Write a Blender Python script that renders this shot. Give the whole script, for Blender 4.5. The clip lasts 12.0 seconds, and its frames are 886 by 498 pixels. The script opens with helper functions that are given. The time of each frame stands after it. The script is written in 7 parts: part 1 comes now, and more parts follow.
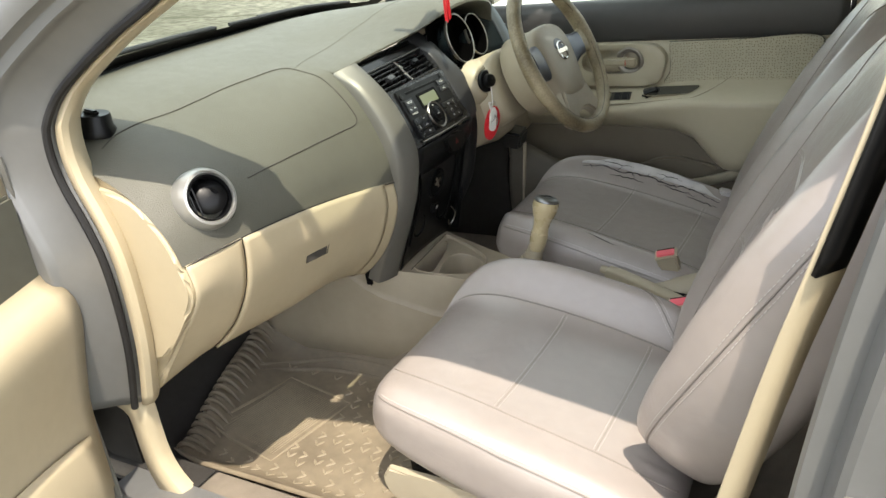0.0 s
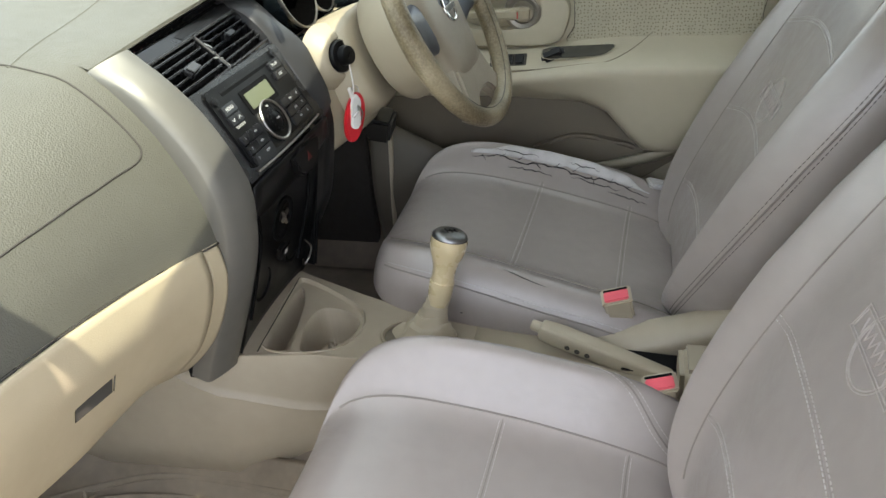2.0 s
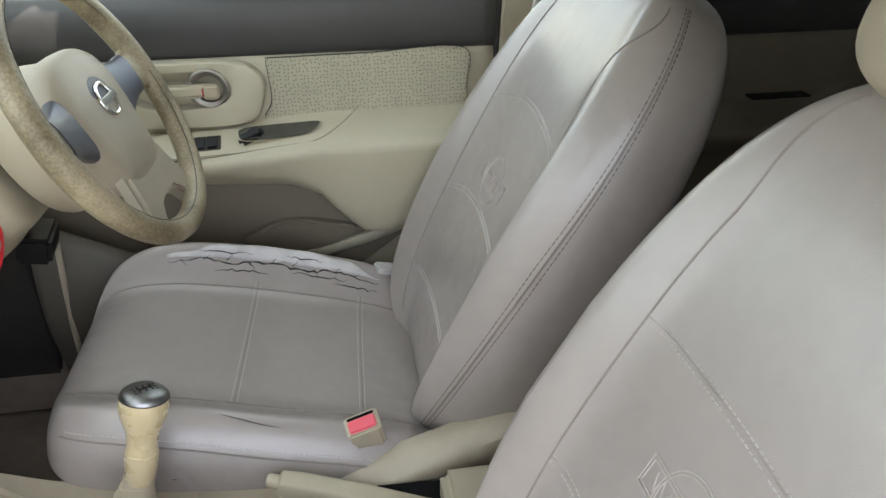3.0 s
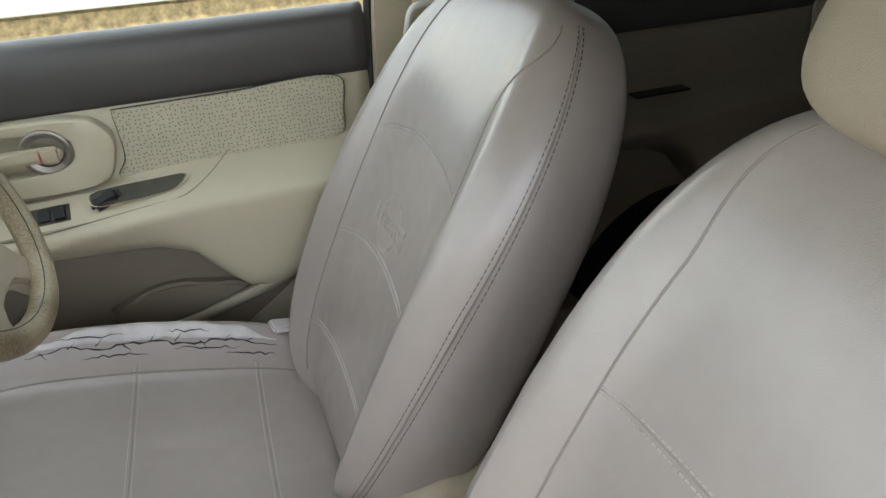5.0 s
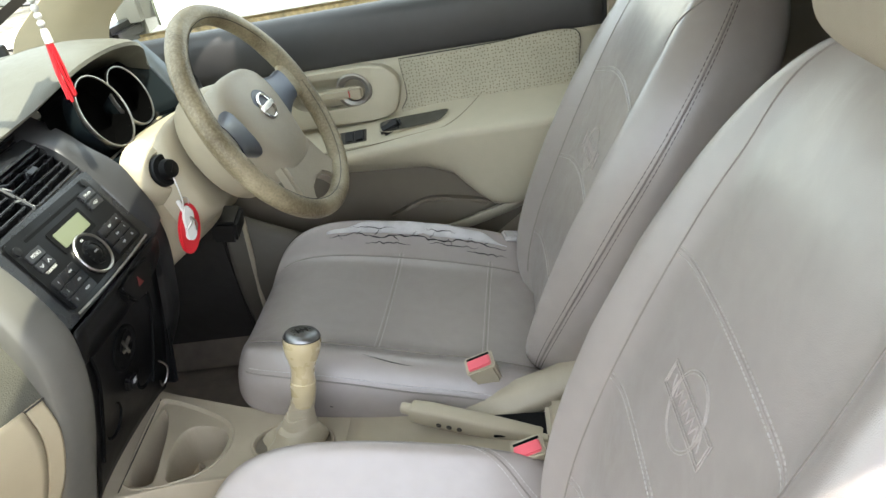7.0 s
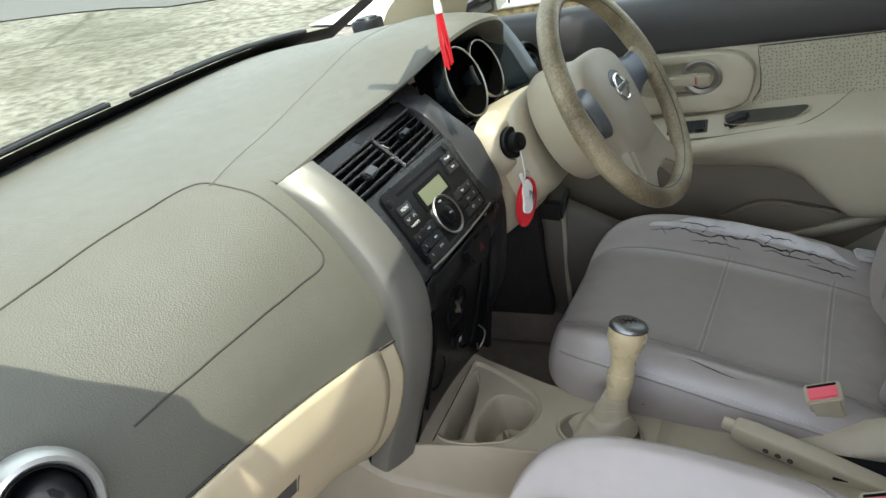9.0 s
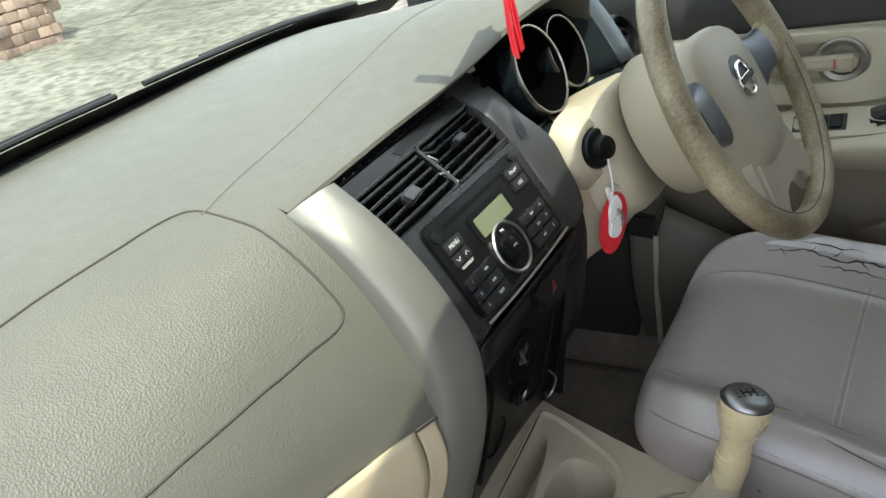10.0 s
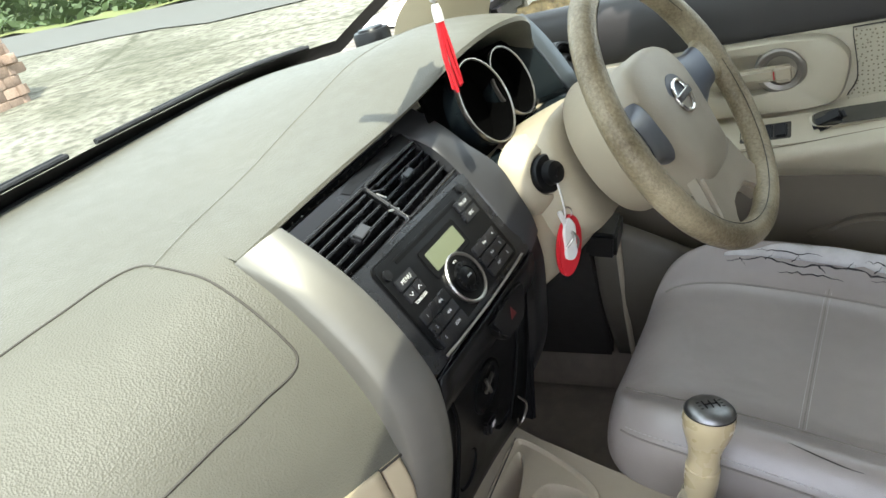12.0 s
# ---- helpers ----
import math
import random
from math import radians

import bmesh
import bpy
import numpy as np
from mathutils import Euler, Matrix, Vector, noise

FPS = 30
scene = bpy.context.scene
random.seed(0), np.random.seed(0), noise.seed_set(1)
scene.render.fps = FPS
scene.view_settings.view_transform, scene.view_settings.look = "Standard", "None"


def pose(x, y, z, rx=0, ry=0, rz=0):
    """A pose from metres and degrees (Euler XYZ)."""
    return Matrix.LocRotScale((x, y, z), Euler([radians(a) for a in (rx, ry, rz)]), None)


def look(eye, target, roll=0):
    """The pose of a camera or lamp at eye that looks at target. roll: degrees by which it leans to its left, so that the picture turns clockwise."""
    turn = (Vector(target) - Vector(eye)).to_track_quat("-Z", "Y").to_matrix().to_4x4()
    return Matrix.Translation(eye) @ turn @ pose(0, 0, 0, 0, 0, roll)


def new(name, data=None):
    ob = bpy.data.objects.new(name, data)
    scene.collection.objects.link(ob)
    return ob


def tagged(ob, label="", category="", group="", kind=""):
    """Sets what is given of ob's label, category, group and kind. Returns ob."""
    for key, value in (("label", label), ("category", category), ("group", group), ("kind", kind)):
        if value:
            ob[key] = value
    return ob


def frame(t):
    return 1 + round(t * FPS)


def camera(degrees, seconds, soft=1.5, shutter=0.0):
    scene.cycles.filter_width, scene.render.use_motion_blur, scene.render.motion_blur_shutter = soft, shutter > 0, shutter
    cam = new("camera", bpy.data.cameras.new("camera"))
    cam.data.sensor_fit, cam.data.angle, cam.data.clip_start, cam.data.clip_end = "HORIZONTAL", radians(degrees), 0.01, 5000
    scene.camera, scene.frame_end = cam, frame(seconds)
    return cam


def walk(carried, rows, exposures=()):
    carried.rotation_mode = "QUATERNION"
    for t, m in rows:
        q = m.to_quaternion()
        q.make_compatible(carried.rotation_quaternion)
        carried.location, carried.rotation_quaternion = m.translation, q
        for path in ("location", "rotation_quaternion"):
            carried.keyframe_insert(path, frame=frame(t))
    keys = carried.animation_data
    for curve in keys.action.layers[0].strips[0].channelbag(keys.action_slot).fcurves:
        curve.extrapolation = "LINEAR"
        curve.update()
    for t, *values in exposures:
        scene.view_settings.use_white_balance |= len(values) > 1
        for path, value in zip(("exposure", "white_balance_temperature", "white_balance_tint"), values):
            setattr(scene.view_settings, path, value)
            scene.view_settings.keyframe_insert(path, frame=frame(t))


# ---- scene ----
cam = camera(62.7, 12.0)
METRES, EYE, TILT, LEAN, TURN = 1.35, 1.25, -25.0, 0.0, 0.0
EXPOSURES = [(0.0, 1.88, 7000, 11), (1.0, 1.94, 6700, 10), (1.5, 1.98, 6750, 12), (2.5, 2.52, 6700, 13), (3.5, 2.62, 6750, 14), (5.5, 2.5, 6800, 15), (6.0, 2.7, 6800, 14), (6.5, 2.8, 6750, 14), (7.0, 2.66, 6650, 11), (7.7, 2.36, 6550, 12), (9.5, 2.1, 6450, 12), (10.5, 2.16, 6450, 12), (12.0, 2.45, 6500, 13)]
PATH = [
    (0, (0.617, -1.439, 1.308), (-0.299, 0.152, 0.516), -6.5),
    (0.5, (0.528, -1.291, 1.3), (-0.371, 0.274, 0.439), -4.8),
    (1, (0.478, -1.129, 1.281), (-0.42, 0.398, 0.352), -5.3),
    (1.5, (0.42, -1.03, 1.287), (-0.348, 0.535, 0.307), -5.7),
    (2, (0.306, -0.915, 1.293), (-0.162, 0.741, 0.274), -5.1),
    (2.5, (0.272, -0.818, 1.301), (0.202, 0.905, 0.287), -2.6),
    (3, (0.3, -0.686, 1.304), (0.571, 1.046, 0.341), -0.4),
    (3.5, (0.304, -0.582, 1.306), (0.799, 1.112, 0.366), 0.4),
    (3.7, (0.299, -0.553, 1.319), (0.847, 1.126, 0.379), 0.1),
    (5.3, (0.319, -0.564, 1.318), (0.851, 1.097, 0.34), -4.3),
    (5.5, (0.324, -0.601, 1.313), (0.823, 1.068, 0.33), -5.2),
    (6, (0.319, -0.704, 1.312), (0.738, 0.967, 0.296), -6.9),
    (6.5, (0.348, -0.791, 1.313), (0.578, 0.92, 0.303), -8.6),
    (7, (0.415, -0.859, 1.339), (0.178, 0.886, 0.391), -11.0),
    (7.5, (0.459, -0.927, 1.352), (-0.274, 0.73, 0.507), -12.3),
    (7.7, (0.468, -0.944, 1.359), (-0.382, 0.668, 0.535), -12.5),
    (9.3, (0.256, -0.793, 1.331), (-0.704, 0.739, 0.477), -13.1),
    (9.5, (0.235, -0.715, 1.322), (-0.777, 0.78, 0.462), -13.4),
    (10, (0.197, -0.627, 1.315), (-0.893, 0.801, 0.437), -14.5),
    (10.5, (0.201, -0.596, 1.314), (-0.907, 0.809, 0.419), -16.0),
    (11, (0.218, -0.567, 1.313), (-0.872, 0.852, 0.418), -17.7),
    (11.5, (0.217, -0.555, 1.317), (-0.852, 0.889, 0.439), -18.7),
    (12, (0.23, -0.613, 1.312), (-0.824, 0.879, 0.496), -17.9),
]
walk(cam, [(t, look(eye, target, roll)) for t, eye, target, roll in PATH], EXPOSURES)

# ---- world, sun and exposure ----
SUN_WAY = Vector((-0.30, 0.31, -1.0)).normalized()      # the way the sunlight travels
world = bpy.data.worlds.new("sky")
scene.world = world
world.use_nodes = True
wn = world.node_tree.nodes
wl = world.node_tree.links
sky = wn.new("ShaderNodeTexSky")
sky.sky_type = "NISHITA"
sky.sun_disc = False
sky.dust_density = 1.0
sky.ozone_density = 0.5
sky.sun_elevation = math.asin(-SUN_WAY.z)
sky.sun_rotation = math.atan2(-SUN_WAY.x, -SUN_WAY.y)
haze = wn.new("ShaderNodeMix")        # an even white haze over the clear sky
haze.data_type = "RGBA"
haze.inputs["Factor"].default_value = 0.5
haze.inputs["B"].default_value = (6.4, 6.6, 6.6, 1)
wl.new(sky.outputs["Color"], haze.inputs["A"])
wl.new(haze.outputs["Result"], wn["Background"].inputs["Color"])
wn["Background"].inputs["Strength"].default_value = 0.15
sun_data = bpy.data.lights.new("sun", "SUN")
sun_data.energy = 2.0
sun_data.angle = radians(0.6)
sun_data.color = (1.0, 0.95, 0.86)
sun = new("sun", sun_data)
sun.matrix_world = look((0, 0, 9), Vector((0, 0, 9)) + SUN_WAY)

# ---- materials ----


def material(name, colour, rough=0.5, metal=0.0, grain=0.0, grain_scale=400.0, spots=0.12, spot_scale=6.0, second=None,
             coat=0.0, spec=0.5, mid_scale=40.0, random_tone=0.0, wave=0.0, wave_scale=12.0):
    """Principled surface with colour variation at two scales and a fine bump."""
    m = bpy.data.materials.new(name)
    m.use_nodes = True
    nt = m.node_tree
    b = nt.nodes["Principled BSDF"]
    b.inputs["Roughness"].default_value = rough
    b.inputs["Metallic"].default_value = metal
    b.inputs["Coat Weight"].default_value = coat
    b.inputs["Coat Roughness"].default_value = 0.6 * rough
    b.inputs["Specular IOR Level"].default_value = spec
    co = nt.nodes.new("ShaderNodeTexCoord")
    big = nt.nodes.new("ShaderNodeTexNoise")
    big.inputs["Scale"].default_value = spot_scale
    big.inputs["Detail"].default_value = 4
    nt.links.new(co.outputs["Object"], big.inputs["Vector"])
    mid = nt.nodes.new("ShaderNodeTexNoise")
    mid.inputs["Scale"].default_value = mid_scale
    mid.inputs["Detail"].default_value = 3
    nt.links.new(co.outputs["Object"], mid.inputs["Vector"])
    add = nt.nodes.new("ShaderNodeMath")
    add.operation = "MULTIPLY_ADD"
    nt.links.new(mid.outputs["Fac"], add.inputs[0])
    add.inputs[1].default_value = 0.4
    nt.links.new(big.outputs["Fac"], add.inputs[2])
    ramp = nt.nodes.new("ShaderNodeMapRange")
    ramp.inputs["From Min"].default_value = 0.45
    ramp.inputs["From Max"].default_value = 0.95
    nt.links.new(add.outputs[0], ramp.inputs["Value"])
    mix = nt.nodes.new("ShaderNodeMix")
    mix.data_type = "RGBA"
    c2 = second or tuple(c * (1 - spots) for c in colour)
    mix.inputs["A"].default_value = (*colour, 1)
    mix.inputs["B"].default_value = (*c2, 1)
    nt.links.new(ramp.outputs["Result"], mix.inputs["Factor"])
    out = mix.outputs["Result"]
    if random_tone:
        info = nt.nodes.new("ShaderNodeObjectInfo")
        hsv = nt.nodes.new("ShaderNodeHueSaturation")
        rng = nt.nodes.new("ShaderNodeMapRange")
        rng.inputs["To Min"].default_value = 1 - random_tone
        rng.inputs["To Max"].default_value = 1 + random_tone
        nt.links.new(info.outputs["Random"], rng.inputs["Value"])
        nt.links.new(rng.outputs["Result"], hsv.inputs["Value"])
        nt.links.new(out, hsv.inputs["Color"])
        out = hsv.outputs["Color"]
    nt.links.new(out, b.inputs["Base Color"])
    rr = nt.nodes.new("ShaderNodeMapRange")
    rr.inputs["To Min"].default_value = max(0.03, rough - 0.08)
    rr.inputs["To Max"].default_value = min(1.0, rough + 0.08)
    nt.links.new(mid.outputs["Fac"], rr.inputs["Value"])
    nt.links.new(rr.outputs["Result"], b.inputs["Roughness"])
    if grain:
        vor = nt.nodes.new("ShaderNodeTexVoronoi")
        vor.inputs["Scale"].default_value = grain_scale
        nt.links.new(co.outputs["Object"], vor.inputs["Vector"])
        bump = nt.nodes.new("ShaderNodeBump")
        bump.inputs["Strength"].default_value = grain
        bump.inputs["Distance"].default_value = 0.0006
        nt.links.new(vor.outputs["Distance"], bump.inputs["Height"])
        nt.links.new(bump.outputs["Normal"], b.inputs["Normal"])
        if wave:
            soft = nt.nodes.new("ShaderNodeTexNoise")
            soft.inputs["Scale"].default_value = wave_scale
            soft.inputs["Detail"].default_value = 3
            soft.inputs["Distortion"].default_value = 0.6
            nt.links.new(co.outputs["Object"], soft.inputs["Vector"])
            slow = nt.nodes.new("ShaderNodeBump")
            slow.inputs["Strength"].default_value = wave
            slow.inputs["Distance"].default_value = 0.006
            nt.links.new(soft.outputs["Fac"], slow.inputs["Height"])
            nt.links.new(slow.outputs["Normal"], bump.inputs["Normal"])
    return m


M_DASH = material("dash_grained_vinyl", (0.110, 0.106, 0.086), 0.50, grain=0.85, grain_scale=460, spots=0.10, spec=0.36)
M_BEIGE = material("cream_plastic", (0.50, 0.42, 0.285), 0.42, grain=0.25, grain_scale=700, spots=0.10, spot_scale=3, wave=0.12, wave_scale=5)
M_CONSOLE = material("taupe_console_plastic", (0.38, 0.325, 0.240), 0.45, grain=0.3, grain_scale=700, spots=0.12)
M_DOORCARD = material("pale_door_plastic", (0.47, 0.425, 0.315), 0.42, grain=0.25, grain_scale=700, spots=0.08)
# rear copy of the door plastic, darkened by the shade of the rear cabin
M_REARCARD = material("shaded_rear_door_plastic", (0.25, 0.215, 0.165), 0.5, grain=0.25, grain_scale=700, spots=0.12)
# sand plastic of the kick panel, with the footwell's shade put into the colour
M_KICK = material("shade_dark_sand_plastic", (0.085, 0.073, 0.054), 0.5, grain=0.25, grain_scale=700, spots=0.12)
M_SAND = material("sand_plastic", (0.40, 0.345, 0.25), 0.45, grain=0.25, grain_scale=700, spots=0.10)
M_SILVER = material("satin_silver_trim", (0.175, 0.168, 0.148), 0.47, metal=0.45, spots=0.10)
M_BLACK = material("black_plastic", (0.0045, 0.0045, 0.005), 0.36, spots=0.2, spec=0.25)
M_BLACKMATT = material("matt_black_plastic", (0.004, 0.004, 0.0045), 0.8, spots=0.3, spec=0.15)
M_GREYBLACK = material("dark_grey_plastic", (0.010, 0.010, 0.011), 0.40, spots=0.2, spec=0.28)
M_RUBBER = material("black_rubber_seal", (0.012, 0.011, 0.011), 0.6, spots=0.3)
M_CHROME = material("dull_chrome", (0.75, 0.74, 0.72), 0.16, metal=1.0, spots=0.1)
M_STEEL = material("worn_steel", (0.45, 0.43, 0.40), 0.35, metal=1.0, spots=0.3, spot_scale=60)
M_LEATHER = material("grey_taupe_leatherette", (0.315, 0.275, 0.252), 0.36, coat=0.6, spec=0.6, grain=0.3, grain_scale=900, spots=0.12, spot_scale=5, wave=0.55, wave_scale=11)
M_SEAM = material("seam_groove", (0.05, 0.044, 0.036), 0.7, spots=0.2)
M_LSEAM = material("leather_seam", (0.235, 0.205, 0.182), 0.6, spots=0.2)
M_GUN = material("gunmetal_satin_trim", (0.055, 0.055, 0.058), 0.36, metal=0.3, spots=0.08)
M_THREAD = material("pale_thread", (0.46, 0.42, 0.38), 0.7, spots=0.2, spot_scale=200)
M_EMBROIDERY = material("faded_embroidery_thread", (0.49, 0.45, 0.415), 0.6, spots=0.2, spot_scale=200)
M_LOGO = material("worn_embroidery_thread", (0.43, 0.385, 0.35), 0.6, spots=0.2, spot_scale=200)
M_SATIN = material("satin_silver_ring", (0.52, 0.51, 0.48), 0.34, metal=0.7, spots=0.1)
M_BEZEL = material("satin_brown_grey_metal", (0.30, 0.275, 0.24), 0.36, metal=0.6, spots=0.15)
M_CAP = material("worn_chrome_cap", (0.30, 0.30, 0.30), 0.40, metal=1.0, spots=0.3, spot_scale=80)
M_GUNDARK = material("dark_gunmetal_panel", (0.013, 0.013, 0.015), 0.30, metal=0.1, spots=0.15, spec=0.5)
M_KEY = material("satin_black_key", (0.016, 0.016, 0.018), 0.26, spots=0.1, spec=0.5)
M_VOID = material("black_gauge_felt", (0.0012, 0.0012, 0.0012), 0.95, spots=0.2, spec=0.03)
M_INK = material("teal_black_gloss", (0.010, 0.014, 0.016), 0.22, spots=0.1, spec=0.4)
M_CHEEK = material("blue_grey_cheek", (0.075, 0.088, 0.10), 0.32, metal=0.3, spots=0.1)
M_THREAD_DARK = material("dark_thread", (0.07, 0.05, 0.045), 0.7, spots=0.2, spot_scale=200)
M_DOORDARK = material("charcoal_door_vinyl", (0.055, 0.053, 0.052), 0.42, grain=0.4, grain_scale=700, spots=0.15)
M_CARPET = material("grey_brown_carpet", (0.21, 0.175, 0.135), 0.95, grain=1.0, grain_scale=700, spots=0.35, spot_scale=9)
# near-black carpet colour that carries the deep shade of the footwells
M_SHADECARPET = material("shade_dark_carpet", (0.03, 0.026, 0.022), 0.95, grain=1.0, grain_scale=600, spots=0.3)
M_MAT = material("tan_rubber_mat", (0.25, 0.205, 0.142), 0.5, spots=0.25, spot_scale=7, second=(0.14, 0.112, 0.078))
M_MATTOP = material("scuffed_tan_rubber", (0.30, 0.25, 0.175), 0.42, spots=0.2, spot_scale=9)
M_PAINT = material("silver_gold_car_paint", (0.24, 0.235, 0.215), 0.36, metal=0.35, spots=0.10, coat=0.25)
M_JAMB = material("grey_jamb_paint", (0.20, 0.20, 0.195), 0.42, metal=0.4, spots=0.12)
M_RED = material("red_plastic", (0.62, 0.02, 0.03), 0.35, spots=0.1)
M_BUTTONRED = material("red_buckle_button", (0.72, 0.10, 0.13), 0.4, spots=0.1)
M_WHITE = material("white_plastic", (0.75, 0.73, 0.70), 0.4, spots=0.1)
M_PRINT = material("white_print", (0.62, 0.62, 0.60), 0.5, spots=0.05)
M_LCD = material("grey_green_lcd", (0.15, 0.165, 0.10), 0.3, spots=0.04)
M_SPOKE = material("blue_grey_spoke_insert", (0.085, 0.092, 0.115), 0.34, metal=0.3, spots=0.1)
M_HEADREST = material("beige_headrest_cover", (0.36, 0.31, 0.24), 0.75, grain=0.6, grain_scale=900, spots=0.12)
M_HEADLINER = material("beige_headliner", (0.55, 0.51, 0.43), 0.9, grain=0.5, grain_scale=600, spots=0.08)
M_KNOB = material("cream_gear_knob", (0.50, 0.41, 0.25), 0.28, spots=0.06, spot_scale=30, coat=0.3)
M_WORN = material("exposed_pale_lining", (0.55, 0.53, 0.52), 0.8, spots=0.2, spot_scale=40)
# darker trim plastic: the shade of the door recess is mixed into it
M_POCKET = material("shade_dark_taupe_plastic", (0.16, 0.135, 0.098), 0.5, grain=0.3, grain_scale=700, spots=0.1)
# olive tone for the shade within the pull cup
M_CUPSHADE = material("olive_cup_shade", (0.055, 0.050, 0.034), 0.6, spots=0.3, spot_scale=40)
M_DARKFOAM = material("dark_cracked_gap", (0.03, 0.027, 0.027), 0.9, spots=0.2)


def wheel_material():
    """Cream wheel leather, worn and grimy in blotches."""
    m = material("worn_cream_wheel", (0.40, 0.335, 0.22), 0.40, grain=0.9, grain_scale=420, spots=0.5, spot_scale=11,
                 second=(0.085, 0.060, 0.026), mid_scale=260)
    return m


M_WHEEL = wheel_material()
M_PAD = material("warm_grey_airbag_pad", (0.37, 0.32, 0.245), 0.42, grain=0.6, grain_scale=550, spots=0.12)


def glass_material(name, tint, rough=0.0):
    """A thin pane: clear straight through, with a weak mirror gloss."""
    m = bpy.data.materials.new(name)
    m.use_nodes = True
    nt = m.node_tree
    nt.nodes.remove(nt.nodes["Principled BSDF"])
    clear = nt.nodes.new("ShaderNodeBsdfTransparent")
    clear.inputs["Color"].default_value = (*tint, 1)
    gloss = nt.nodes.new("ShaderNodeBsdfGlossy")
    gloss.inputs["Roughness"].default_value = rough
    mix = nt.nodes.new("ShaderNodeMixShader")
    mix.inputs["Fac"].default_value = 0.05
    nt.links.new(clear.outputs[0], mix.inputs[1])
    nt.links.new(gloss.outputs[0], mix.inputs[2])
    nt.links.new(mix.outputs[0], nt.nodes["Material Output"].inputs["Surface"])
    return m


M_TINT = glass_material("dark_tinted_glass", (0.035, 0.04, 0.036))
M_GLASS = glass_material("windscreen_glass", (0.80, 0.87, 0.80))


def perforated_material():
    """Cream door cloth with a grid of tiny dark holes."""
    m = material("perforated_cream_cloth", (0.47, 0.435, 0.33), 0.8, grain=0.6, grain_scale=900, spots=0.18, spot_scale=9)
    nt = m.node_tree
    b = nt.nodes["Principled BSDF"]
    co = nt.nodes.new("ShaderNodeTexCoord")
    vor = nt.nodes.new("ShaderNodeTexVoronoi")
    vor.inputs["Scale"].default_value = 135.0
    vor.inputs["Randomness"].default_value = 0.55
    vor.voronoi_dimensions = "2D"
    sep = nt.nodes.new("ShaderNodeSeparateXYZ")
    com = nt.nodes.new("ShaderNodeCombineXYZ")
    nt.links.new(co.outputs["Object"], sep.inputs[0])
    nt.links.new(sep.outputs["X"], com.inputs["X"])
    nt.links.new(sep.outputs["Z"], com.inputs["Y"])
    nt.links.new(com.outputs[0], vor.inputs["Vector"])
    lt = nt.nodes.new("ShaderNodeMath")
    lt.operation = "LESS_THAN"
    lt.inputs[1].default_value = 0.19
    nt.links.new(vor.outputs["Distance"], lt.inputs[0])
    mix = nt.nodes.new("ShaderNodeMix")
    mix.data_type = "RGBA"
    old = b.inputs["Base Color"].links[0].from_socket
    nt.links.new(old, mix.inputs["A"])
    mix.inputs["B"].default_value = (0.19, 0.165, 0.11, 1)
    nt.links.new(lt.outputs[0], mix.inputs["Factor"])
    nt.links.new(mix.outputs["Result"], b.inputs["Base Color"])
    return m


M_PERF = perforated_material()


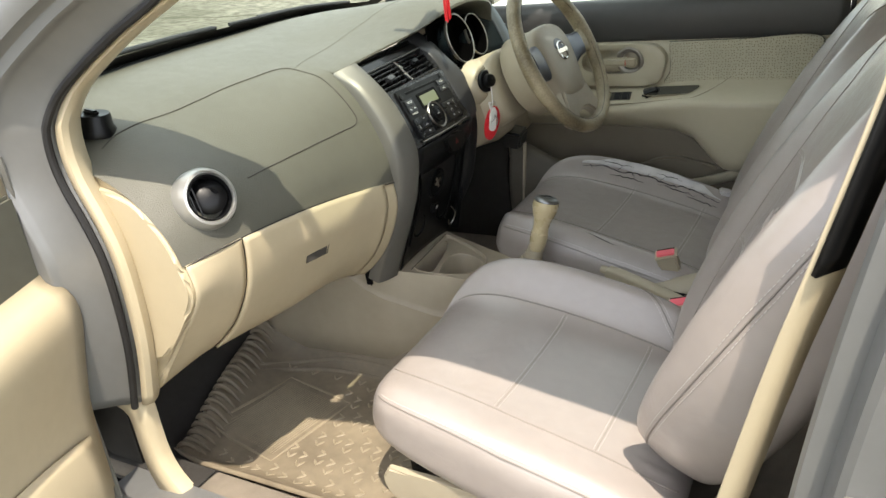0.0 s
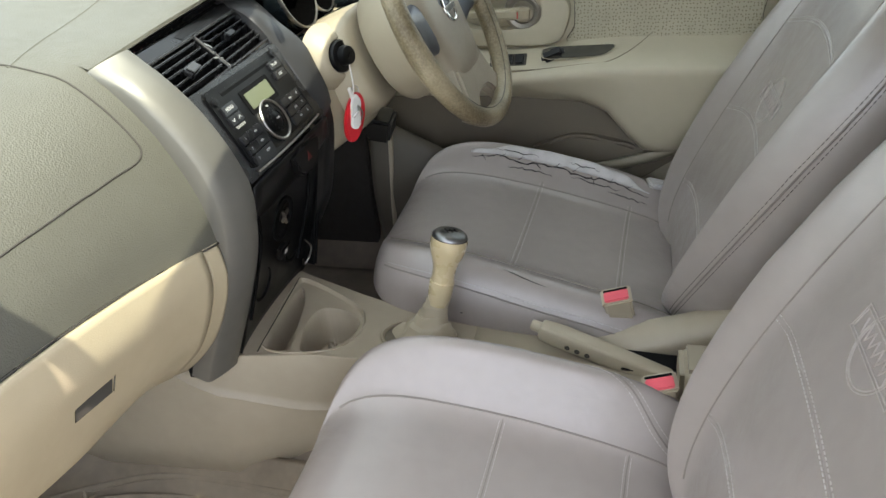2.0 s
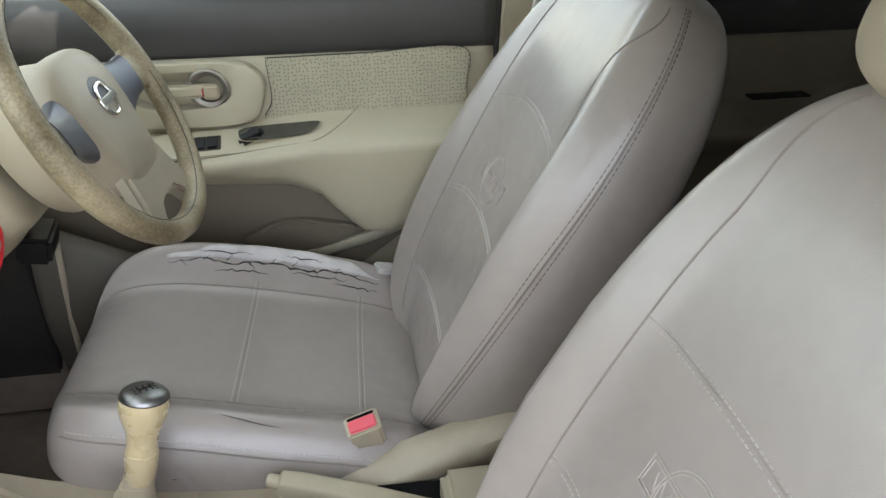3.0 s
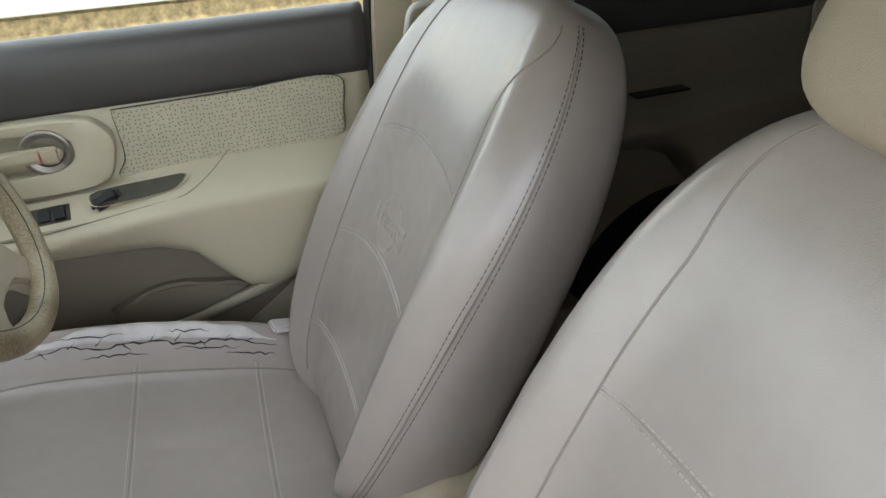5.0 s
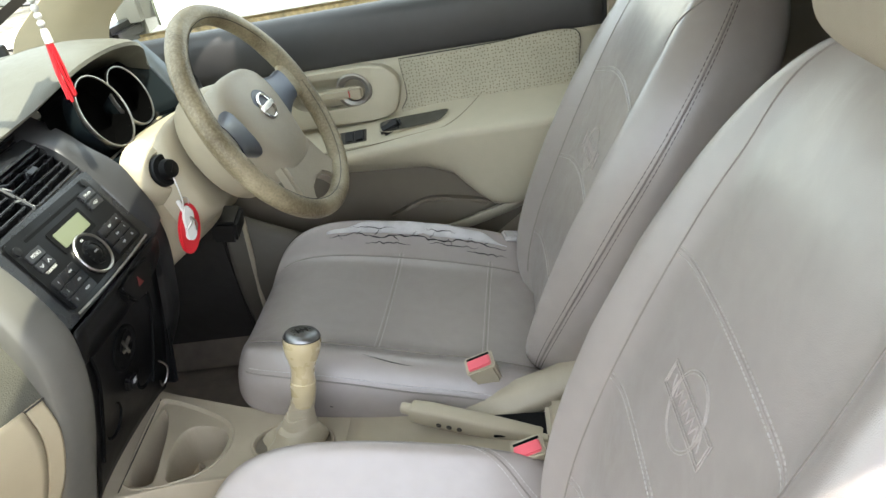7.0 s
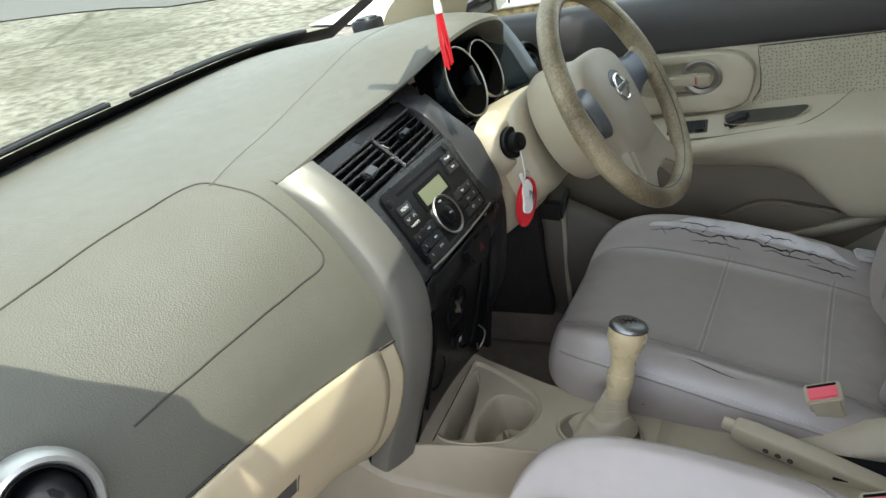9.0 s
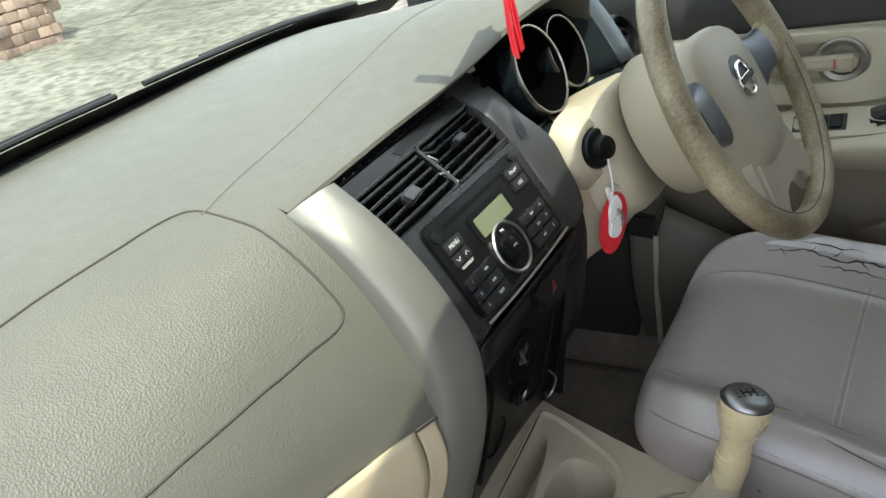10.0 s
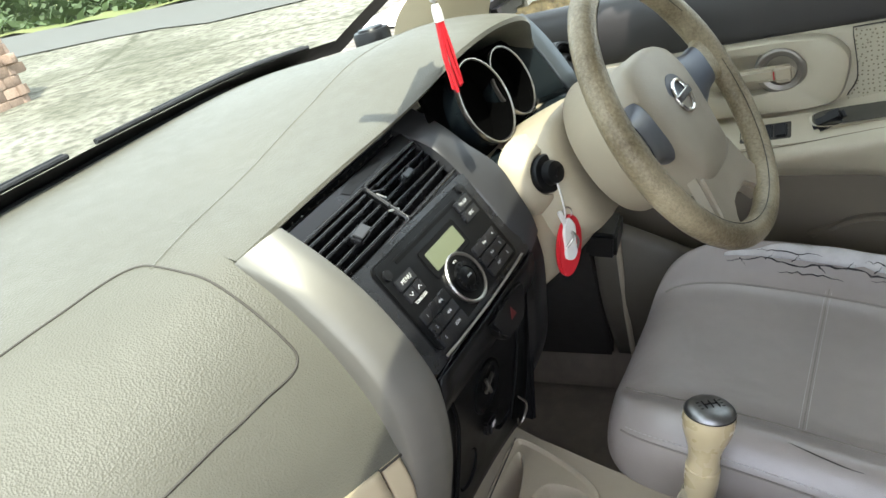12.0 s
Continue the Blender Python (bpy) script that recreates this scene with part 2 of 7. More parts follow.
def ground_material():
    """Sun-bleached broken concrete with cracks, moss and gravel."""
    m = material("bleached_concrete", (0.225, 0.217, 0.182), 0.95, spots=0.4, spot_scale=0.35, second=(0.150, 0.145, 0.115), mid_scale=3, spec=0.1)
    nt = m.node_tree
    b = nt.nodes["Principled BSDF"]
    co = nt.nodes.new("ShaderNodeTexCoord")
    bend = nt.nodes.new("ShaderNodeTexNoise")
    bend.inputs["Scale"].default_value = 1.3
    bend.inputs["Detail"].default_value = 9
    bend.inputs["Roughness"].default_value = 0.65
    nt.links.new(co.outputs["Object"], bend.inputs["Vector"])
    mixv = nt.nodes.new("ShaderNodeMix")
    mixv.data_type = "VECTOR"
    mixv.inputs["Factor"].default_value = 0.42
    nt.links.new(co.outputs["Object"], mixv.inputs["A"])
    nt.links.new(bend.outputs["Color"], mixv.inputs["B"])
    vor = nt.nodes.new("ShaderNodeTexVoronoi")
    vor.feature = "DISTANCE_TO_EDGE"
    vor.inputs["Scale"].default_value = 0.42
    nt.links.new(mixv.outputs["Result"], vor.inputs["Vector"])
    lt = nt.nodes.new("ShaderNodeMapRange")
    lt.inputs["From Min"].default_value = 0.0
    lt.inputs["From Max"].default_value = 0.022
    nt.links.new(vor.outputs["Distance"], lt.inputs["Value"])
    peb = nt.nodes.new("ShaderNodeTexNoise")
    peb.inputs["Scale"].default_value = 9.0
    peb.inputs["Detail"].default_value = 8
    nt.links.new(co.outputs["Object"], peb.inputs["Vector"])
    pr = nt.nodes.new("ShaderNodeMapRange")
    pr.inputs["From Min"].default_value = 0.35
    pr.inputs["From Max"].default_value = 0.65
    pr.inputs["To Min"].default_value = 0.55
    pr.inputs["To Max"].default_value = 1.2
    nt.links.new(peb.outputs["Fac"], pr.inputs["Value"])
    mix = nt.nodes.new("ShaderNodeMix")
    mix.data_type = "RGBA"
    old = b.inputs["Base Color"].links[0].from_socket
    mix.inputs["A"].default_value = (0.07, 0.07, 0.05, 1)
    mul = nt.nodes.new("ShaderNodeVectorMath")
    mul.operation = "SCALE"
    nt.links.new(old, mul.inputs[0])
    nt.links.new(pr.outputs["Result"], mul.inputs["Scale"])
    moss = nt.nodes.new("ShaderNodeTexNoise")
    moss.inputs["Scale"].default_value = 0.28
    moss.inputs["Detail"].default_value = 14
    moss.inputs["Roughness"].default_value = 0.78
    nt.links.new(co.outputs["Object"], moss.inputs["Vector"])
    mr = nt.nodes.new("ShaderNodeMapRange")
    mr.inputs["From Min"].default_value = 0.52
    mr.inputs["From Max"].default_value = 0.66
    mr.inputs["To Max"].default_value = 0.85
    nt.links.new(moss.outputs["Fac"], mr.inputs["Value"])
    mossy = nt.nodes.new("ShaderNodeMix")
    mossy.data_type = "RGBA"
    nt.links.new(mr.outputs["Result"], mossy.inputs["Factor"])
    nt.links.new(mul.outputs[0], mossy.inputs["A"])
    mossy.inputs["B"].default_value = (0.072, 0.074, 0.052, 1)
    nt.links.new(mossy.outputs["Result"], mix.inputs["B"])
    nt.links.new(lt.outputs["Result"], mix.inputs["Factor"])
    nt.links.new(mix.outputs["Result"], b.inputs["Base Color"])
    return m


M_GROUND = ground_material()
M_ASPHALT = material("grey_asphalt_road", (0.118, 0.120, 0.114), 0.95, spots=0.3, spot_scale=0.8, second=(0.115, 0.115, 0.108), mid_scale=20, spec=0.08)
M_GRASS = material("roadside_grass", (0.09, 0.13, 0.03), 0.9, spots=0.5, spot_scale=0.7, second=(0.17, 0.17, 0.06))
M_LEAF = material("leaf_green", (0.07, 0.115, 0.035), 0.7, spots=0.5, spot_scale=3)
M_STONE = material("reddish_fieldstone", (0.36, 0.25, 0.19), 0.9, spots=0.4, spot_scale=9, random_tone=0.3)
M_BRICKWALL = material("ochre_rubble_wall", (0.42, 0.30, 0.15), 0.95, spots=0.5, spot_scale=14, second=(0.12, 0.09, 0.05))
M_WHITEWALL = material("white_render_wall", (0.72, 0.70, 0.66), 0.9, spots=0.2, spot_scale=1.5)

# ---- mesh helpers ----


def thing(name, label, category, at=(0, 0, 0), group="", kind=""):
    ob = new(name)
    ob.empty_display_size = 0.05
    ob.location = at
    return tagged(ob, label, category, group, kind)


def finish(bm, mat, angle=38):
    bmesh.ops.recalc_face_normals(bm, faces=bm.faces)
    me = bpy.data.meshes.new("shape")
    bm.to_mesh(me)
    bm.free()
    me.materials.append(mat)
    me.shade_smooth()
    me.set_sharp_from_angle(angle=radians(angle))
    return me


def part(name, bm, mat, parent=None, label="", solid=0.0, angle=38, offset=-1.0):
    """Links a bmesh, in world places, as one mesh object under a thing or a part."""
    ob = new(name, finish(bm, mat, angle))
    if parent:
        ob.parent = parent
        ob.matrix_parent_inverse = Matrix.Translation(-parent.location)
    if label:
        ob["label"] = label
    if solid:
        md = ob.modifiers.new("thickness", "SOLIDIFY")
        md.thickness = solid
        md.offset = offset
    return ob


def structure(name, bm, mat, label, category="", solid=0.0, angle=38):
    ob = part(name, bm, mat, None, "", solid, angle)
    return tagged(ob, label, category or name.replace("_", " "), "", "structure")


def cr(points, n):
    """n points along a smooth curve through the given ones."""
    p = np.array(points, float)
    seg = np.r_[0, np.cumsum(np.maximum(np.linalg.norm(np.diff(p, axis=0), axis=1), 1e-6) ** 0.5)]
    out = []
    for s in np.linspace(0, seg[-1], n):
        i = min(max(int(np.searchsorted(seg, s)) - 1, 0), len(p) - 2)
        t = (s - seg[i]) / (seg[i + 1] - seg[i])
        d = seg[i + 1] - seg[i]
        m0 = (p[i + 1] - p[i - 1]) / (seg[i + 1] - seg[i - 1]) if i > 0 else (p[1] - p[0]) / seg[1]
        m1 = (p[i + 2] - p[i]) / (seg[i + 2] - seg[i]) if i + 2 < len(p) else (p[-1] - p[-2]) / (seg[-1] - seg[-2])
        out.append((2 * t**3 - 3 * t**2 + 1) * p[i] + (t**3 - 2 * t**2 + t) * d * m0 + (3 * t**2 - 2 * t**3) * p[i + 1] + (t**3 - t**2) * d * m1)
    return out


def loft(rows, round_u=False, caps=False, bm=None):
    """A skin over rows of points; round_u closes each row."""
    bm = bm or bmesh.new()
    vs = [[bm.verts.new(tuple(p)) for p in row] for row in rows]
    n = len(rows[0])
    for a, b in zip(vs, vs[1:]):
        for i in range(n if round_u else n - 1):
            j = (i + 1) % n
            try:
                bm.faces.new((a[i], a[j], b[j], b[i]))
            except ValueError:
                pass
    if caps:
        bm.faces.new(vs[0])
        bm.faces.new(vs[-1])
    return bm


def profile_skin(stations, n_along=40, n_prof=28, bm=None, y0=None, y1=None, s0=0.0, s1=1.0):
    """Skin through profiles of (x, z) given at stations of y; returns the mesh and the surface as a function of y and s."""
    ys = [s[0] for s in stations]
    profs = [np.array(cr(s[1], 61)) for s in stations]

    def surf(y, s):
        k = np.array([[np.interp(s * 60, range(61), p[:, 0]), np.interp(s * 60, range(61), p[:, 1])] for p in profs])
        i = min(max(int(np.searchsorted(ys, y)) - 1, 0), len(ys) - 2)
        t = (y - ys[i]) / (ys[i + 1] - ys[i])
        m0 = (k[i + 1] - k[i - 1]) / (ys[i + 1] - ys[i - 1]) if i > 0 else (k[1] - k[0]) / (ys[1] - ys[0])
        m1 = (k[i + 2] - k[i]) / (ys[i + 2] - ys[i]) if i + 2 < len(ys) else (k[-1] - k[-2]) / (ys[-1] - ys[-2])
        d = ys[i + 1] - ys[i]
        v = (2 * t**3 - 3 * t**2 + 1) * k[i] + (t**3 - 2 * t**2 + t) * d * m0 + (3 * t**2 - 2 * t**3) * k[i + 1] + (t**3 - t**2) * d * m1
        return Vector((v[0], y, v[1]))

    rows = [[surf(y, s) for s in np.linspace(s0, s1, n_prof)] for y in np.linspace(ys[0] if y0 is None else y0, ys[-1] if y1 is None else y1, n_along)]
    return loft(rows, bm=bm), surf


def rbox(sx, sy, sz, m=None, bevel=0.004, seg=2, bm=None, taper=None):
    """A box with rounded edges; taper: scale of its top in x and y."""
    b2 = bmesh.new()
    bmesh.ops.create_cube(b2, size=1)
    for v in b2.verts:
        k = taper if taper and v.co.z > 0 else (1, 1)
        v.co = Vector((v.co.x * sx * k[0], v.co.y * sy * k[1], v.co.z * sz))
    if bevel:
        bmesh.ops.bevel(b2, geom=b2.edges[:], offset=bevel, segments=seg, affect="EDGES", clamp_overlap=True)
    if m is not None:
        bmesh.ops.transform(b2, matrix=m, verts=b2.verts)
    return merge(bm, b2)


def merge(bm, b2):
    if bm is None:
        return b2
    me = bpy.data.meshes.new("tmp")
    b2.to_mesh(me)
    b2.free()
    bm.from_mesh(me)
    bpy.data.meshes.remove(me)
    return bm


def tube(points, r, n=8, closed=False, bm=None, flat=1.0, normal=None):
    """A round or flattened rod along points; r may be a list."""
    pts = [Vector(p) for p in points]
    rs = r if isinstance(r, (list, tuple, np.ndarray)) else [r] * len(pts)
    rows = []
    up = Vector(normal) if normal else None
    for i, p in enumerate(pts):
        a = pts[i - 1] if i or closed else p
        b = pts[(i + 1) % len(pts)] if i + 1 < len(pts) or closed else p
        t = (b - a).normalized()
        if up is None:
            up = t.orthogonal()
        side = t.cross(up).normalized()
        up2 = side.cross(t).normalized()
        if normal is None:
            up = up2
        rows.append([p + rs[i] * (math.cos(2 * math.pi * k / n) * side + flat * math.sin(2 * math.pi * k / n) * up2) for k in range(n)])
    if closed:
        rows.append(rows[0])
    b2 = loft(rows, round_u=True, caps=not closed)
    if closed:
        bmesh.ops.remove_doubles(b2, verts=b2.verts, dist=1e-6)
    return merge(bm, b2)


def lathe(profile, m=None, n=32, bm=None):
    """Turns a profile of (radius, height) round z."""
    rows = [[(r * math.cos(2 * math.pi * k / n), r * math.sin(2 * math.pi * k / n), h) for k in range(n)] for r, h in profile]
    b2 = loft(rows, round_u=True)
    bmesh.ops.remove_doubles(b2, verts=b2.verts, dist=1e-6)
    if m is not None:
        bmesh.ops.transform(b2, matrix=m, verts=b2.verts)
    return merge(bm, b2)


def plate(outline, depth, m=None, bevel=0.0015, bm=None, seg=2):
    """An outline in x, y pulled up by depth along z, with rounded rims."""
    b2 = bmesh.new()
    f = b2.faces.new([b2.verts.new((x, y, 0)) for x, y in outline])
    ext = bmesh.ops.extrude_face_region(b2, geom=[f])
    for v in [g for g in ext["geom"] if isinstance(g, bmesh.types.BMVert)]:
        v.co.z += depth
    if bevel:
        rims = [e for e in b2.edges if abs(e.verts[0].co.z - e.verts[1].co.z) < 1e-7 and e.verts[0].co.z > depth / 2]
        bmesh.ops.bevel(b2, geom=rims, offset=bevel, segments=seg, affect="EDGES", clamp_overlap=True)
    if m is not None:
        bmesh.ops.transform(b2, matrix=m, verts=b2.verts)
    return merge(bm, b2)


def rounded(w, h, r, n=5, cx=0.0, cy=0.0):
    """The outline of a rectangle with rounded corners."""
    r = min(r, w / 2 - 1e-5, h / 2 - 1e-5)
    out = []
    for k, (sx, sy) in enumerate(((1, 1), (-1, 1), (-1, -1), (1, -1))):
        for i in range(n + 1):
            a = math.pi / 2 * (k + i / n)
            out.append((cx + sx * (w / 2 - r) + r * math.cos(a), cy + sy * (h / 2 - r) + r * math.sin(a)))
    return out


def ring_outline(rx, ry, n=40, cx=0.0, cy=0.0):
    return [(cx + rx * math.cos(2 * math.pi * k / n), cy + ry * math.sin(2 * math.pi * k / n)) for k in range(n)]


def sgn(v, p):
    """v to the power p, with its sign kept."""
    return math.copysign(abs(v) ** p, v)


def basis(origin, x, z):
    """A pose at origin whose x axis lies along x and whose z axis lies near z."""
    x = Vector(x).normalized()
    y = Vector(z).cross(x).normalized()
    z = x.cross(y)
    return Matrix(((x.x, y.x, z.x, origin[0]), (x.y, y.y, z.y, origin[1]), (x.z, y.z, z.z, origin[2]), (0, 0, 0, 1)))


def words(text, size, m, bm=None, depth=0.0002):
    """Lettering in the built-in font, as a mesh."""
    cu = bpy.data.curves.new("words", "FONT")
    cu.body, cu.size, cu.extrude, cu.align_x, cu.align_y = text, size, depth, "CENTER", "CENTER"
    ob = new("words", cu)
    bpy.context.view_layer.update()
    me = bpy.data.meshes.new_from_object(ob.evaluated_get(bpy.context.evaluated_depsgraph_get()))
    bpy.data.objects.remove(ob)
    b2 = bmesh.new()
    b2.from_mesh(me)
    bpy.data.meshes.remove(me)
    bmesh.ops.transform(b2, matrix=m, verts=b2.verts)
    return merge(bm, b2)

# ---- dashboard ----
def ws_base(y):
    """The windscreen's lower edge."""
    x = float(np.interp(y, [-0.72, -0.60, -0.49, -0.3, -0.1, 0.14, 0.35, 0.55, 0.66, 0.72], [-0.60, -0.69, -0.744, -0.805, -0.85, -0.88, -0.895, -0.88, -0.83, -0.77]))
    return Vector((x, y, 1.122 - 0.05 * max(0, abs(y) - 0.45)))


PASS_SIDE = [   # y, then the profile (x, z) from the windscreen to the cream panel's top edge
    (-0.705, [(-0.72, 1.085), (-0.65, 1.07), (-0.56, 1.045), (-0.48, 1.015), (-0.42, 0.995), (-0.37, 0.965), (-0.33, 0.925), (-0.309, 0.895), (-0.295, 0.857)]),
    (-0.62, [(-0.78, 1.105), (-0.68, 1.10), (-0.56, 1.08), (-0.47, 1.055), (-0.40, 1.02), (-0.345, 0.985), (-0.312, 0.945), (-0.29, 0.90), (-0.278, 0.862)]),
    (-0.50, [(-0.86, 1.12), (-0.74, 1.12), (-0.58, 1.095), (-0.47, 1.065), (-0.40, 1.03), (-0.345, 0.985), (-0.307, 0.942), (-0.283, 0.895), (-0.273, 0.857)]),
    (-0.34, [(-0.90, 1.125), (-0.76, 1.125), (-0.60, 1.105), (-0.46, 1.08), (-0.385, 1.047), (-0.325, 1.0), (-0.288, 0.952), (-0.263, 0.895), (-0.256, 0.846)]),
    (-0.165, [(-0.92, 1.125), (-0.76, 1.125), (-0.60, 1.11), (-0.46, 1.088), (-0.38, 1.073), (-0.337, 1.059), (-0.275, 0.990), (-0.232, 0.900), (-0.218, 0.825)]),
]
CENTRE_SIDE = [  # y, then the profile from the windscreen to the pad's front lip and back under it
    (-0.165, [(-0.92, 1.125), (-0.76, 1.125), (-0.60, 1.11), (-0.46, 1.088), (-0.38, 1.073), (-0.335, 1.061), (-0.334, 1.054), (-0.350, 1.055), (-0.42, 1.075)]),
    (0.0, [(-0.92, 1.125), (-0.76, 1.125), (-0.60, 1.114), (-0.46, 1.096), (-0.37, 1.088), (-0.318, 1.083), (-0.316, 1.076), (-0.335, 1.078), (-0.42, 1.092)]),
    (0.14, [(-0.91, 1.125), (-0.76, 1.13), (-0.60, 1.127), (-0.46, 1.122), (-0.36, 1.118), (-0.292, 1.109), (-0.288, 1.100), (-0.315, 1.102), (-0.42, 1.110)]),
    (0.27, [(-0.90, 1.125), (-0.76, 1.133), (-0.60, 1.142), (-0.46, 1.152), (-0.36, 1.157), (-0.262, 1.147), (-0.254, 1.135), (-0.295, 1.124), (-0.42, 1.10)]),
    (0.40, [(-0.88, 1.125), (-0.76, 1.133), (-0.60, 1.142), (-0.46, 1.153), (-0.36, 1.16), (-0.255, 1.148), (-0.248, 1.135), (-0.29, 1.122), (-0.42, 1.10)]),
    (0.49, [(-0.85, 1.12), (-0.76, 1.127), (-0.60, 1.13), (-0.46, 1.137), (-0.36, 1.14), (-0.262, 1.123), (-0.254, 1.108), (-0.29, 1.09), (-0.40, 1.06)]),
    (0.55, [(-0.82, 1.115), (-0.74, 1.115), (-0.60, 1.11), (-0.46, 1.10), (-0.38, 1.085), (-0.30, 1.06), (-0.27, 1.035), (-0.25, 1.0), (-0.235, 0.96)]),
    (0.705, [(-0.72, 1.085), (-0.65, 1.075), (-0.56, 1.06), (-0.46, 1.045), (-0.38, 1.025), (-0.32, 1.0), (-0.28, 0.97), (-0.25, 0.94), (-0.235, 0.90)]),
]
for side in (PASS_SIDE, CENTRE_SIDE):
    for y, prof in side:
        b = ws_base(y)
        x1 = prof[2][0]
        prof[0] = (b.x - 0.012, min(b.z - 0.006, prof[0][1]))
        prof[1] = ((b.x + x1) / 2, (prof[0][1] + prof[2][1]) / 2 + 0.004)
dashboard = thing("dashboard", "taupe grained dashboard over cream lower panels, sunlit beneath the windscreen", "dashboard", (-0.5, 0, 0.9))
bm, pass_skin = profile_skin(PASS_SIDE, 46, 44)
part("upper_pad", bm, M_DASH, dashboard, "grained taupe vinyl pad with passenger airbag cover")
bm, hood_skin = profile_skin(CENTRE_SIDE, 50, 44)
part("instrument_hood", bm, M_DASH, dashboard, "grained taupe pad curling over the gauges")


def skin_line(skin, pts, n=40, lift=0.0007):
    """A smooth line laid on a skin, from points (y, s)."""
    out = []
    for y, s in cr(pts, n):
        p = skin(y, s)
        nrm = (skin(y, min(s + 0.01, 1)) - skin(y, max(s - 0.01, 0))).cross(skin(y + 0.004, s) - skin(y - 0.004, s)).normalized()
        if nrm.x < 0 and nrm.z < 0.3:
            nrm = -nrm
        if nrm.z < -0.2:
            nrm = -nrm
        out.append(p + nrm * lift)
    return out


CREASE = [(-0.412, -0.205), (-0.432, -0.11), (-0.449, 0.0), (-0.455, 0.10), (-0.448, 0.20), (-0.426, 0.33), (-0.405, 0.46)]
# the airbag cover's split line and the long crease towards the windscreen
def s_where(y, test):
    """The share s of the passenger profile at y where the test first holds."""
    for s in np.linspace(0.2, 0.98, 391):
        if test(pass_skin(y, s)):
            return float(s)
    return 0.98


seam = [(y, s_where(y, lambda p: p.x > -0.436 - 0.06 * max(0, -0.20 - y) ** 0.8)) for y in np.linspace(-0.66, -0.225, 16)]
s_top, s_low = seam[-1][1], s_where(-0.2, lambda p: p.z < 0.962)
seam += [(-0.207, s_top + 0.012), (-0.200, s_top + 0.04), (-0.196, (s_top + s_low) / 2), (-0.195, s_low - 0.035), (-0.199, s_low - 0.010), (-0.215, s_low)]
seam += [(y, s_where(y, lambda p: p.z < 0.962 - 0.066 * (-0.2 - y))) for y in np.linspace(-0.25, -0.505, 10)]
part("airbag_seam", tube(skin_line(pass_skin, seam, 140, 0.0002), 0.0014, 6), M_SEAM, dashboard, "thin dark split line of the airbag cover")
def crease_line(pts, n=60):
    """A line over the pad, from places (x, y)."""
    out = []
    for x, y in cr(pts, n):
        skin = hood_skin if y > -0.165 else pass_skin
        lo, hi = 0.05, 0.6
        for _ in range(16):
            mid = (lo + hi) / 2
            lo, hi = (mid, hi) if skin(y, mid).x < x else (lo, mid)
        q = skin(y, lo)
        out.append(q + Vector((0, 0, -0.0006)))
    return out


part("pad_crease", tube(crease_line(CREASE), 0.0018, 6), M_DASH, dashboard)
# defroster slot along the windscreen
part("defroster_slot", tube(skin_line(hood_skin, [(-0.16, 0.055), (0.1, 0.055), (0.40, 0.06)], 40, 0.0003), 0.006, 6, flat=0.35), M_GREYBLACK, dashboard, "dark defroster slot")
part("defroster_slot", tube(skin_line(pass_skin, [(-0.58, 0.08), (-0.4, 0.07), (-0.17, 0.06)], 40, 0.0003), 0.006, 6, flat=0.35), M_GREYBLACK, dashboard, "dark defroster slot")

# cream lower panel
LOWER = [
    (-0.70, [(-0.292, 0.857), (-0.284, 0.805), (-0.305, 0.765), (-0.36, 0.70), (-0.415, 0.635), (-0.465, 0.575)]),
    (-0.60, [(-0.275, 0.861), (-0.278, 0.82), (-0.292, 0.765), (-0.33, 0.70), (-0.375, 0.65), (-0.42, 0.612)]),
    (-0.416, [(-0.262, 0.851), (-0.262, 0.80), (-0.280, 0.755), (-0.305, 0.70), (-0.335, 0.65), (-0.376, 0.618)]),
    (-0.25, [(-0.240, 0.835), (-0.238, 0.79), (-0.255, 0.74), (-0.285, 0.68), (-0.325, 0.64), (-0.36, 0.612)]),
    (-0.15, [(-0.218, 0.822), (-0.213, 0.775), (-0.228, 0.72), (-0.26, 0.66), (-0.30, 0.61), (-0.33, 0.585)]),
]
bm, low_skin = profile_skin(LOWER, 12, 26, y0=-0.70, y1=-0.5855)
part("end_trim", bm, M_BEIGE, dashboard, solid=0.004)
bm, low_skin = profile_skin(LOWER, 8, 26, y0=-0.195, y1=-0.1695)
part("inner_trim", bm, M_BEIGE, dashboard, solid=0.004)
glove = thing("glovebox", "closed cream plastic glovebox with a recessed latch", "glovebox", (-0.3, -0.4, 0.72))
bm, low_skin = profile_skin([(y, [(x + 0.0012, z) for x, z in p]) for y, p in LOWER], 34, 26, y0=-0.5845, y1=-0.199, s1=0.985)
part("lid", bm, M_BEIGE, glove, solid=0.006)
part("gap", tube([low_skin(-0.586, s) - Vector((0.003, 0, 0)) for s in np.linspace(0, 1, 20)], 0.0009, 6), M_SEAM, glove)
part("gap", tube([low_skin(-0.197, s) - Vector((0.003, 0, 0)) for s in np.linspace(0, 1, 20)], 0.0022, 6), M_SEAM, glove)
mk = basis(low_skin(-0.400, 0.345) + Vector((0.001, 0, 0)), (0.14, 1, -0.05), (1, -0.14, 0.15))
# no real hollow: the recess's shade is a flush dark plate
part("latch_shade", plate([(-0.034, -0.022), (0.022, -0.022), (0.034, 0.002), (-0.022, 0.002)], 0.0012, mk, 0), M_SEAM, glove, "flat dark plate for the shade in the latch recess")
part("latch", plate([(-0.024, 0.001), (0.036, 0.001), (0.047, 0.026), (-0.014, 0.026)], 0.0022, mk, 0.001), M_BEIGE, glove, "flush cream latch flap")
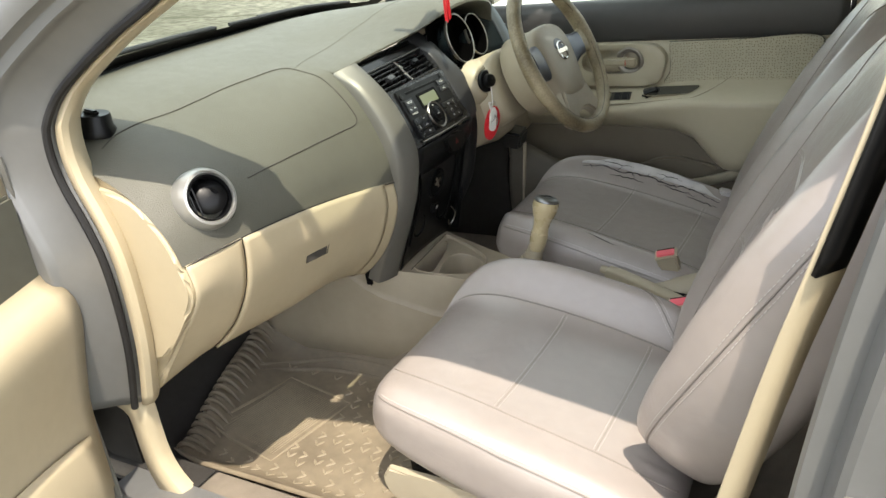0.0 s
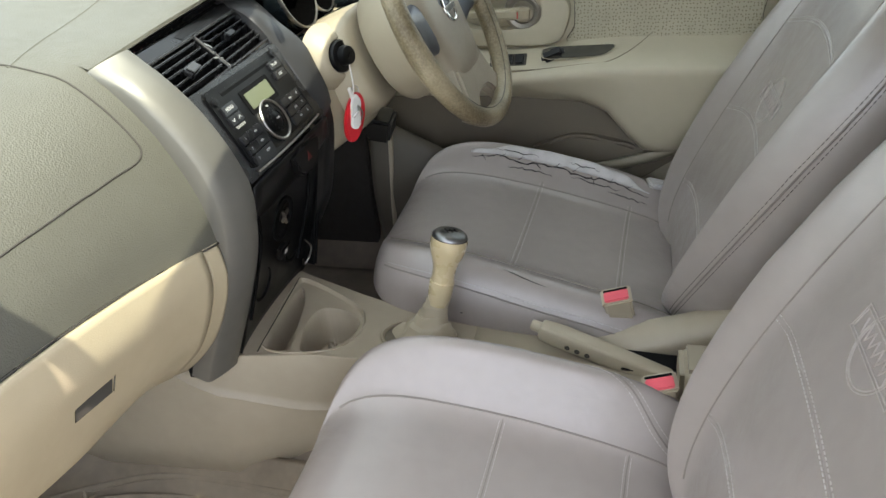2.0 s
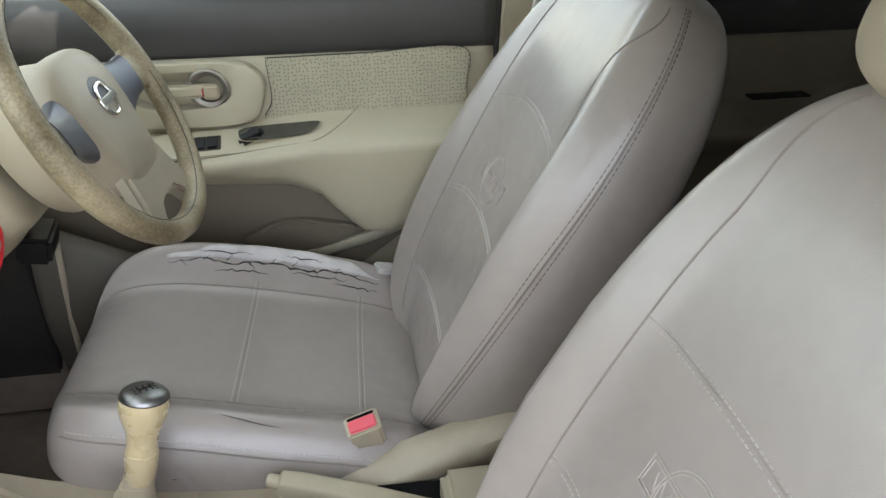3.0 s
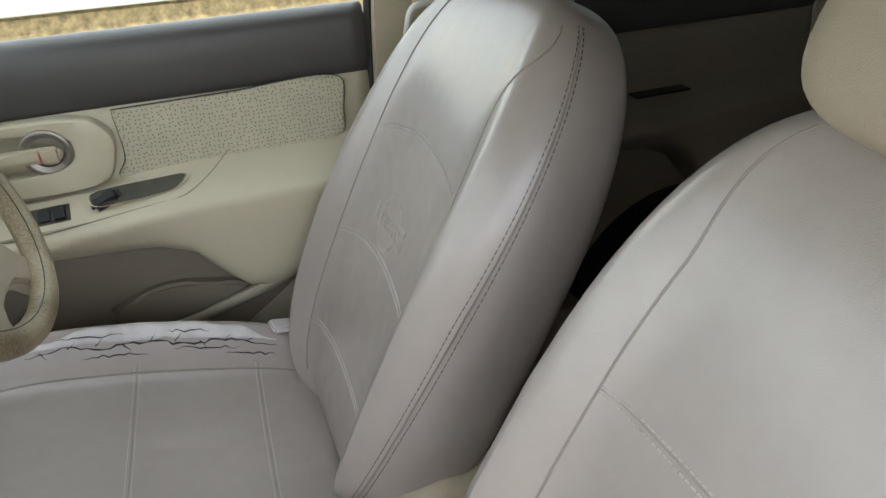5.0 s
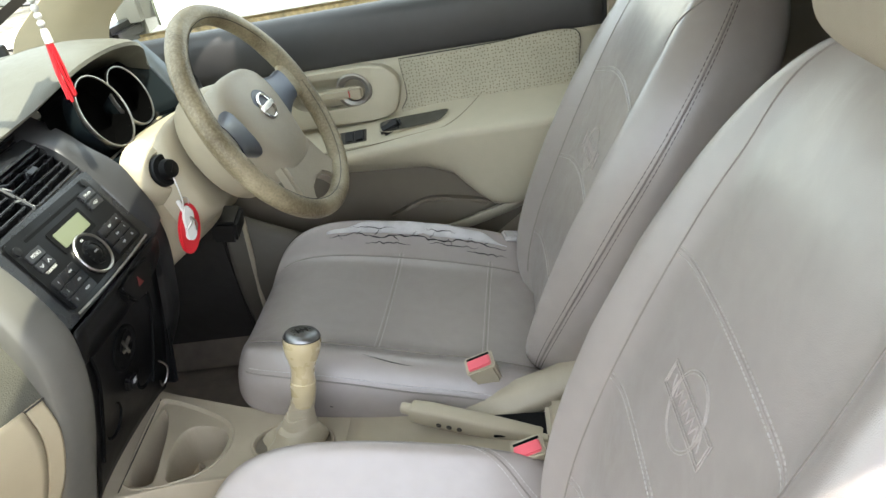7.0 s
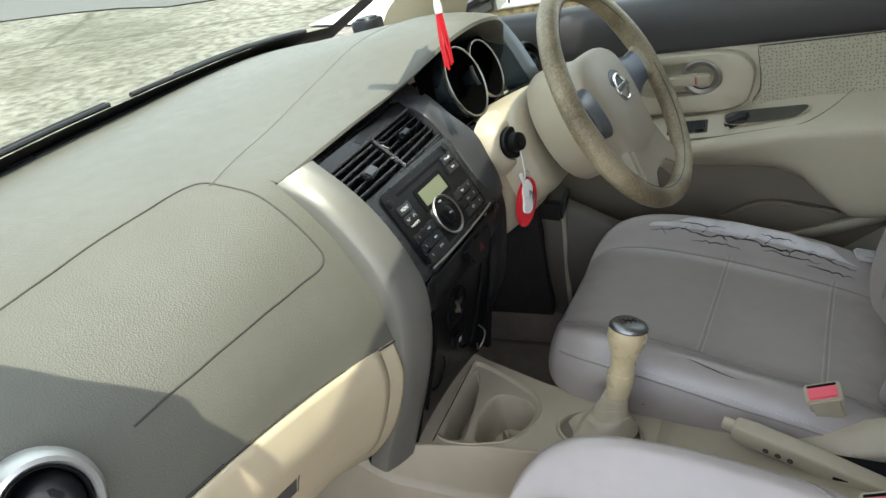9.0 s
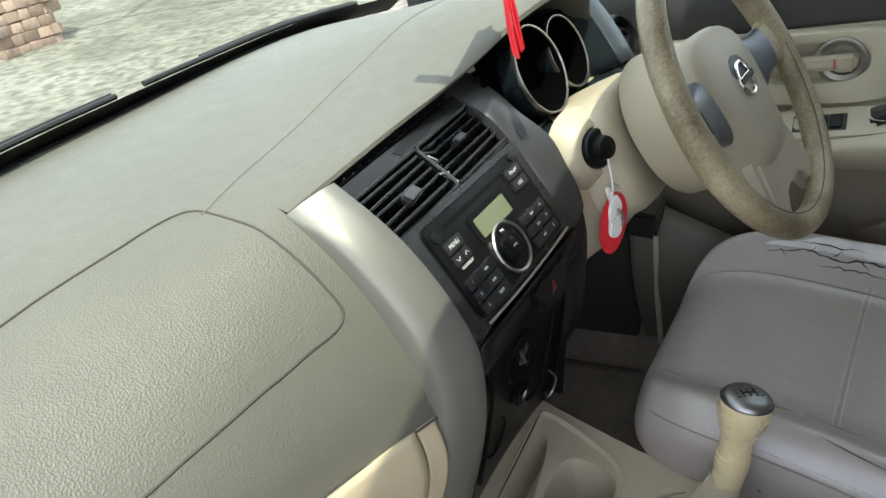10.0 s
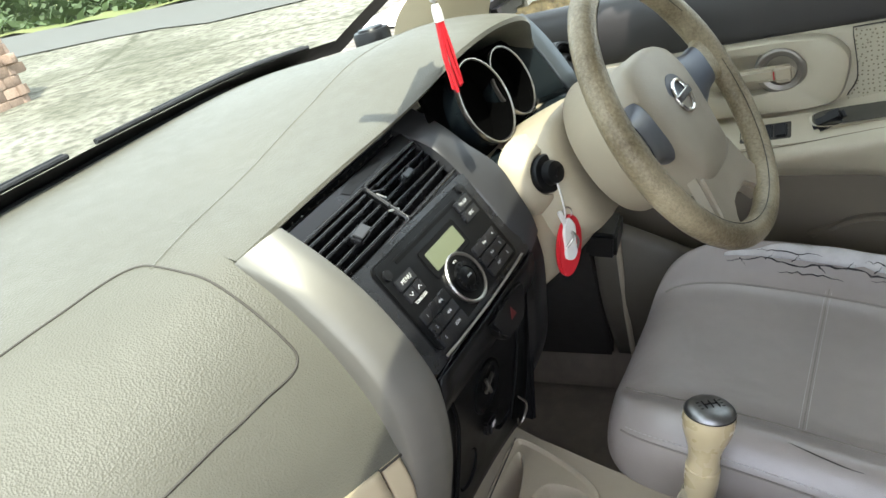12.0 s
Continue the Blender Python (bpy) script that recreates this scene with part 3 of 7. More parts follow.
part("latch_gap", tube([mk @ Vector((x, y, 0.0014)) for x, y in ((0.024, -0.022), (0.038, 0.0), (0.0485, 0.027), (-0.016, 0.027))], 0.0009, 5), M_SEAM, glove)
# dark lip under the taupe pad
part("joint", tube([pass_skin(y, 1.0) + Vector((0.001, 0, -0.002)) for y in np.linspace(-0.70, -0.166, 40)], 0.0015, 6), M_SEAM, dashboard)

# end cap, seen through the open door
cap = [(x, z) for x, z in cr([(-0.53, 0.99), (-0.45, 0.985), (-0.375, 0.966), (-0.335, 0.93), (-0.311, 0.895), (-0.297, 0.855), (-0.288, 0.805), (-0.325, 0.747), (-0.392, 0.671), (-0.425, 0.66), (-0.53, 0.66)], 60)]
mcap = Matrix(((1, 0, 0, 0), (0, 0, -1, -0.700), (0, 1, 0, 0), (0, 0, 0, 1)))
part("end_cap", plate(cap, 0.010, mcap, 0.006, seg=3), M_BEIGE, dashboard)
full = [(x, z) for x, z in cr([(-0.70, 1.06), (-0.60, 1.045), (-0.48, 1.012), (-0.375, 0.966), (-0.311, 0.893), (-0.297, 0.855), (-0.286, 0.805), (-0.325, 0.74), (-0.40, 0.645), (-0.463, 0.577), (-0.56, 0.56), (-0.70, 0.60)], 60)]
part("end_wall", plate(full, 0.006, mcap @ pose(0, 0, -0.007), 0.002), M_BEIGE, dashboard)
# right end wall: darker than the cream left one, to stand for shade
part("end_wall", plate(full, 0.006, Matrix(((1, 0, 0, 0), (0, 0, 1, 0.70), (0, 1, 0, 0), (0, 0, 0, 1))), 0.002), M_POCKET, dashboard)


def round_vent(centre, facing, name, ring_mat, r=0.05):
    m = basis(centre, Vector(facing).cross(Vector((0, 0, 1))), facing)
    v = thing(name, "round black air vent with a satin silver ring on the dashboard", "air vent", centre)
    part("ring", lathe([(r * 0.80, -0.02), (r * 0.80, 0.002), (r * 0.86, 0.008), (r * 0.95, 0.007), (r * 1.02, 0.0), (r * 1.10, -0.012), (r * 1.10, -0.03)], m, 40), ring_mat, v)
    part("barrel", lathe([(r * 0.80, 0.004), (r * 0.74, -0.004), (r * 0.72, -0.02), (0.0005, -0.03)], m, 32), M_BLACK, v, "black barrel")
    part("bezel", lathe([(r * 0.80, 0.0035), (r * 0.77, 0.006), (r * 0.74, 0.0), (r * 0.74, -0.006)], m, 32), M_GREYBLACK, v)
    part("flap", lathe([(0.0005, 0.004), (r * 0.3, 0.0035), (r * 0.55, 0.0), (r * 0.62, -0.004)], m @ pose(-r * 0.06, -r * 0.04, -0.004, 12, 18, 0), 28), M_BLACK, v, "glossy black turning flap")
    for k, (dx, w) in enumerate(((0.42, 1.05), (0.58, 0.75))):
        part("louvre", rbox(0.0022, r * w, 0.010, m @ pose(r * dx, 0, -0.004, 0, 25, 0), 0.0008), M_GREYBLACK, v)
    part("thumb_tab", rbox(0.006, 0.014, 0.009, m @ pose(-r * 0.25, -r * 0.18, 0.004, 0, 0, 35), 0.002), M_BLACK, v)
    return v


round_vent((-0.292, -0.618, 0.946), (0.92, -0.22, 0.33), "air_vent", M_SATIN, 0.049)
round_vent((-0.262, 0.635, 1.0), (0.92, -0.10, 0.38), "air_vent", M_BLACK, 0.047)

# silver uprights that flank the centre stack
def upright(y_out, out, y_in, inn, name, mat, parent, label=""):
    """A satin trim between an outer and an inner edge, each a profile (x, z)."""
    a, b = np.array(cr(out, 44)), np.array(cr(inn, 44))
    rows = []
    for i in range(44):
        t = b[min(i + 1, 43)] - b[max(i - 1, 0)]
        n = np.array((-t[1], t[0])) / np.linalg.norm(t)
        n = -n if n[0] < 0 else n
        row = []
        for f, d in ((0, -0.03), (0, -0.005), (0.05, -0.001), (0.3, 0.001), (0.65, 0.001), (0.93, -0.001), (1.0, -0.004), (1.02, -0.016)):
            c = a[i] + (b[i] - a[i]) * f + n * d
            row.append((c[0], y_out + (y_in - y_out) * f, c[1]))
        rows.append(row)
    return part(name, loft(rows), mat, parent, label)


stack = thing("centre_stack", "black centre stack between satin silver uprights, with a bare cavity below", "centre console", (-0.25, 0.02, 0.8))
upright(-0.168, [(-0.335, 1.060), (-0.287, 1.034), (-0.250, 0.992), (-0.217, 0.937), (-0.203, 0.885), (-0.203, 0.832), (-0.216, 0.77), (-0.240, 0.70), (-0.282, 0.61), (-0.300, 0.565)],
        -0.116, [(-0.305, 1.074), (-0.266, 1.040), (-0.233, 1.004), (-0.206, 0.962), (-0.186, 0.918), (-0.176, 0.875), (-0.185, 0.80), (-0.207, 0.73), (-0.252, 0.62), (-0.274, 0.568)], "upright", M_SILVER, stack, "satin silver upright")
upright(0.206, [(-0.400, 1.113), (-0.345, 1.098), (-0.310, 1.078), (-0.280, 1.053), (-0.256, 1.028), (-0.217, 0.993), (-0.199, 0.950), (-0.187, 0.915), (-0.184, 0.890)],
        0.152, [(-0.410, 1.106), (-0.358, 1.092), (-0.322, 1.075), (-0.274, 1.045), (-0.242, 1.003), (-0.211, 0.945), (-0.197, 0.912), (-0.189, 0.885), (-0.187, 0.870)], "upright", M_GUN, stack, "gunmetal satin upright")
upright(0.206, [(-0.188, 0.893), (-0.186, 0.85), (-0.195, 0.79), (-0.215, 0.71), (-0.26, 0.63), (-0.285, 0.60)],
        0.166, [(-0.189, 0.870), (-0.190, 0.83), (-0.200, 0.78), (-0.22, 0.71), (-0.265, 0.63), (-0.285, 0.60)], "side_trim", M_GREYBLACK, stack)

# vent panel: local x runs along the car's width, y up the slope, z out of the panel
VENT_TOP, VENT_LOW = Vector((-0.330, 0.028, 1.073)), Vector((-0.251, 0.028, 0.999))
up_v = (VENT_TOP - VENT_LOW)
m_v = basis(VENT_LOW, (0, 1, 0.055), Vector((0, 1, 0)).cross(up_v))
LV = up_v.length
part("vent_back", plate(rounded(0.284, LV, 0.006, cy=LV / 2), 0.004, m_v @ pose(0, 0, -0.040), 0.001), M_VOID, stack)
for cy, h in ((0.0035, 0.011), (LV - 0.0015, 0.005), (LV - 0.0245, 0.021)):
    part("vent_bar", rbox(0.290, h, 0.030, m_v @ pose(0, cy, -0.015), 0.0025), M_GUNDARK, stack)
for cx, w in ((-0.1375, 0.015), (0.1375, 0.015)):
    part("vent_bar", rbox(w, LV, 0.030, m_v @ pose(cx, LV / 2, -0.0152), 0.0025), M_GUNDARK, stack)
for k in range(16):
    part("grille_stud", rbox(0.0016, 0.0016, 0.003, m_v @ pose(-0.120 + k * 0.016, LV - 0.0085 + 0.0012 * (k % 2), -0.006), 0.0), M_STEEL, stack)
part("grille_bar", rbox(0.262, 0.0022, 0.004, m_v @ pose(0, LV - 0.0085, -0.012), 0.0), M_GREYBLACK, stack)
part("label_strip", plate([(-0.042, 0.003), (-0.02, 0.0065), (0.012, 0.0055), (0.046, 0.0068), (0.050, -0.003), (0.02, -0.0062), (-0.012, -0.005), (-0.035, -0.0065)], 0.0006, m_v @ pose(0.012, LV - 0.0245, 0.0002), 0), M_GREYBLACK, stack, "scuffed remains of a sticker")
for cx in (-0.066, 0.064):
    for k in range(5):
        cy = 0.0165 + 0.0118 * k
        ml = m_v @ pose(cx, cy + 0.0006 * math.sin(k * 2.1 + cx * 40), -0.009, -16 + 4 * math.sin(k + cx * 50), 0, 0.8 * math.sin(k * 3 + cx * 30))
        louvre = part("louvre", rbox(0.120, 0.0030, 0.020, ml, 0.0011), M_KEY, stack)
        # lighter strip paints in the highlight along the scuffed louvre edge
        part("edge_glint", rbox(0.117, 0.0013, 0.0008, ml @ pose(0, 0.0004, 0.0099), 0.0003), M_GUN, louvre, "dull grey strip for light caught on the scuffed louvre edge")
    part("louvre_frame", tube([m_v @ Vector((cx + x, 0.0395 + y, 0.0008)) for x, y in rounded(0.129, 0.067, 0.006)], 0.0028, 8, True), M_KEY, stack)
    # thin lighter line in place of gloss along the frame's rim
    part("frame_edge", tube([m_v @ Vector((cx + x, 0.0395 + y, 0.0032)) for x, y in rounded(0.130, 0.068, 0.006)], 0.0006, 5, True), M_GUN, stack)
    for k in range(6):
        part("vane", rbox(0.0016, LV - 0.044, 0.010, m_v @ pose(cx - 0.045 + k * 0.018, 0.039, -0.030, 0, 22, 0), 0), M_VOID, stack)
for cx, cy, w, h, tilt in ((-0.070, 0.034, 0.028, 0.017, 6), (0.058, 0.044, 0.024, 0.011, 3)):
    part("vent_tab", rbox(w, h, 0.012, m_v @ pose(cx, cy, 0.004, -12, 0, tilt), 0.003), M_KEY, stack, "dark thumb tab")
    part("tab_top", rbox(w * 0.82, h * 0.72, 0.002, m_v @ pose(cx, cy + 0.0006, 0.0102, -12, 0, tilt), 0.0008), M_GUN, stack)
part("divider", rbox(0.007, LV - 0.046, 0.026, m_v @ pose(-0.001, 0.039, -0.014), 0.002), M_BLACK, stack)
for k in range(7):
    part("broken_clip", rbox(0.013 + 0.006 * (k % 2), 0.0026, 0.0024, m_v @ pose(-0.006 + 0.0026 * k, 0.020 + 0.0075 * k, 0.001 + 0.0006 * (k % 3), 20 * k, 10, 40 * k - 60), 0.0005), M_STEEL if k % 3 == 1 else M_KEY, stack, "snapped vent clip")

# head unit
RAD_TOP, RAD_LOW = Vector((-0.246, 0.023, 1.006)), Vector((-0.182, 0.023, 0.884))
up_r = RAD_TOP - RAD_LOW
m_r = basis(RAD_LOW, (0, 1, 0), Vector((0, 1, 0)).cross(up_r))
LR = up_r.length
radio = thing("car_radio", "black car radio with a grey display and round silver-ringed knob", "car radio", RAD_LOW + Vector((-0.03, 0, 0)))
part("fascia", plate(rounded(0.284, LR, 0.004, cy=LR / 2), 0.030, m_r @ pose(0, 0, -0.030), 0.003), M_KEY, radio, "dark gunmetal surround")
part("inner_fascia", plate(rounded(0.222, LR - 0.020, 0.010, cy=LR / 2 + 0.003), 0.005, m_r @ pose(0, 0, -0.001), 0.002), M_BLACK, radio)
R0 = m_r @ pose(0, 0, 0.0042)
part("disc_slot", plate(rounded(0.150, 0.0045, 0.002, cx=0.0, cy=LR - 0.021), 0.0006, R0, 0), M_BLACKMATT, radio)
part("slot_lip", rbox(0.154, 0.0016, 0.002, R0 @ pose(0, LR - 0.0165, 0), 0.0006), M_GREYBLACK, radio)
part("display_frame", plate(rounded(0.088, 0.038, 0.004, cx=0.003, cy=LR - 0.050), 0.0014, R0, 0.0006), M_BLACKMATT, radio)
part("display", plate(rounded(0.072, 0.0245, 0.002, cx=0.003, cy=LR - 0.050), 0.0022, R0, 0.0004), M_LCD, radio, "blank grey-green display")
KN = R0 @ pose(-0.003, 0.046, 0)
part("knob_ring", lathe([(0.0285, 0), (0.0285, 0.003), (0.031, 0.0045), (0.0325, 0.003), (0.0325, 0)], KN, 44), M_STEEL, radio, "silver ring")
part("knob", lathe([(0.0285, 0.001), (0.027, 0.003), (0.020, 0.002), (0.019, 0.002), (0.0185, 0.006), (0.013, 0.007), (0.0125, 0.0055), (0.010, 0.0075), (0.0005, 0.008)], KN, 40), M_BLACK, radio)
for k in range(16):
    a = 2 * math.pi * k / 16
    part("knob_tick", rbox(0.0016, 0.0042, 0.0012, KN @ pose(0.0162 * math.cos(a), 0.0162 * math.sin(a), 0.0068, 0, 0, math.degrees(a) - 90), 0), M_GREYBLACK, radio)
part("knob_print", words("PWR", 0.0042, KN @ pose(0, 0, 0.0083)), M_PRINT, radio)
part("knob_print", words("VOL", 0.0042, KN @ pose(0, 0.0225, 0.0036)), M_PRINT, radio)


def key_cap(cx, cy, w, h, text="", size=0.0055, dx=0.0):
    k = part("button", rbox(w, h, 0.0046, R0 @ pose(cx, cy, 0.0013), 0.0009, 2), M_KEY, radio)
    if text:
        part("print", words(text, size, R0 @ pose(cx + dx, cy, 0.0036)), M_PRINT, k)


key_cap(-0.082, LR - 0.041, 0.034, 0.014, "MENU", 0.0072)
key_cap(-0.0905, LR - 0.057, 0.0165, 0.014)
key_cap(-0.0735, LR - 0.057, 0.0165, 0.014)
for cx, s in ((-0.0905, -1), (-0.0735, 1)):
    part("arrow", tube([R0 @ Vector((cx - 0.0035, LR - 0.057 - 0.0018 * s, 0.0038)), R0 @ Vector((cx, LR - 0.057 + 0.0018 * s, 0.0038)), R0 @ Vector((cx + 0.0035, LR - 0.057 - 0.0018 * s, 0.0038))], 0.0005, 4), M_PRINT, radio)
part("print", words("TUNE/SEEK", 0.0050, R0 @ pose(-0.080, LR - 0.068, 0.0012)), M_PRINT, radio)
key_cap(0.082, LR - 0.028, 0.036, 0.013, "FM-AM", 0.0062)
key_cap(0.082, LR - 0.044, 0.036, 0.013, "DISC", 0.0055)
for k, (l, r) in enumerate((("1", "4"), ("2", "5"), ("3", "6"))):
    cy = 0.052 - 0.0155 * k
    key_cap(-0.0745, cy, 0.058, 0.0135, l, 0.0058, -0.019)
    key_cap(0.0670, cy + 0.004, 0.062, 0.0135, r, 0.0058, 0.020)
    if k < 2:
        for s, cx in ((-1, -0.066), (1, 0.062)):
            for j in range(2):
                part("arrow", plate([(-0.002, 0), (0.002, 0.002), (0.002, -0.002)] if s < 0 else [(-0.002, 0.002), (0.002, 0), (-0.002, -0.002)], 0.0003, R0 @ pose(cx + 0.0042 * j, cy + (0.004 if s > 0 else 0), 0.0034), 0), M_PRINT, radio)
    else:
        part("print", words("RDM", 0.005, R0 @ pose(-0.064, cy, 0.0036)), M_PRINT, radio)
        part("print", words("RPT", 0.005, R0 @ pose(0.062, cy + 0.004, 0.0036)), M_PRINT, radio)
part("eject_button", lathe([(0.0065, 0), (0.0062, 0.003), (0.0005, 0.0036)], R0 @ pose(-0.098, LR - 0.024, 0), 20), M_GREYBLACK, radio)
part("eject_button", lathe([(0.0065, 0), (0.0062, 0.003), (0.0005, 0.0036)], R0 @ pose(0.098, LR - 0.013, 0), 20), M_GREYBLACK, radio)
part("silver_strip", tube([R0 @ Vector((x, 0.004 + 0.010 * (x / 0.11) ** 2 * 0.3, 0.001)) for x in np.linspace(-0.108, 0.112, 20)], 0.0016, 8, flat=0.6), M_BEZEL, radio, "thin silver strip along its lower edge")

# below the radio: hazard switch and the bare cavity
LOWZ = [(-0.182, 0.880), (-0.190, 0.845), (-0.222, 0.80)]
rows = [[(x, y, z) for y in np.linspace(-0.112, 0.160, 12)] for x, z in cr(LOWZ, 8)]
part("lower_lip", loft(rows), M_BLACK, stack, solid=0.004)
part("hazard_switch", plate([(x, y) for x, y in cr([(-0.05, 0.016), (0.0, 0.022), (0.05, 0.016), (0.03, -0.018), (0, -0.024), (-0.03, -0.018), (-0.05, 0.016)], 30)][:-1], 0.012, basis((-0.184, 0.055, 0.852), (0, 1, 0), (1, 0, 0.12)), 0.004), M_BLACK, stack, "black hazard switch with a faded red triangle")
part("hazard_mark", plate([(-0.008, -0.006), (0.008, -0.006), (0, 0.008)], 0.0005, basis((-0.1715, 0.055, 0.855), (0, 1, 0), (1, 0, 0.12)), 0), material("faded_hazard_red", (0.16, 0.02, 0.02), 0.5), stack)
part("cavity_back", rbox(0.02, 0.30, 0.34, pose(-0.36, 0.024, 0.70), 0.004), M_BLACKMATT, stack)
part("cavity_wall", rbox(0.10, 0.010, 0.24, pose(-0.31, -0.110, 0.74), 0.004), M_BLACKMATT, stack)
part("cavity_wall", rbox(0.075, 0.010, 0.27, pose(-0.262, 0.168, 0.715, 0, 12, 0), 0.004), M_BLACKMATT, stack)
PANEL = cr([(-0.196, 0.862), (-0.209, 0.82), (-0.222, 0.76), (-0.240, 0.69), (-0.262, 0.62), (-0.281, 0.572)], 16)
rows = [[(x - 0.010 * math.sin(math.pi * f) ** 0.6, (-0.112 + 0.04 * (0.862 - z)) * (1 - f) + 0.164 * f, z) for f in np.linspace(0, 1, 20)] for x, z in PANEL]
part("lower_panel", loft(rows), M_BLACK, stack, "bare black panel below the radio", solid=0.004)
for x, y, z, r in ((-0.231, 0.035, 0.752, 0.034), (-0.256, -0.030, 0.664, 0.027), (-0.256, 0.090, 0.664, 0.027)):
    part("dial_hole", lathe([(r * 1.12, 0.0), (r * 1.10, 0.004), (r, 0.005), (r * 0.92, 0.003), (r * 0.88, 0.0015), (0.0005, 0.001)], basis((x, y, z), (0, 1, 0), (0.975, 0, -0.22)), 30), M_BLACKMATT, stack, "empty dial hole")
part("bracket", rbox(0.004, 0.036, 0.006, pose(-0.224, 0.036, 0.756, 10, 0, 8), 0.001), M_STEEL, stack, "bare metal clip")
part("bracket", rbox(0.004, 0.006, 0.026, pose(-0.222, 0.030, 0.756, 14, 0, 8), 0.001), M_STEEL, stack)
part("socket", rbox(0.014, 0.028, 0.024, pose(-0.240, 0.030, 0.690, 0, 12, 0), 0.004), M_GREYBLACK, stack)
part("socket_mark", rbox(0.001, 0.009, 0.008, pose(-0.2325, 0.030, 0.692, 0, 12, 0), 0), M_PRINT, stack)
part("side_bracket", rbox(0.006, 0.012, 0.12, pose(-0.228, 0.145, 0.775, 6, 14, 0), 0.002), M_GREYBLACK, stack)
for y0 in (-0.075, 0.115):
    pts = cr([(-0.206, y0, 0.84), (-0.219, y0 + 0.016, 0.77), (-0.236, y0 + 0.006, 0.70), (-0.256, y0 - 0.008, 0.63)], 18)
    part("cable", tube(pts, 0.0026, 6), M_BLACKMATT, stack)
part("hook_wire", tube(cr([(-0.246, 0.128, 0.655), (-0.242, 0.138, 0.635), (-0.250, 0.136, 0.612), (-0.256, 0.124, 0.604), (-0.252, 0.118, 0.620)], 20), 0.0017, 6), M_STEEL, stack)

# instrument cluster
cluster = thing("instrument_cluster", "three dark gauges in deep silver-rimmed tubes under the hood", "instrument cluster", (-0.3, 0.28, 1.05))
GN = Vector((0.93, 0.0, 0.30))
for cy, cz, r, x in ((0.234, 1.040, 0.050, -0.292), (0.294, 1.056, 0.065, -0.258), (0.404, 1.050, 0.057, -0.264)):
    mg = basis((x, cy, cz), (0, 1, 0), GN)
    part("gauge_ring", lathe([(r * 0.93, -0.006), (r * 0.965, 0.0015), (r * 0.99, 0.0015), (r, -0.001), (r * 0.985, -0.006)], mg, 44), M_STEEL, cluster, "silver gauge rim")
    part("gauge_tube", lathe([(r * 0.94, 0.0), (r * 0.84, -0.05), (0.0005, -0.05)], mg, 40), M_VOID, cluster)
    part("gauge_wall", lathe([(r * 0.982, -0.005), (r * 0.93, -0.05)], mg, 40), M_INK, cluster)
    part("dial_face", lathe([(r * 0.80, -0.049), (0.0005, -0.0485)], mg, 40), M_VOID, cluster)
    part("needle_hub", lathe([(r * 0.17, -0.048), (r * 0.15, -0.040), (0.0005, -0.039)], mg, 24), M_BLACK, cluster)
    part("needle", rbox(r * 0.62, 0.003, 0.002, mg @ pose(-r * 0.26, -r * 0.2, -0.043, 0, 0, 38), 0.0005), M_GREYBLACK, cluster)
    for k in range(13):
        a = math.radians(-40 + 260 * k / 12)
        part("dial_mark", rbox(r * 0.10, 0.0016, 0.0004, mg @ pose(r * 0.68 * math.cos(a), r * 0.68 * math.sin(a), -0.0478, 0, 0, math.degrees(a)), 0), M_GREYBLACK, cluster)
rows = []
for y in np.linspace(0.19, 0.53, 24):
    zt = hood_skin(y, 1.0).z
    rows.append([(-0.41, y, zt - 0.006), (-0.30, y, 1.10 if 0.14 < y < 0.5 else 1.06), (-0.288, y, 1.02), (-0.268, y, 0.985), (-0.235, y, 0.972)])
part("cluster_housing", loft(rows), M_VOID, cluster, solid=0.003)
rows = [[(x, y, z + 0.006 * math.sin(math.pi * (y - 0.205) / 0.335)) for x, z in cr([(-0.300, 0.968), (-0.262, 0.979), (-0.240, 0.982), (-0.226, 0.977), (-0.215, 0.966), (-0.214, 0.960), (-0.222, 0.954)], 14)] for y in np.linspace(0.205, 0.540, 22)]
part("lower_trim", loft(rows), M_INK, cluster, "dark glossy trim below the gauges", solid=0.003)
# the silver-blue cheek to the right of the gauges
rows = [[(x, y, z) for x, z in zip(np.linspace(-0.29, -0.215, 8), np.linspace(1.115, 0.985, 8) + 0.012 * np.sin(np.linspace(0, math.pi, 8)))] for y in np.linspace(0.468, 0.535, 8)]
rows = [[(p[0] - 0.05 * ((0.535 - p[1]) / 0.067), p[1], p[2]) for p in row] for row in rows]
part("cheek", loft(rows), M_INK, cluster, "teal-black glossy cheek panel", solid=0.003)
band = [rows[-1][k] for k in range(8)]
part("cheek_band", loft([[(p[0] + dx, p[1] + dy, p[2] + dz) for p in band] for dy, dx, dz in ((-0.016, -0.012, 0.002), (-0.013, -0.009, 0.006), (0.0, 0.0, 0.008), (0.012, 0.004, 0.006), (0.016, 0.004, -0.002))]), M_CHEEK, cluster, "blue-grey satin band along the cheek", solid=0.002)

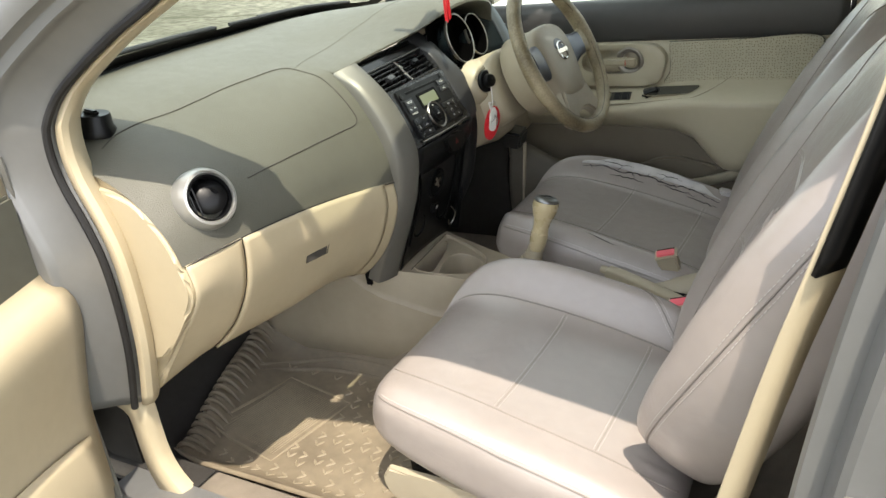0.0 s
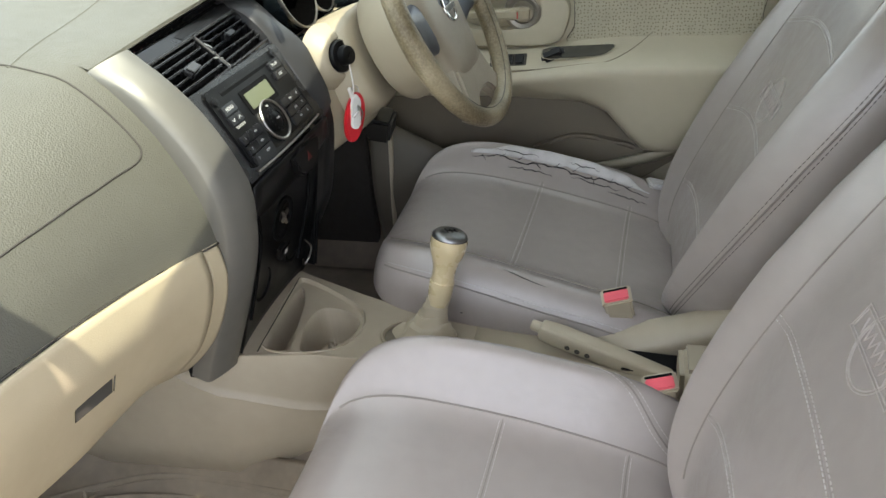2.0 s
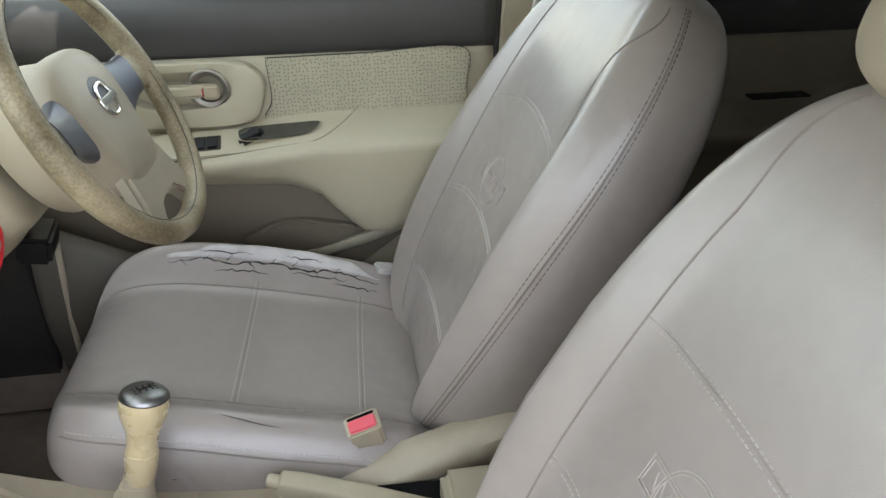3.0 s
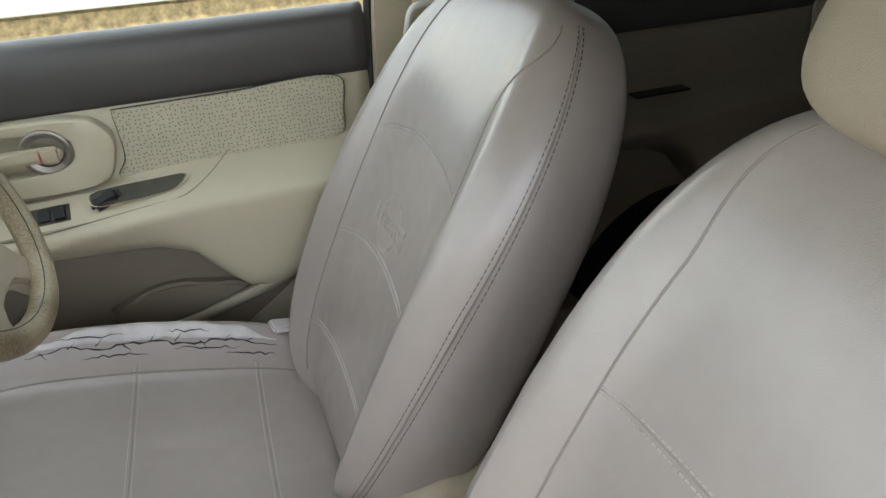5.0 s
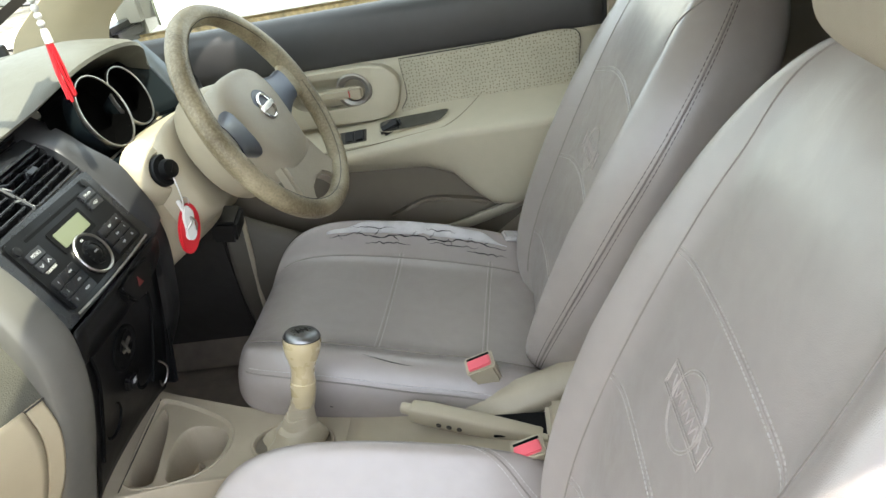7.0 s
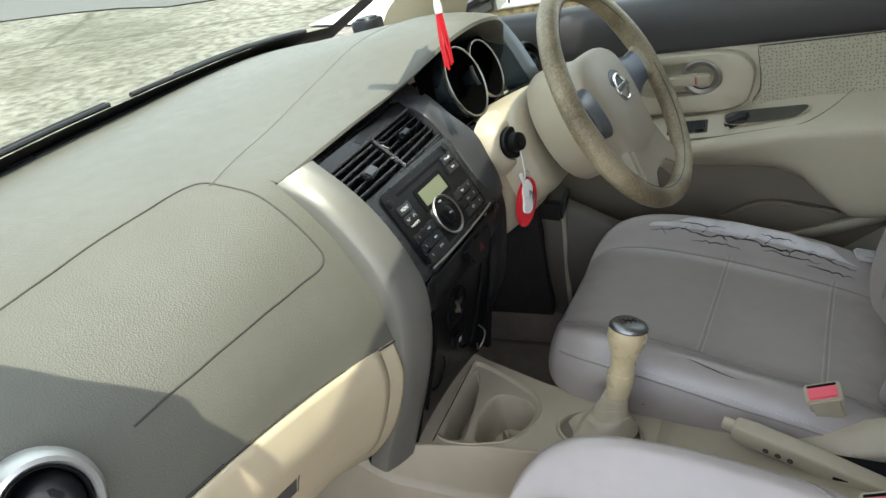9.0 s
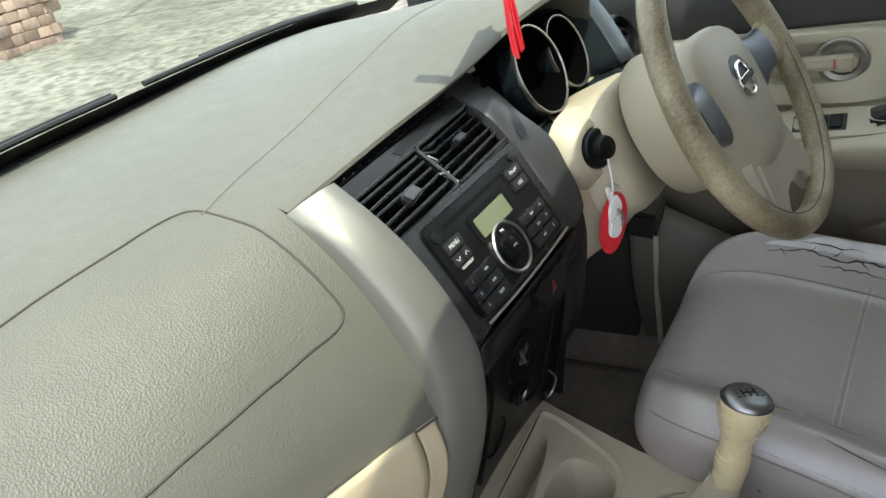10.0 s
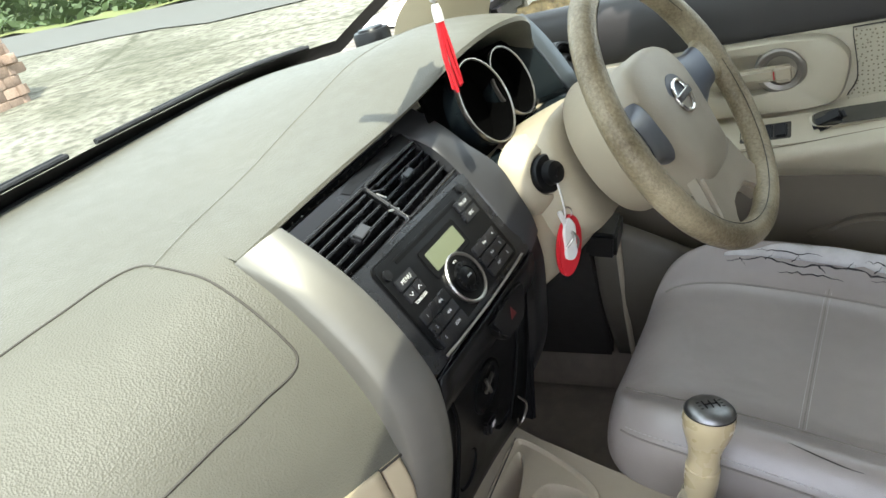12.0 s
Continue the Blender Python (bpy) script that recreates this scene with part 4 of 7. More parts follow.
# driver's lower panel and column shroud
DRV = [
    (0.205, [(-0.262, 0.985), (-0.232, 0.955), (-0.205, 0.90), (-0.195, 0.84), (-0.21, 0.79), (-0.25, 0.765)]),
    (0.28, [(-0.262, 0.985), (-0.215, 0.965), (-0.178, 0.91), (-0.165, 0.85), (-0.18, 0.80), (-0.23, 0.77)]),
    (0.42, [(-0.262, 0.985), (-0.215, 0.965), (-0.178, 0.91), (-0.165, 0.85), (-0.18, 0.79), (-0.23, 0.75)]),
    (0.50, [(-0.262, 0.985), (-0.232, 0.955), (-0.212, 0.90), (-0.206, 0.84), (-0.216, 0.78), (-0.26, 0.735)]),
    (0.60, [(-0.255, 0.97), (-0.235, 0.93), (-0.222, 0.88), (-0.218, 0.82), (-0.226, 0.76), (-0.27, 0.71)]),
    (0.70, [(-0.245, 0.93), (-0.23, 0.90), (-0.222, 0.85), (-0.22, 0.80), (-0.228, 0.74), (-0.27, 0.69)]),
]
bm, drv_skin = profile_skin(DRV, 30, 24)
part("driver_panel", bm, M_SAND, dashboard, solid=0.004)
column = thing("steering_column", "sand plastic steering column shroud with a black ignition switch", "steering column", (-0.15, 0.35, 0.93))
COL = (Vector((-0.045, 0.355, 0.985)), Vector((-0.24, 0.345, 0.895)))
cw = (COL[1] - COL[0])
rows = []
for f, w, h, dz in ((0.50, 0.070, 0.058, 0), (0.505, 0.092, 0.076, -0.004), (0.53, 0.100, 0.083, -0.005), (0.60, 0.107, 0.087, -0.006), (0.75, 0.112, 0.09, -0.006), (0.9, 0.114, 0.092, -0.006), (1.12, 0.118, 0.094, -0.006)):
    c = COL[0] + cw * f + Vector((0, 0, dz))
    rows.append([c + Vector((0.38 * h * math.copysign(abs(math.sin(a)) ** 0.6, math.sin(a)) * 0.9 * (-1), w * math.copysign(abs(math.cos(a)) ** 0.6, math.cos(a)), h * math.copysign(abs(math.sin(a)) ** 0.6, math.sin(a)))) for a in np.linspace(0, 2 * math.pi, 40, endpoint=False)])
part("shroud", loft(rows, round_u=True, caps=True), M_SAND, column)
part("split_line", tube([rows[k][0] + Vector((0, 0.001, 0)) for k in range(len(rows))], 0.0013, 6), M_SEAM, column)
mi = basis((-0.172, 0.246, 0.955), (0.35, 0.94, 0), (0.80, -0.55, 0.20))
part("ignition_collar", lathe([(0.060, -0.034), (0.052, -0.020), (0.042, -0.008), (0.035, -0.001), (0.030, 0.0), (0.0275, -0.003)], mi, 40), M_SAND, column, "swollen sand collar round the switch")
part("ignition_switch", lathe([(0.0275, -0.01), (0.0275, 0.003), (0.0255, 0.006), (0.0175, 0.008), (0.0170, 0.013), (0.0150, 0.019), (0.010, 0.021), (0.0005, 0.0215)], mi, 36), M_BLACK, column, "black round ignition switch")
part("switch_grip", rbox(0.022, 0.010, 0.010, mi @ pose(0, 0, 0.018, 0, 0, 40), 0.004, 3), M_BLACK, column)
for s, lab in ((-1, "wiper stalk"), (1, "indicator stalk")):
    p0 = Vector((-0.075, 0.355 + s * 0.07, 1.0))
    p1 = p0 + Vector((-0.01, s * 0.055, 0.018))
    if s > 0:
        part("stalk", tube([p0, p0.lerp(p1, 0.5), p1, p1 + Vector((0.0, s * 0.03, 0.01))], [0.006, 0.0065, 0.010, 0.009], 10), M_SAND, column, lab)
part("fuse_cover", rbox(0.05, 0.09, 0.045, pose(-0.185, 0.44, 0.755, 0, 12, 8), 0.006), M_BLACK, column, "black knee module below the column")

# key tag on a cord
tag = thing("key_tag", "red oval key tag with a white charm on a cord", "key tag", (-0.16, 0.24, 0.85))
cord = cr([(-0.156, 0.237, 0.945), (-0.153, 0.233, 0.925), (-0.152, 0.231, 0.905), (-0.154, 0.231, 0.893)], 12)
part("cord", tube(cord, 0.0013, 6), M_WHITE, tag)
mt = basis((-0.158, 0.228, 0.852), (0.50, 0.80, -0.28), (0.85, -0.5, 0.1))
part("tag_body", plate(ring_outline(0.021, 0.044, 36), 0.006, mt @ pose(0, 0, 0, 0, 0, -8), 0.002), M_RED, tag)
part("charm", plate([(x, y) for x, y in cr([(0, 0.034), (0.010, 0.022), (0.010, 0), (0.012, -0.016), (0.004, -0.026), (-0.008, -0.022), (-0.009, -0.004), (-0.011, 0.016), (-0.006, 0.032), (0, 0.034)], 30)][:-1], 0.004, mt @ pose(-0.002, 0.006, 0.006), 0.0015), M_WHITE, tag)
part("charm_strap", tube([mt @ Vector(p) for p in cr([(-0.009, 0.0, 0.010), (-0.003, 0.012, 0.016), (0.0, 0.02, 0.011), (0.006, 0.010, 0.016), (0.009, -0.004, 0.010)], 20)], 0.0018, 6), M_STEEL, tag)
part("split_ring", tube([mt @ Vector((-0.002 + 0.008 * math.cos(a), 0.046 + 0.008 * math.sin(a), 0.004)) for a in np.linspace(0, 2 * math.pi, 20, endpoint=False)], 0.001, 6, True), M_STEEL, tag)
part("clasp", rbox(0.007, 0.024, 0.005, mt @ pose(-0.012, 0.040, 0.006, 0, 0, 25), 0.0015), M_WHITE, tag)

# steering wheel: local x to the driver's right, y up in the wheel's plane, z out towards the driver
WC = Vector((-0.005, 0.333, 1.000))
WN = Vector((math.cos(radians(25.8)), -0.0535, math.sin(radians(25.8)))).normalized()
mw = basis(WC, (0.0594, 1, 0), WN)
wheel = thing("steering_wheel", "worn cream leather steering wheel with a grey pad", "steering wheel", WC)
RW, TW = 0.190, 0.0172
rim = [mw @ Vector((RW * math.cos(a), RW * math.sin(a), 0.004)) for a in np.linspace(0, 2 * math.pi, 72, endpoint=False)]
part("rim", tube(rim, [TW * (1.0 + 0.10 * max(0, math.cos(2 * a - 0.5)) ** 4) for a in np.linspace(0, 2 * math.pi, 72, endpoint=False)], 16, True, normal=WN), M_WHEEL, wheel, "worn grimy cream leather rim")
part("rim_seam", tube([mw @ Vector(((RW - TW * 0.72) * math.cos(a), (RW - TW * 0.72) * math.sin(a), 0.004 + TW * 0.72)) for a in np.linspace(0, 2 * math.pi, 72, endpoint=False)], 0.0007, 5, True), M_SEAM, wheel)
pad = [(0.0, 0.088), (0.045, 0.084), (0.078, 0.068), (0.094, 0.036), (0.094, 0.0), (0.086, -0.040), (0.076, -0.075), (0.068, -0.098), (0.040, -0.108), (0.0, -0.110), (-0.040, -0.108), (-0.068, -0.098), (-0.076, -0.075), (-0.086, -0.040), (-0.094, 0.0), (-0.094, 0.036), (-0.078, 0.068), (-0.045, 0.084), (0.0, 0.088)]
pad = np.array(cr(pad, 73))[:-1]
rows = [[mw @ Vector((x * k, (y + 0.01) * k - 0.01, z)) for x, y in pad] for k, z in ((0.98, -0.050), (1.0, -0.022), (0.992, -0.013), (0.965, -0.006), (0.91, 0.000), (0.75, 0.006), (0.4, 0.0095), (0.05, 0.010))]
part("airbag_pad", loft(rows, round_u=True, caps=True), M_PAD, wheel, "grained warm grey airbag pad")


def spoke(sect, s, name, mat, label="", grow=1.0):
    rows = []
    for x, y, hy, z, th in cr(sect, 14):
        rows.append([mw @ Vector((s * x, y + grow * hy * sgn(math.sin(a), 0.7), z + grow * th / 2 * sgn(math.cos(a), 0.7))) for a in np.linspace(0, 2 * math.pi, 28, endpoint=False)])
    return part(name, loft(rows, round_u=True, caps=True), mat, wheel, label)


for s in (-1, 1):
    side = ((0.060, 0.004, 0.046, -0.020, 0.030), (0.095, 0.006, 0.038, -0.016, 0.026), (0.130, 0.008, 0.029, -0.010, 0.022), (0.160, 0.010, 0.030, -0.003, 0.022), (0.184, 0.012, 0.046, 0.003, 0.020))
    spoke(side, s, "spoke", M_WHEEL)
    spoke(((0.080, 0.002, 0.0480, -0.0170, 0.033), (0.105, 0.004, 0.0390, -0.0138, 0.030), (0.128, 0.006, 0.0325, -0.0100, 0.0275), (0.150, 0.008, 0.0315, -0.0058, 0.026)), s, "spoke_insert", M_SPOKE, "blue-grey satin spoke insert")
foot = [(0.0, -0.080), (0.074, -0.080), (0.080, -0.105), (0.088, -0.130), (0.104, -0.152), (0.112, -0.158), (0.085, -0.175), (0.060, -0.180), (0.046, -0.160), (0.030, -0.148), (0.0, -0.144)]
foot = foot + [(-x, y) for x, y in foot[-2:0:-1]]
part("lower_spoke", plate(foot, 0.020, mw @ pose(0, 0, -0.020), 0.006, seg=3), M_PAD, wheel, "broad lower spoke")
rows = []
for r, z, ox in ((0.0005, -0.030, 0.0), (0.070, -0.031, 0.0), (0.083, -0.036, 0.002), (0.094, -0.050, 0.006), (0.101, -0.075, 0.015), (0.106, -0.105, 0.028), (0.107, -0.126, 0.037), (0.104, -0.132, 0.038), (0.090, -0.134, 0.038)):
    rows.append([mw @ Vector((ox + r * sgn(math.cos(a), 0.92), -0.007 + r * sgn(math.sin(a), 0.92), z)) for a in np.linspace(0, 2 * math.pi, 56, endpoint=False)])
part("hub_cover", loft(rows, round_u=True), M_SAND, wheel, "rounded sand plastic cover behind the hub")
part("badge_seat", lathe([(0.034, 0.0075), (0.033, 0.0095), (0.0005, 0.010)], mw @ pose(0, 0.008, 0), 36), M_SPOKE, wheel, "grey badge seat")
part("badge_ring", tube([mw @ Vector((0.0225 * math.cos(a), 0.008 + 0.0225 * math.sin(a), 0.0115)) for a in np.linspace(0, 2 * math.pi, 40, endpoint=False)], 0.0028, 8, True), M_CHROME, wheel, "plain chrome ring badge")
part("badge_bar", rbox(0.056, 0.0105, 0.004, mw @ pose(0, 0.008, 0.0125), 0.001), M_CHROME, wheel, "plain chrome bar across the badge")
part("airbag_mark", rbox(0.004, 0.005, 0.0006, mw @ pose(0, -0.042, 0.0085), 0.0002), M_SEAM, wheel)

# ---- seats ----


def pillow(L, hw, ht, bol, m, pw=6.0, ph=3.2, e=4.2, nt=34, na=56, sag=0.0, bc=0.74, bwid=0.17, rip=0.0):
    """A cushion of length L along x, with half width hw(t), half thickness ht and bolsters bol(t) on its upper face.
    Returns the mesh and its upper face as a function of t and the share of the half width."""
    def at(t, c, s):
        q = 2 * t - 1
        fw = max(0.0, 1 - abs(q) ** pw) ** (1 / pw)
        fh = max(0.0, 1 - abs(q) ** ph) ** (1 / ph)
        yf = sgn(c, 2 / e)
        z = ht * fh * sgn(s, 2 / e)
        if s > 0:
            k = min(1.0, s * 2.2)
            z += k * fh * (bol(t, yf) * math.exp(-((abs(yf) - bc) / bwid) ** 2) - sag * max(0.0, 1 - (yf / 0.6) ** 2) * math.sin(math.pi * t))
            if rip:
                z += rip * math.sin(46 * yf + 5 * math.sin(3 * yf)) * math.exp(-((t - 0.895) / 0.055) ** 2) * max(0.0, 1 - (yf / 0.66) ** 4)
                z += 0.35 * rip * math.sin(9 * t + 7 * yf) * math.sin(23 * t - 3 * yf) * max(0.0, 1 - abs(yf)) 
        return m @ Vector((t * L, hw(t) * fw * yf, z))

    ts = [0.5 + 0.5 * sgn(math.sin(a), 0.55) for a in np.linspace(-math.pi / 2, math.pi / 2, nt)]
    ts[0], ts[-1] = 0.0008, 0.9992
    rows = [[at(t, math.cos(a), math.sin(a)) for a in np.linspace(0, 2 * math.pi, na, endpoint=False)] for t in ts]
    bm = loft(rows, round_u=True, caps=True)

    def top(t, yf, lift=0.0):
        c = sgn(yf, e / 2)
        p = at(t, c, math.sqrt(max(0.0, 1 - c * c)))
        if lift:
            p = p + (m.to_3x3() @ Vector((0, 0, 1))) * lift
        return p

    def side(t, ang, lift=0.0):
        c, s = math.cos(ang), math.sin(ang)
        p = at(t, c, s)
        return p + (m.to_3x3() @ Vector((0, sgn(c, 1) * lift, 0)))

    return bm, top, side


def dashes(points, step=0.008, length=0.005, r=0.0006):
    """A row of stitches along a line, as one mesh."""
    pts = [Vector(p) for p in points]
    cum = [0.0]
    for a, b in zip(pts, pts[1:]):
        cum.append(cum[-1] + (b - a).length)
    bm = None
    d = 0.0
    xs = [np.interp(np.arange(0, cum[-1], step), cum, [p[i] for p in pts]) for i in range(3)]
    xe = [np.interp(np.arange(0, cum[-1], step) + length, cum, [p[i] for p in pts]) for i in range(3)]
    bm = bmesh.new()
    for a, b in zip(zip(*xs), zip(*xe)):
        a, b = Vector(a), Vector(b)
        if (b - a).length < 1e-5:
            continue
        t = (b - a).normalized()
        u = t.orthogonal().normalized()
        w = t.cross(u)
        q = [[c + r * (math.cos(k) * u + math.sin(k) * w) for k in (0, 2.1, 4.2)] for c in (a, b)]
        vs = [[bm.verts.new(p) for p in ring] for ring in q]
        for i in range(3):
            bm.faces.new((vs[0][i], vs[0][(i + 1) % 3], vs[1][(i + 1) % 3], vs[1][i]))
        bm.faces.new(vs[0])
        bm.faces.new(vs[1])
    return bm


RECLINE = radians(26)


def step(d, w=0.004):
    t = min(max(d / w, 0.0), 1.0)
    return t * t * (3 - 2 * t)


def car_seat(yc, x_front, z_mid, name_label, inner, torn=False, tilt=2.0, x_back=0.372, bolsters=(0.03, 0.07), bc=0.82, bwid=0.15, waist=0.0):
    """A front seat; inner: the side on which the console lies (+1 for larger y)."""
    seat = thing("front_seat", name_label, "car seat", (0.2, yc, 0.29), "front seats")
    Lc = 0.475 - x_front
    mc = pose(x_front, yc, z_mid, 0, tilt, 0)
    hwc = lambda t: 0.246 + 0.022 * min(1, t * 2)
    bm, top, side = pillow(Lc, hwc, 0.078, lambda t, yf: bolsters[1] if yf > 0 else bolsters[0], mc, 7, 3.0, 4.2, nt=60, na=220, sag=0.010, bc=bc, bwid=bwid, rip=0.0028)
    cushion = part("seat_cushion", bm, M_LEATHER, seat, "torn grey-taupe leatherette cushion" if torn else "grey-taupe leatherette cushion")
    for s in (-1, 1):
        line = [top(t, s * (0.585 if torn and s > 0 else 0.645), 0.0003) for t in np.linspace(0.03, 0.97, 50)]
        part("piping", tube(line, 0.0017, 6), M_LSEAM, cushion)
        low = [side(t, (0.42 if s > 0 else math.pi - 0.42), 0.0006) for t in np.linspace(0.05, 0.95, 50)]
        part("piping", tube(low, 0.0015, 6), M_LSEAM, cushion)
        part("stitching", dashes([side(t, (0.50 if s > 0 else math.pi - 0.50), 0.0006) for t in np.linspace(0.06, 0.94, 60)], 0.0075, 0.005, 0.0009), M_THREAD, cushion)
    for t in (0.42, 0.735):
        for d in (-0.007, 0.007):
            part("stitching", dashes([top(t + d + 0.012 * k, k * 0.62, 0.0003) for k in np.linspace(-1, 1, 40)], 0.0065, 0.0046), M_EMBROIDERY, cushion)
        part("piping", tube([top(t + 0.012 * k, k * 0.63, -0.0002) for k in np.linspace(-1, 1, 40)], 0.0008, 6), M_LSEAM, cushion)
    # backrest
    r = RECLINE
    foot = Vector((x_back, yc, 0.50)) + 0.084 * Vector((math.cos(r), 0, -math.sin(r)))
    mb = Matrix(((math.sin(r), 0, -math.cos(r), foot.x), (0, 1, 0, foot.y), (math.cos(r), 0, math.sin(r), foot.z), (0, 0, 0, 1)))
    LB = 0.755
    hwb = lambda t: 0.246 + 0.022 * math.sin(math.pi * min(1, t * 1.05)) - 0.030 * max(0, (t - 0.62) / 0.38) ** 2 - waist * max(0, 1 - t / 0.42) ** 1.5
    bm, btop, bside = pillow(LB, hwb, 0.084, lambda t, yf: 0.050 * (1 - 0.80 * max(0, (t - 0.50) / 0.50)), mb, 4.6, 3.6, 3.8, nt=44, na=64, bc=0.80, bwid=0.16)
    back = part("backrest", bm, M_LEATHER, seat)
    for s in (-1, 1):
        bend = (0.30 if torn else 0.10) if s == inner else 0.0
        part("piping", tube([btop(t, s * (0.615 + bend * step(t - 0.78, 0.17)), 0.0002) for t in np.linspace(0.06, 0.955, 70)], 0.0013, 6), M_LSEAM, back)
        edge = lambda t: (0.62 - 0.40 * t) if s > 0 else math.pi - (0.62 - 0.40 * t)
        part("piping", tube([bside(t, edge(t), 0.0008) for t in np.linspace(0.04, 0.965, 60)], 0.0014, 6), M_LSEAM, back)
        for d in (-0.045, 0.045):
            part("stitching", dashes([bside(t, edge(t) + d, 0.0006) for t in np.linspace(0.04, 0.965, 80)], 0.0085, 0.0055, 0.0007), M_THREAD_DARK if inner * s > 0 else M_EMBROIDERY, back)
    droop = 0.0 if torn else 0.008        # the passenger seat's rows sink towards the door
    for t0, rise in ((0.618 if not torn else 0.635, 0.045 if torn else 0.012), (0.378 if not torn else 0.394, 0.045 if torn else 0.012), (0.17, 0.03)):
        for d, mat_ in ((0, M_EMBROIDERY), (0.010, M_THREAD)):
            part("stitching", dashes([btop(t0 + d + rise * (1 - k * k) - droop * (1 - inner * k), k * 0.61, 0.0004) for k in np.linspace(-1, 1, 50)], 0.0066, 0.0046, 0.0009), mat_, back)
        part("piping", tube([btop(t0 + 0.0055 + rise * (1 - k * k) - droop * (1 - inner * k), k * 0.61, -0.0002) for k in np.linspace(-1, 1, 40)], 0.0014, 6), M_LEATHER, back)
    # embroidered ring and bar
    ec = 0.508
    for rr in (0.0385, 0.0355):
        part("embroidered_ring", tube([btop(ec + 1.05 * rr / LB * math.sin(a), rr / 0.262 * math.cos(a) * 1.0, 0.0005) for a in np.linspace(0, 2 * math.pi, 50, endpoint=False)], 0.0009, 5, True), M_LOGO, back, "pale embroidered ring")
    for hw_, hh in ((0.060, 0.0155), (0.0565, 0.0120)):
        corners = [(-1, -1), (1, -1), (1, 1), (-1, 1), (-1, -1)]
        pts = []
        for (ax, ay), (bx, by) in zip(corners, corners[1:]):
            for k in np.linspace(0, 1, 8, endpoint=False):
                pts.append(btop(ec + (ay + (by - ay) * k) * hh / LB, (ax + (bx - ax) * k) * hw_ / 0.262, 0.0008))
        part("embroidered_bar", tube(pts, 0.0009, 5, True), M_LOGO, back, "pale embroidered bar")
    zig = [btop(ec + (0.0075 if k % 2 else -0.0075) / LB, (-0.046 + 0.092 * k / 15) / 0.262, 0.0006) for k in range(16)]
    part("embroidery_fill", tube(zig, 0.0011, 4), M_LOGO, back)
    # headrest on two posts
    topmid = mb @ Vector((LB, 0, 0))
    axis = mb.to_3x3() @ Vector((1, 0, 0))
    for s in (-1, 1):
        part("headrest_post", tube([topmid + Vector((0, s * 0.055, 0)) - axis * 0.05, topmid + Vector((0, s * 0.055, 0)) + axis * 0.08], 0.006, 10), M_CHROME, seat, "steel post")
        part("post_collar", lathe([(0.016, -0.03), (0.016, 0.004), (0.012, 0.008), (0.007, 0.008)], Matrix.Translation(topmid + Vector((0, s * 0.055, 0))) @ mb.to_3x3().to_4x4() @ pose(0, 0, 0, 0, 90, 0), 20), M_BEIGE, seat)
    mh = mb.copy()
    mh.translation = topmid + axis * (-0.038 if inner > 0 else 0.03) + (mb.to_3x3() @ Vector((0, 0, 0.062)))
    bm, htop, hside = pillow(0.215, lambda t: 0.148 - 0.02 * t, 0.070, lambda t, yf: 0.004, mh, 4.5, 3.2, 3.4, 24, 44)
    hr = part("headrest", bm, M_HEADREST, seat, "beige fabric headrest")
    part("stitching", dashes([htop(t, -0.25, 0.0008) for t in np.linspace(0.15, 0.45, 14)], 0.012, 0.006, 0.0014), M_THREAD_DARK, hr)
    # base, side trims and rails
    part("seat_base", rbox(0.46, 0.43, 0.13, pose(0.20, yc, 0.352, 0, 0, 0), 0.015), M_GREYBLACK, seat)
    for s in (-1, 1):
        out = [(x, z) for x, z in cr([(x_front + 0.055, 0.415), (x_front + 0.04, 0.38), (x_front + 0.09, 0.335), (0.30, 0.325), (0.46, 0.36), (0.48, 0.43), (0.30, 0.415), (x_front + 0.055, 0.415)], 40)][:-1]
        mm = Matrix(((1, 0, 0, 0), (0, 0, s, yc + s * 0.235), (0, 1, 0, 0), (0, 0, 0, 1)))
        part("side_trim", plate(out, 0.014, mm, 0.004), M_SAND, seat, "sand plastic side trim")
        part("seat_rail", rbox(0.52, 0.03, 0.03, pose(0.20, yc + s * 0.17, 0.295), 0.003), M_STEEL, seat)
    return seat, top, side


passenger, p_top, p_side = car_seat(-0.328, -0.105, 0.520, "grey-taupe leatherette passenger seat with embroidered backrest, partly sunlit", 1, False, 13.0, 0.372, (0.012, 0.102), 0.90, 0.19, 0.045)
driver, d_top, d_side = car_seat(0.345, -0.140, 0.580, "worn grey-taupe leatherette driver's seat with a split outer bolster", -1, True, 14.5, 0.372, (0.03, 0.07))

# the passenger cushion's inner seam, swinging in towards the backrest
swing = cr([(0.20, 0.985), (0.45, 0.985), (0.60, 0.95), (0.70, 0.86), (0.80, 0.74), (0.92, 0.64)], 70)
part("piping", tube([p_top(t, y, 0.0003) for t, y in swing], 0.0013, 6), M_LSEAM, passenger)
for d in (-0.022, 0.022):
    part("stitching", dashes([p_top(t, min(0.99, y + d), 0.0007) for t, y in swing], 0.0065, 0.0044, 0.0008), M_THREAD, passenger)
